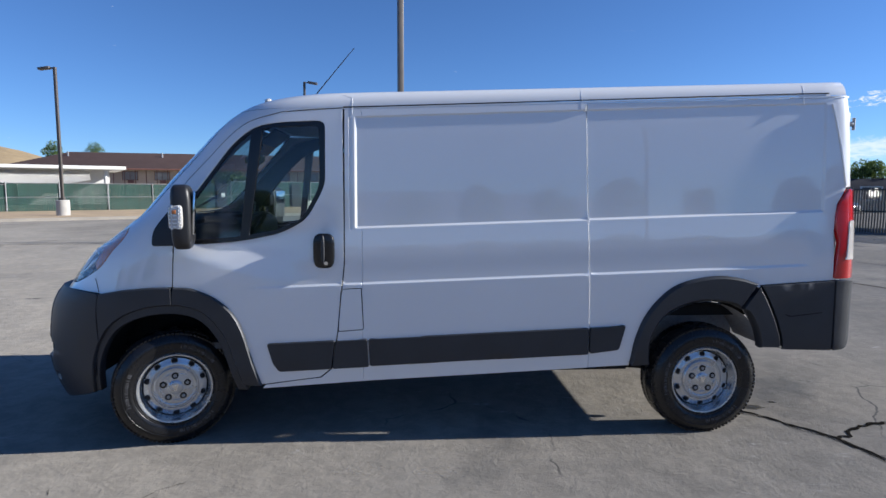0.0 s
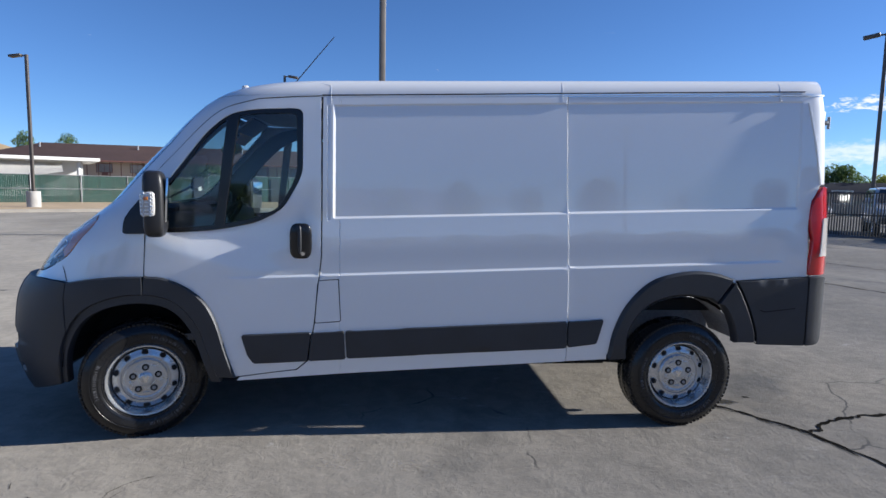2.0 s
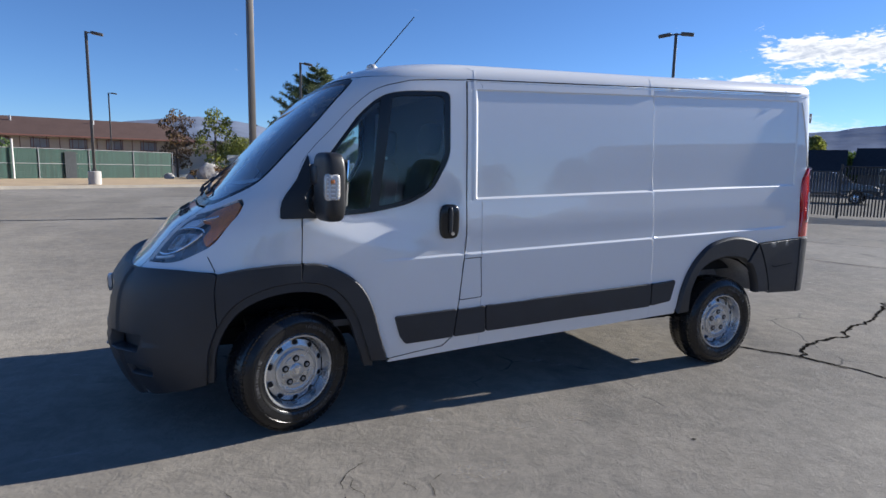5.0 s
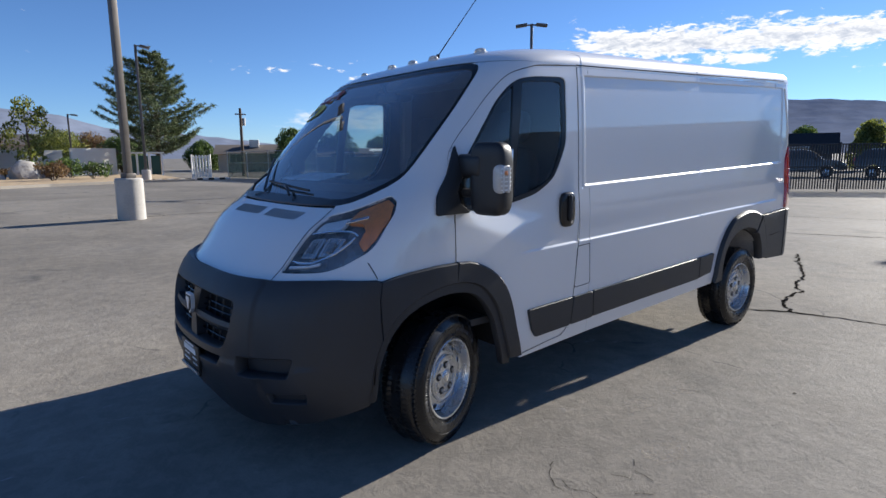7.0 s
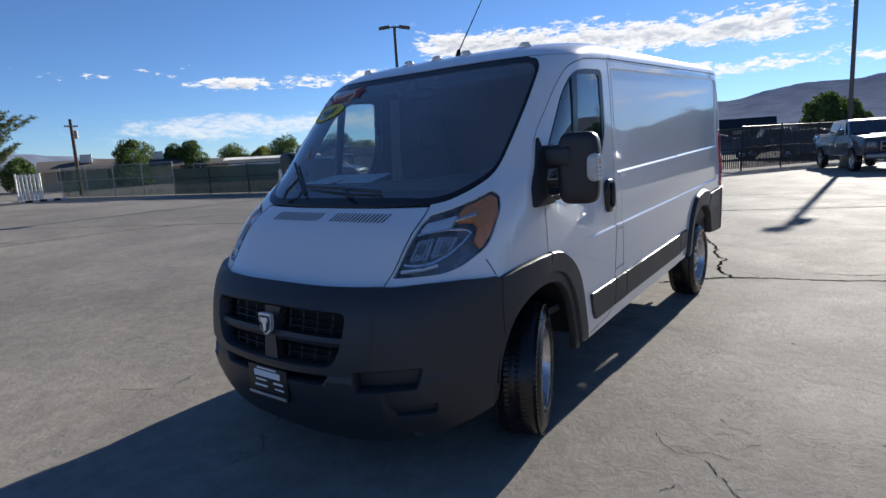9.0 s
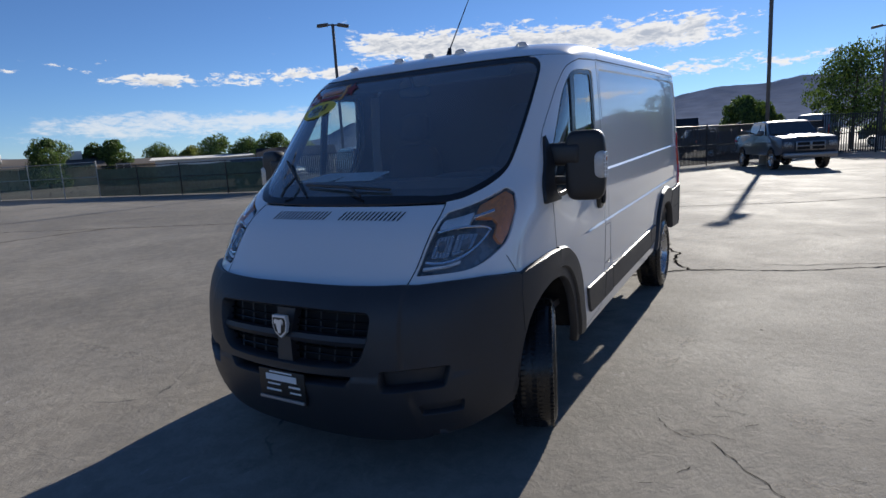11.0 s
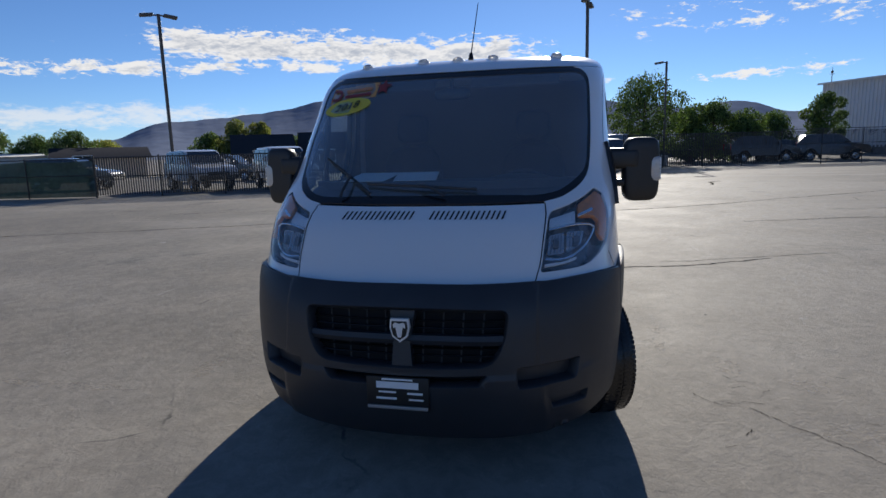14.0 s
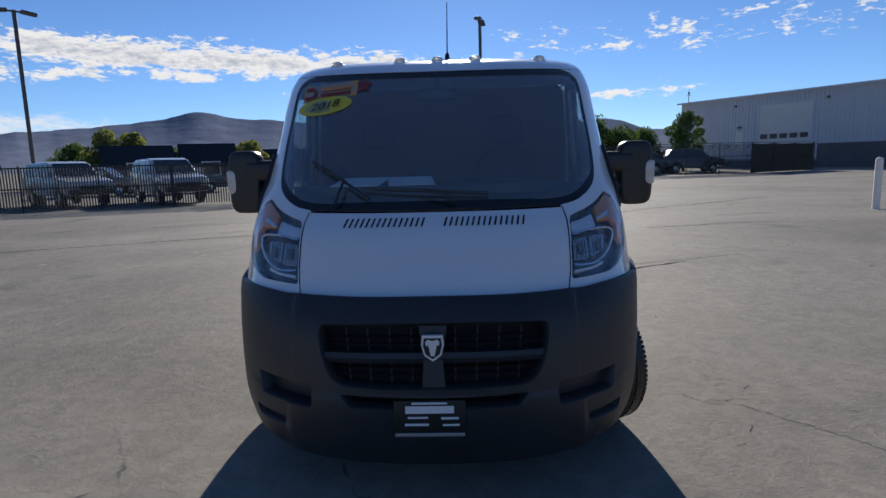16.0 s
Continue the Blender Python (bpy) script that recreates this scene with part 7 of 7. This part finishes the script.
ball(bm, (0.5, 0.6, 9.15), (0.13, 0.13, 0.16), 12, 8)
part("roof_mast", bm, M_POLE, wh)
for x in (7.5, 17.5, 26):
    bm = bmesh.new()
    box(bm, (x, -0.16, 6.9), (0.26, 0.22, 0.22), bev=0.03)
    part("wall_lamp", bm, M_POLE, wh)
bm = bmesh.new()
cyl(bm, (10.6, -11.1, 0), (10.6, -11.1, 1.3), 0.09, 0.09, 14)
ball(bm, (10.6, -11.1, 1.3), (0.09, 0.09, 0.05), 14, 8)
tagged(link_mesh("bollard", bm, M_WALLWHITE), "white painted steel bollard", "bollard")


# ---- other vehicles ----
def vehicle(kind, x, y, turn, paint, label, group="parked vehicles"):
    """A pickup, estate or van; nose towards -x before it is turned."""
    v = thing("pickup_truck" if kind == "pickup" else "parked_car", label, "truck" if kind == "pickup" else "car", group, (x, y, 0), turn)
    if kind == "pickup":
        prof = [(-2.85, 0.60), (-2.93, 0.95), (-2.86, 1.20), (-2.60, 1.30), (-1.35, 1.38), (-0.75, 1.89), (-0.45, 1.96), (0.95, 1.95), (1.20, 1.42), (2.95, 1.42), (2.95, 0.66)]
    else:
        prof = [(-2.35, 0.45), (-2.4, 0.85), (-2.2, 1.02), (-1.15, 1.15), (-0.5, 1.68), (-0.1, 1.76), (1.7, 1.74), (2.25, 1.2), (2.35, 1.0), (2.3, 0.5)]
    prof = rounded(prof, 0.12, 4)
    ends, rad, low = ((1.75, -1.85), 0.50, 0.56) if kind == "pickup" else ((1.4, -1.45), 0.42, 0.42)
    for cx in ends:
        prof += [(cx + rad * math.cos(radians(a)), 0.40 + rad * math.sin(radians(a))) for a in (20, 45, 70, 90, 110, 135, 160)]
        if cx > 0:
            prof += [(cx - rad - 0.1, low), (ends[1] + rad + 0.1, low)]
    bm = bmesh.new()
    W = 1.0 if kind == "pickup" else 0.92
    rings = []
    for f, s in ((-1, 0.93), (-0.97, 0.985), (-0.9, 1.0), (-0.5, 1.01), (0, 1.012), (0.5, 1.01), (0.9, 1.0), (0.97, 0.985), (1, 0.93)):
        ring = []
        for px_, pz in prof:
            tumble = 1 - 0.20 * clamp01((pz - 1.15) / 0.8)
            ring.append(bm.verts.new((px_ * (0.985 if abs(f) == 1 else 1), W * f * tumble, 0.9 + (pz - 0.9) * s)))
        rings.append(ring)
    for a, b in zip(rings, rings[1:]):
        for k in range(len(prof)):
            k2 = (k + 1) % len(prof)
            bm.faces.new((a[k], a[k2], b[k2], b[k]))
    bm.faces.new(rings[0])
    bm.faces.new(rings[-1][::-1])
    part("body", bm, paint, v)
    cab = ((-1.22, -0.70, 0.95) if kind == "pickup" else (-1.05, -0.45, 1.95))
    zt, zb = (1.86, 1.40) if kind == "pickup" else (1.66, 1.18)
    for o in (-1, 1):
        for xa, xb in (((cab[0] + 0.3, -0.15), (-0.08, cab[2])) if kind == "pickup" else ((cab[0] + 0.25, -0.05), (0.03, 0.95), (1.03, cab[2]))):
            bm = bmesh.new()
            pts = []
            for xx, zz in ((xa, zb), (xb, zb), (xb - (0.05 if xb > 0.5 else 0), zt), (xa + (0.35 if xa < -0.5 else 0), zt)):
                pts.append((xx, o * (W * (1 - 0.20 * clamp01((zz - 1.15) / 0.8)) + 0.012), zz))
            prism(bm, pts, (0, -o * 0.02, 0))
            part("side_window", bm, M_WINDOW, v)
    bm = bmesh.new()
    x0, x1 = (-1.34, -0.74) if kind == "pickup" else (-1.12, -0.52)
    z0, z1 = (1.40, 1.86) if kind == "pickup" else (1.19, 1.66)
    pts = [(x0, -0.86 * W, z0), (x0, 0.86 * W, z0), (x1, 0.74 * W, z1), (x1, -0.74 * W, z1)]
    prism(bm, [Vector(p) + Vector((-0.03, 0, 0.03)) for p in pts], (0.02, 0, -0.02))
    part("windscreen", bm, M_WINDOW, v)
    fx = min(p[0] for p in prof) - 0.03
    zf = 0.93 if kind == "pickup" else 0.72
    bm = bmesh.new()
    box(bm, (fx - 0.02, 0, zf), (0.08, W * 1.05, 0.36 if kind == "pickup" else 0.2), bev=0.03)
    gr = part("grille", bm, M_TRUCKTRIM if kind == "pickup" else M_GLOSSBLK, v)
    bm = bmesh.new()
    for o in (-1, 1):
        for z in (-0.08, 0.08) if kind == "pickup" else (0,):
            box(bm, (fx - 0.065, o * W * 0.25, zf + z), (0.03, W * 0.44, 0.11), bev=0.01)
    part("grille_mesh", bm, M_DARK, gr)
    for o in (-1, 1):
        bm = bmesh.new()
        box(bm, (fx + 0.03, o * W * 0.78, zf + 0.06), (0.12, 0.30, 0.2), bev=0.03)
        part("headlight", bm, M_TUB if kind == "pickup" else M_CLEARLAMP, v)
        bm = bmesh.new()
        box(bm, (max(p_[0] for p_ in prof) - 0.02, o * W * 0.9, 1.05), (0.1, 0.14, 0.4), bev=0.02)
        part("tail_light", bm, M_RED, v)
        bm = bmesh.new()
        ball(bm, (cab[0] + 0.2, o * (W + 0.14), zb + 0.08), (0.07, 0.13, 0.11), 12, 8, 0.6)
        part("side_mirror", bm, paint, v)
    if kind == "pickup":
        bm = bmesh.new()
        prism(bm, [(-2.80, -0.40, 1.235), (-2.80, 0.40, 1.235), (-1.45, 0.52, 1.385), (-1.45, -0.52, 1.385)], (0, 0, 0.045))
        bmesh.ops.bevel(bm, geom=bm.edges[:], offset=0.03, segments=2, affect="EDGES")
        part("bonnet_bulge", bm, paint, v)
        bm = bmesh.new()
        box(bm, (fx - 0.085, 0, zf), (0.03, 0.09, 0.36), bev=0.01)
        box(bm, (fx - 0.085, 0, zf), (0.03, W * 1.0, 0.05), bev=0.01)
        part("grille_cross", bm, M_TRUCKTRIM, gr)
        bm = bmesh.new()
        box(bm, (2.0, 0, 1.425), (1.7, W * 1.5, 0.03), bev=0.01)
        part("bed_cover", bm, M_DARK, v)
    bm = bmesh.new()
    box(bm, (fx - 0.03, 0, 0.58), (0.16, W * 1.9, 0.2), bev=0.05)
    part("bumper", bm, M_TRUCKTRIM if kind == "pickup" else M_PLASTIC, v)
    for xw in ((-1.85, 1.75) if kind == "pickup" else (-1.45, 1.4)):
        for o in (-1, 1):
            bm = bmesh.new()
            rw = 0.41 if kind == "pickup" else 0.34
            revolve(bm, [(rw * 0.6, 0.11), (rw * 0.95, 0.12), (rw, 0.08), (rw, -0.08), (rw * 0.95, -0.12), (rw * 0.6, -0.11)], (xw, o * (W - 0.1), rw), "y", 28)
            wl_ = part("wheel", bm, M_RUBBER, v)
            bm = bmesh.new()
            revolve(bm, [(rw * 0.62, o * 0.11), (rw * 0.5, o * 0.07), (rw * 0.15, o * 0.10), (0.001, o * 0.10)], (xw, o * (W - 0.1), rw), "y", 20)
            part("rim", bm, M_STEEL, wl_)
    return v


vehicle("pickup", 24.6, -1.95, 20, M_TRUCK, "dark grey pickup truck with a chrome grille parked on the lot", "vehicle on the lot")
Y = "parked behind the picket fence"
vehicle("car", 21.6, 13.4, 44, M_CARWHITE, "white estate car " + Y).scale = (1.05, 1.05, 1.15)
vehicle("car", 20.9, 17.7, 55, M_CARWHITE, "white estate car " + Y).scale = (1.05, 1.05, 1.12)
vehicle("car", 31.6, 17.4, 115, M_CARDARK, "dark car " + Y)
vehicle("car", 30.4, 22.2, 100, M_CARDARK, "dark car " + Y)
vehicle("car", 40.0, 6.5, 100, M_CARDARK, "dark car " + Y)
vehicle("car", 38.0, 0.5, 80, M_CARDARK, "dark car " + Y)
vehicle("car", 41.0, -4.0, 170, M_CARGREY, "tall silver grey car " + Y).scale = (1.05, 1.05, 1.4)
vehicle("car", 55.0, -13.0, 95, M_CARDARK, "dark car " + Y)
vehicle("car", 52.5, -9.5, 85, M_CARDARK, "dark car " + Y)
vehicle("pickup", 41.0, 3.0, 110, M_CARDARK, "dark pickup truck " + Y)
vehicle("car", 38.5, 11.5, 105, M_CARDARK, "dark car " + Y)
vehicle("car", 48.5, -17.5, 95, M_CARDARK, "dark car " + Y)
for x, y, tn in ((47.4, -15.6, 93), (47.6, -20.6, 88)):
    vehicle("car", x, y, tn, M_CARDARK, "large dark off-road car parked behind the screened fence").scale = (1.1, 1.1, 1.2)
vehicle("car", 22.0, 26.5, 110, M_CARDARK, "dark car " + Y)

# landscaping rocks on the dirt strip
for k, (x, y, s) in enumerate(((-0.2, 49.8, 1.1), (0.9, 50.3, 0.7), (-3.4, 50.2, 0.45), (-1.8, 49.6, 0.35))):
    bm = bmesh.new()
    bmesh.ops.create_icosphere(bm, subdivisions=3, radius=1)
    for v in bm.verts:
        v.co = Vector((v.co.x * s * 0.9, v.co.y * s * 0.8, max(v.co.z, -0.3) * s)) * (1 + 0.3 * noise.fractal(v.co * 1.4 + Vector((k * 7, 0, 0)), 1, 2, 4))
    rk = link_mesh("boulder", bm, M_ROCK)
    rk.location = (x, y, 0.2 * s + 0.1)
    tagged(rk, "pale grey boulder on the dirt strip", "rock", "boulders")

gate = thing("gate", "white slatted steel gate standing open beside the fence", "gate", at=(9.6, 40.6, 0), turn=-50)
for x0 in (-0.75, 0.75):
    bm = bmesh.new()
    box(bm, (x0, 0, 0.9), (0.07, 0.07, 1.8))
    part("gate_post", bm, M_WALLWHITE, gate)
for k in range(6):
    bm = bmesh.new()
    box(bm, (-0.6 + k * 0.24, 0, 0.95), (0.13, 0.03, 1.6))
    part("gate_slat", bm, M_WALLWHITE, gate)
for z in (0.3, 1.6):
    bm = bmesh.new()
    box(bm, (0, 0.03, z), (1.5, 0.04, 0.07))
    part("gate_rail", bm, M_WALLWHITE, gate)
bump = thing("drive_barrier", "low striped black and white barrier across the drive", "barrier", at=(8.8, 40.0, 0), turn=-8)
for k in range(14):
    bm = bmesh.new()
    box(bm, (-2.6 + k * 0.38, 0, 0.07), (0.37, 0.35, 0.14), bev=0.04)
    part("block", bm, M_WALLWHITE if k % 2 else M_BLACKINK, bump)
shed = building("shed", "small pale slatted enclosure with a flat roof", (8.9, 55.0, 0), -12)
bm = bmesh.new()
box(bm, (0, 0, 2.05), (3.4, 2.2, 0.12))
part("roof", bm, M_WALLWHITE, shed)
for x in (-1.5, -0.5, 0.5, 1.5):
    bm = bmesh.new()
    box(bm, (x, -0.9, 1.0), (0.16, 0.16, 2.0))
    part("post", bm, M_WALLWHITE, shed)
for x in (-1.0, 0.0, 1.0):
    bm = bmesh.new()
    box(bm, (x, -0.8, 0.95), (0.75, 0.05, 1.7))
    part("door", bm, M_GREEN, shed)
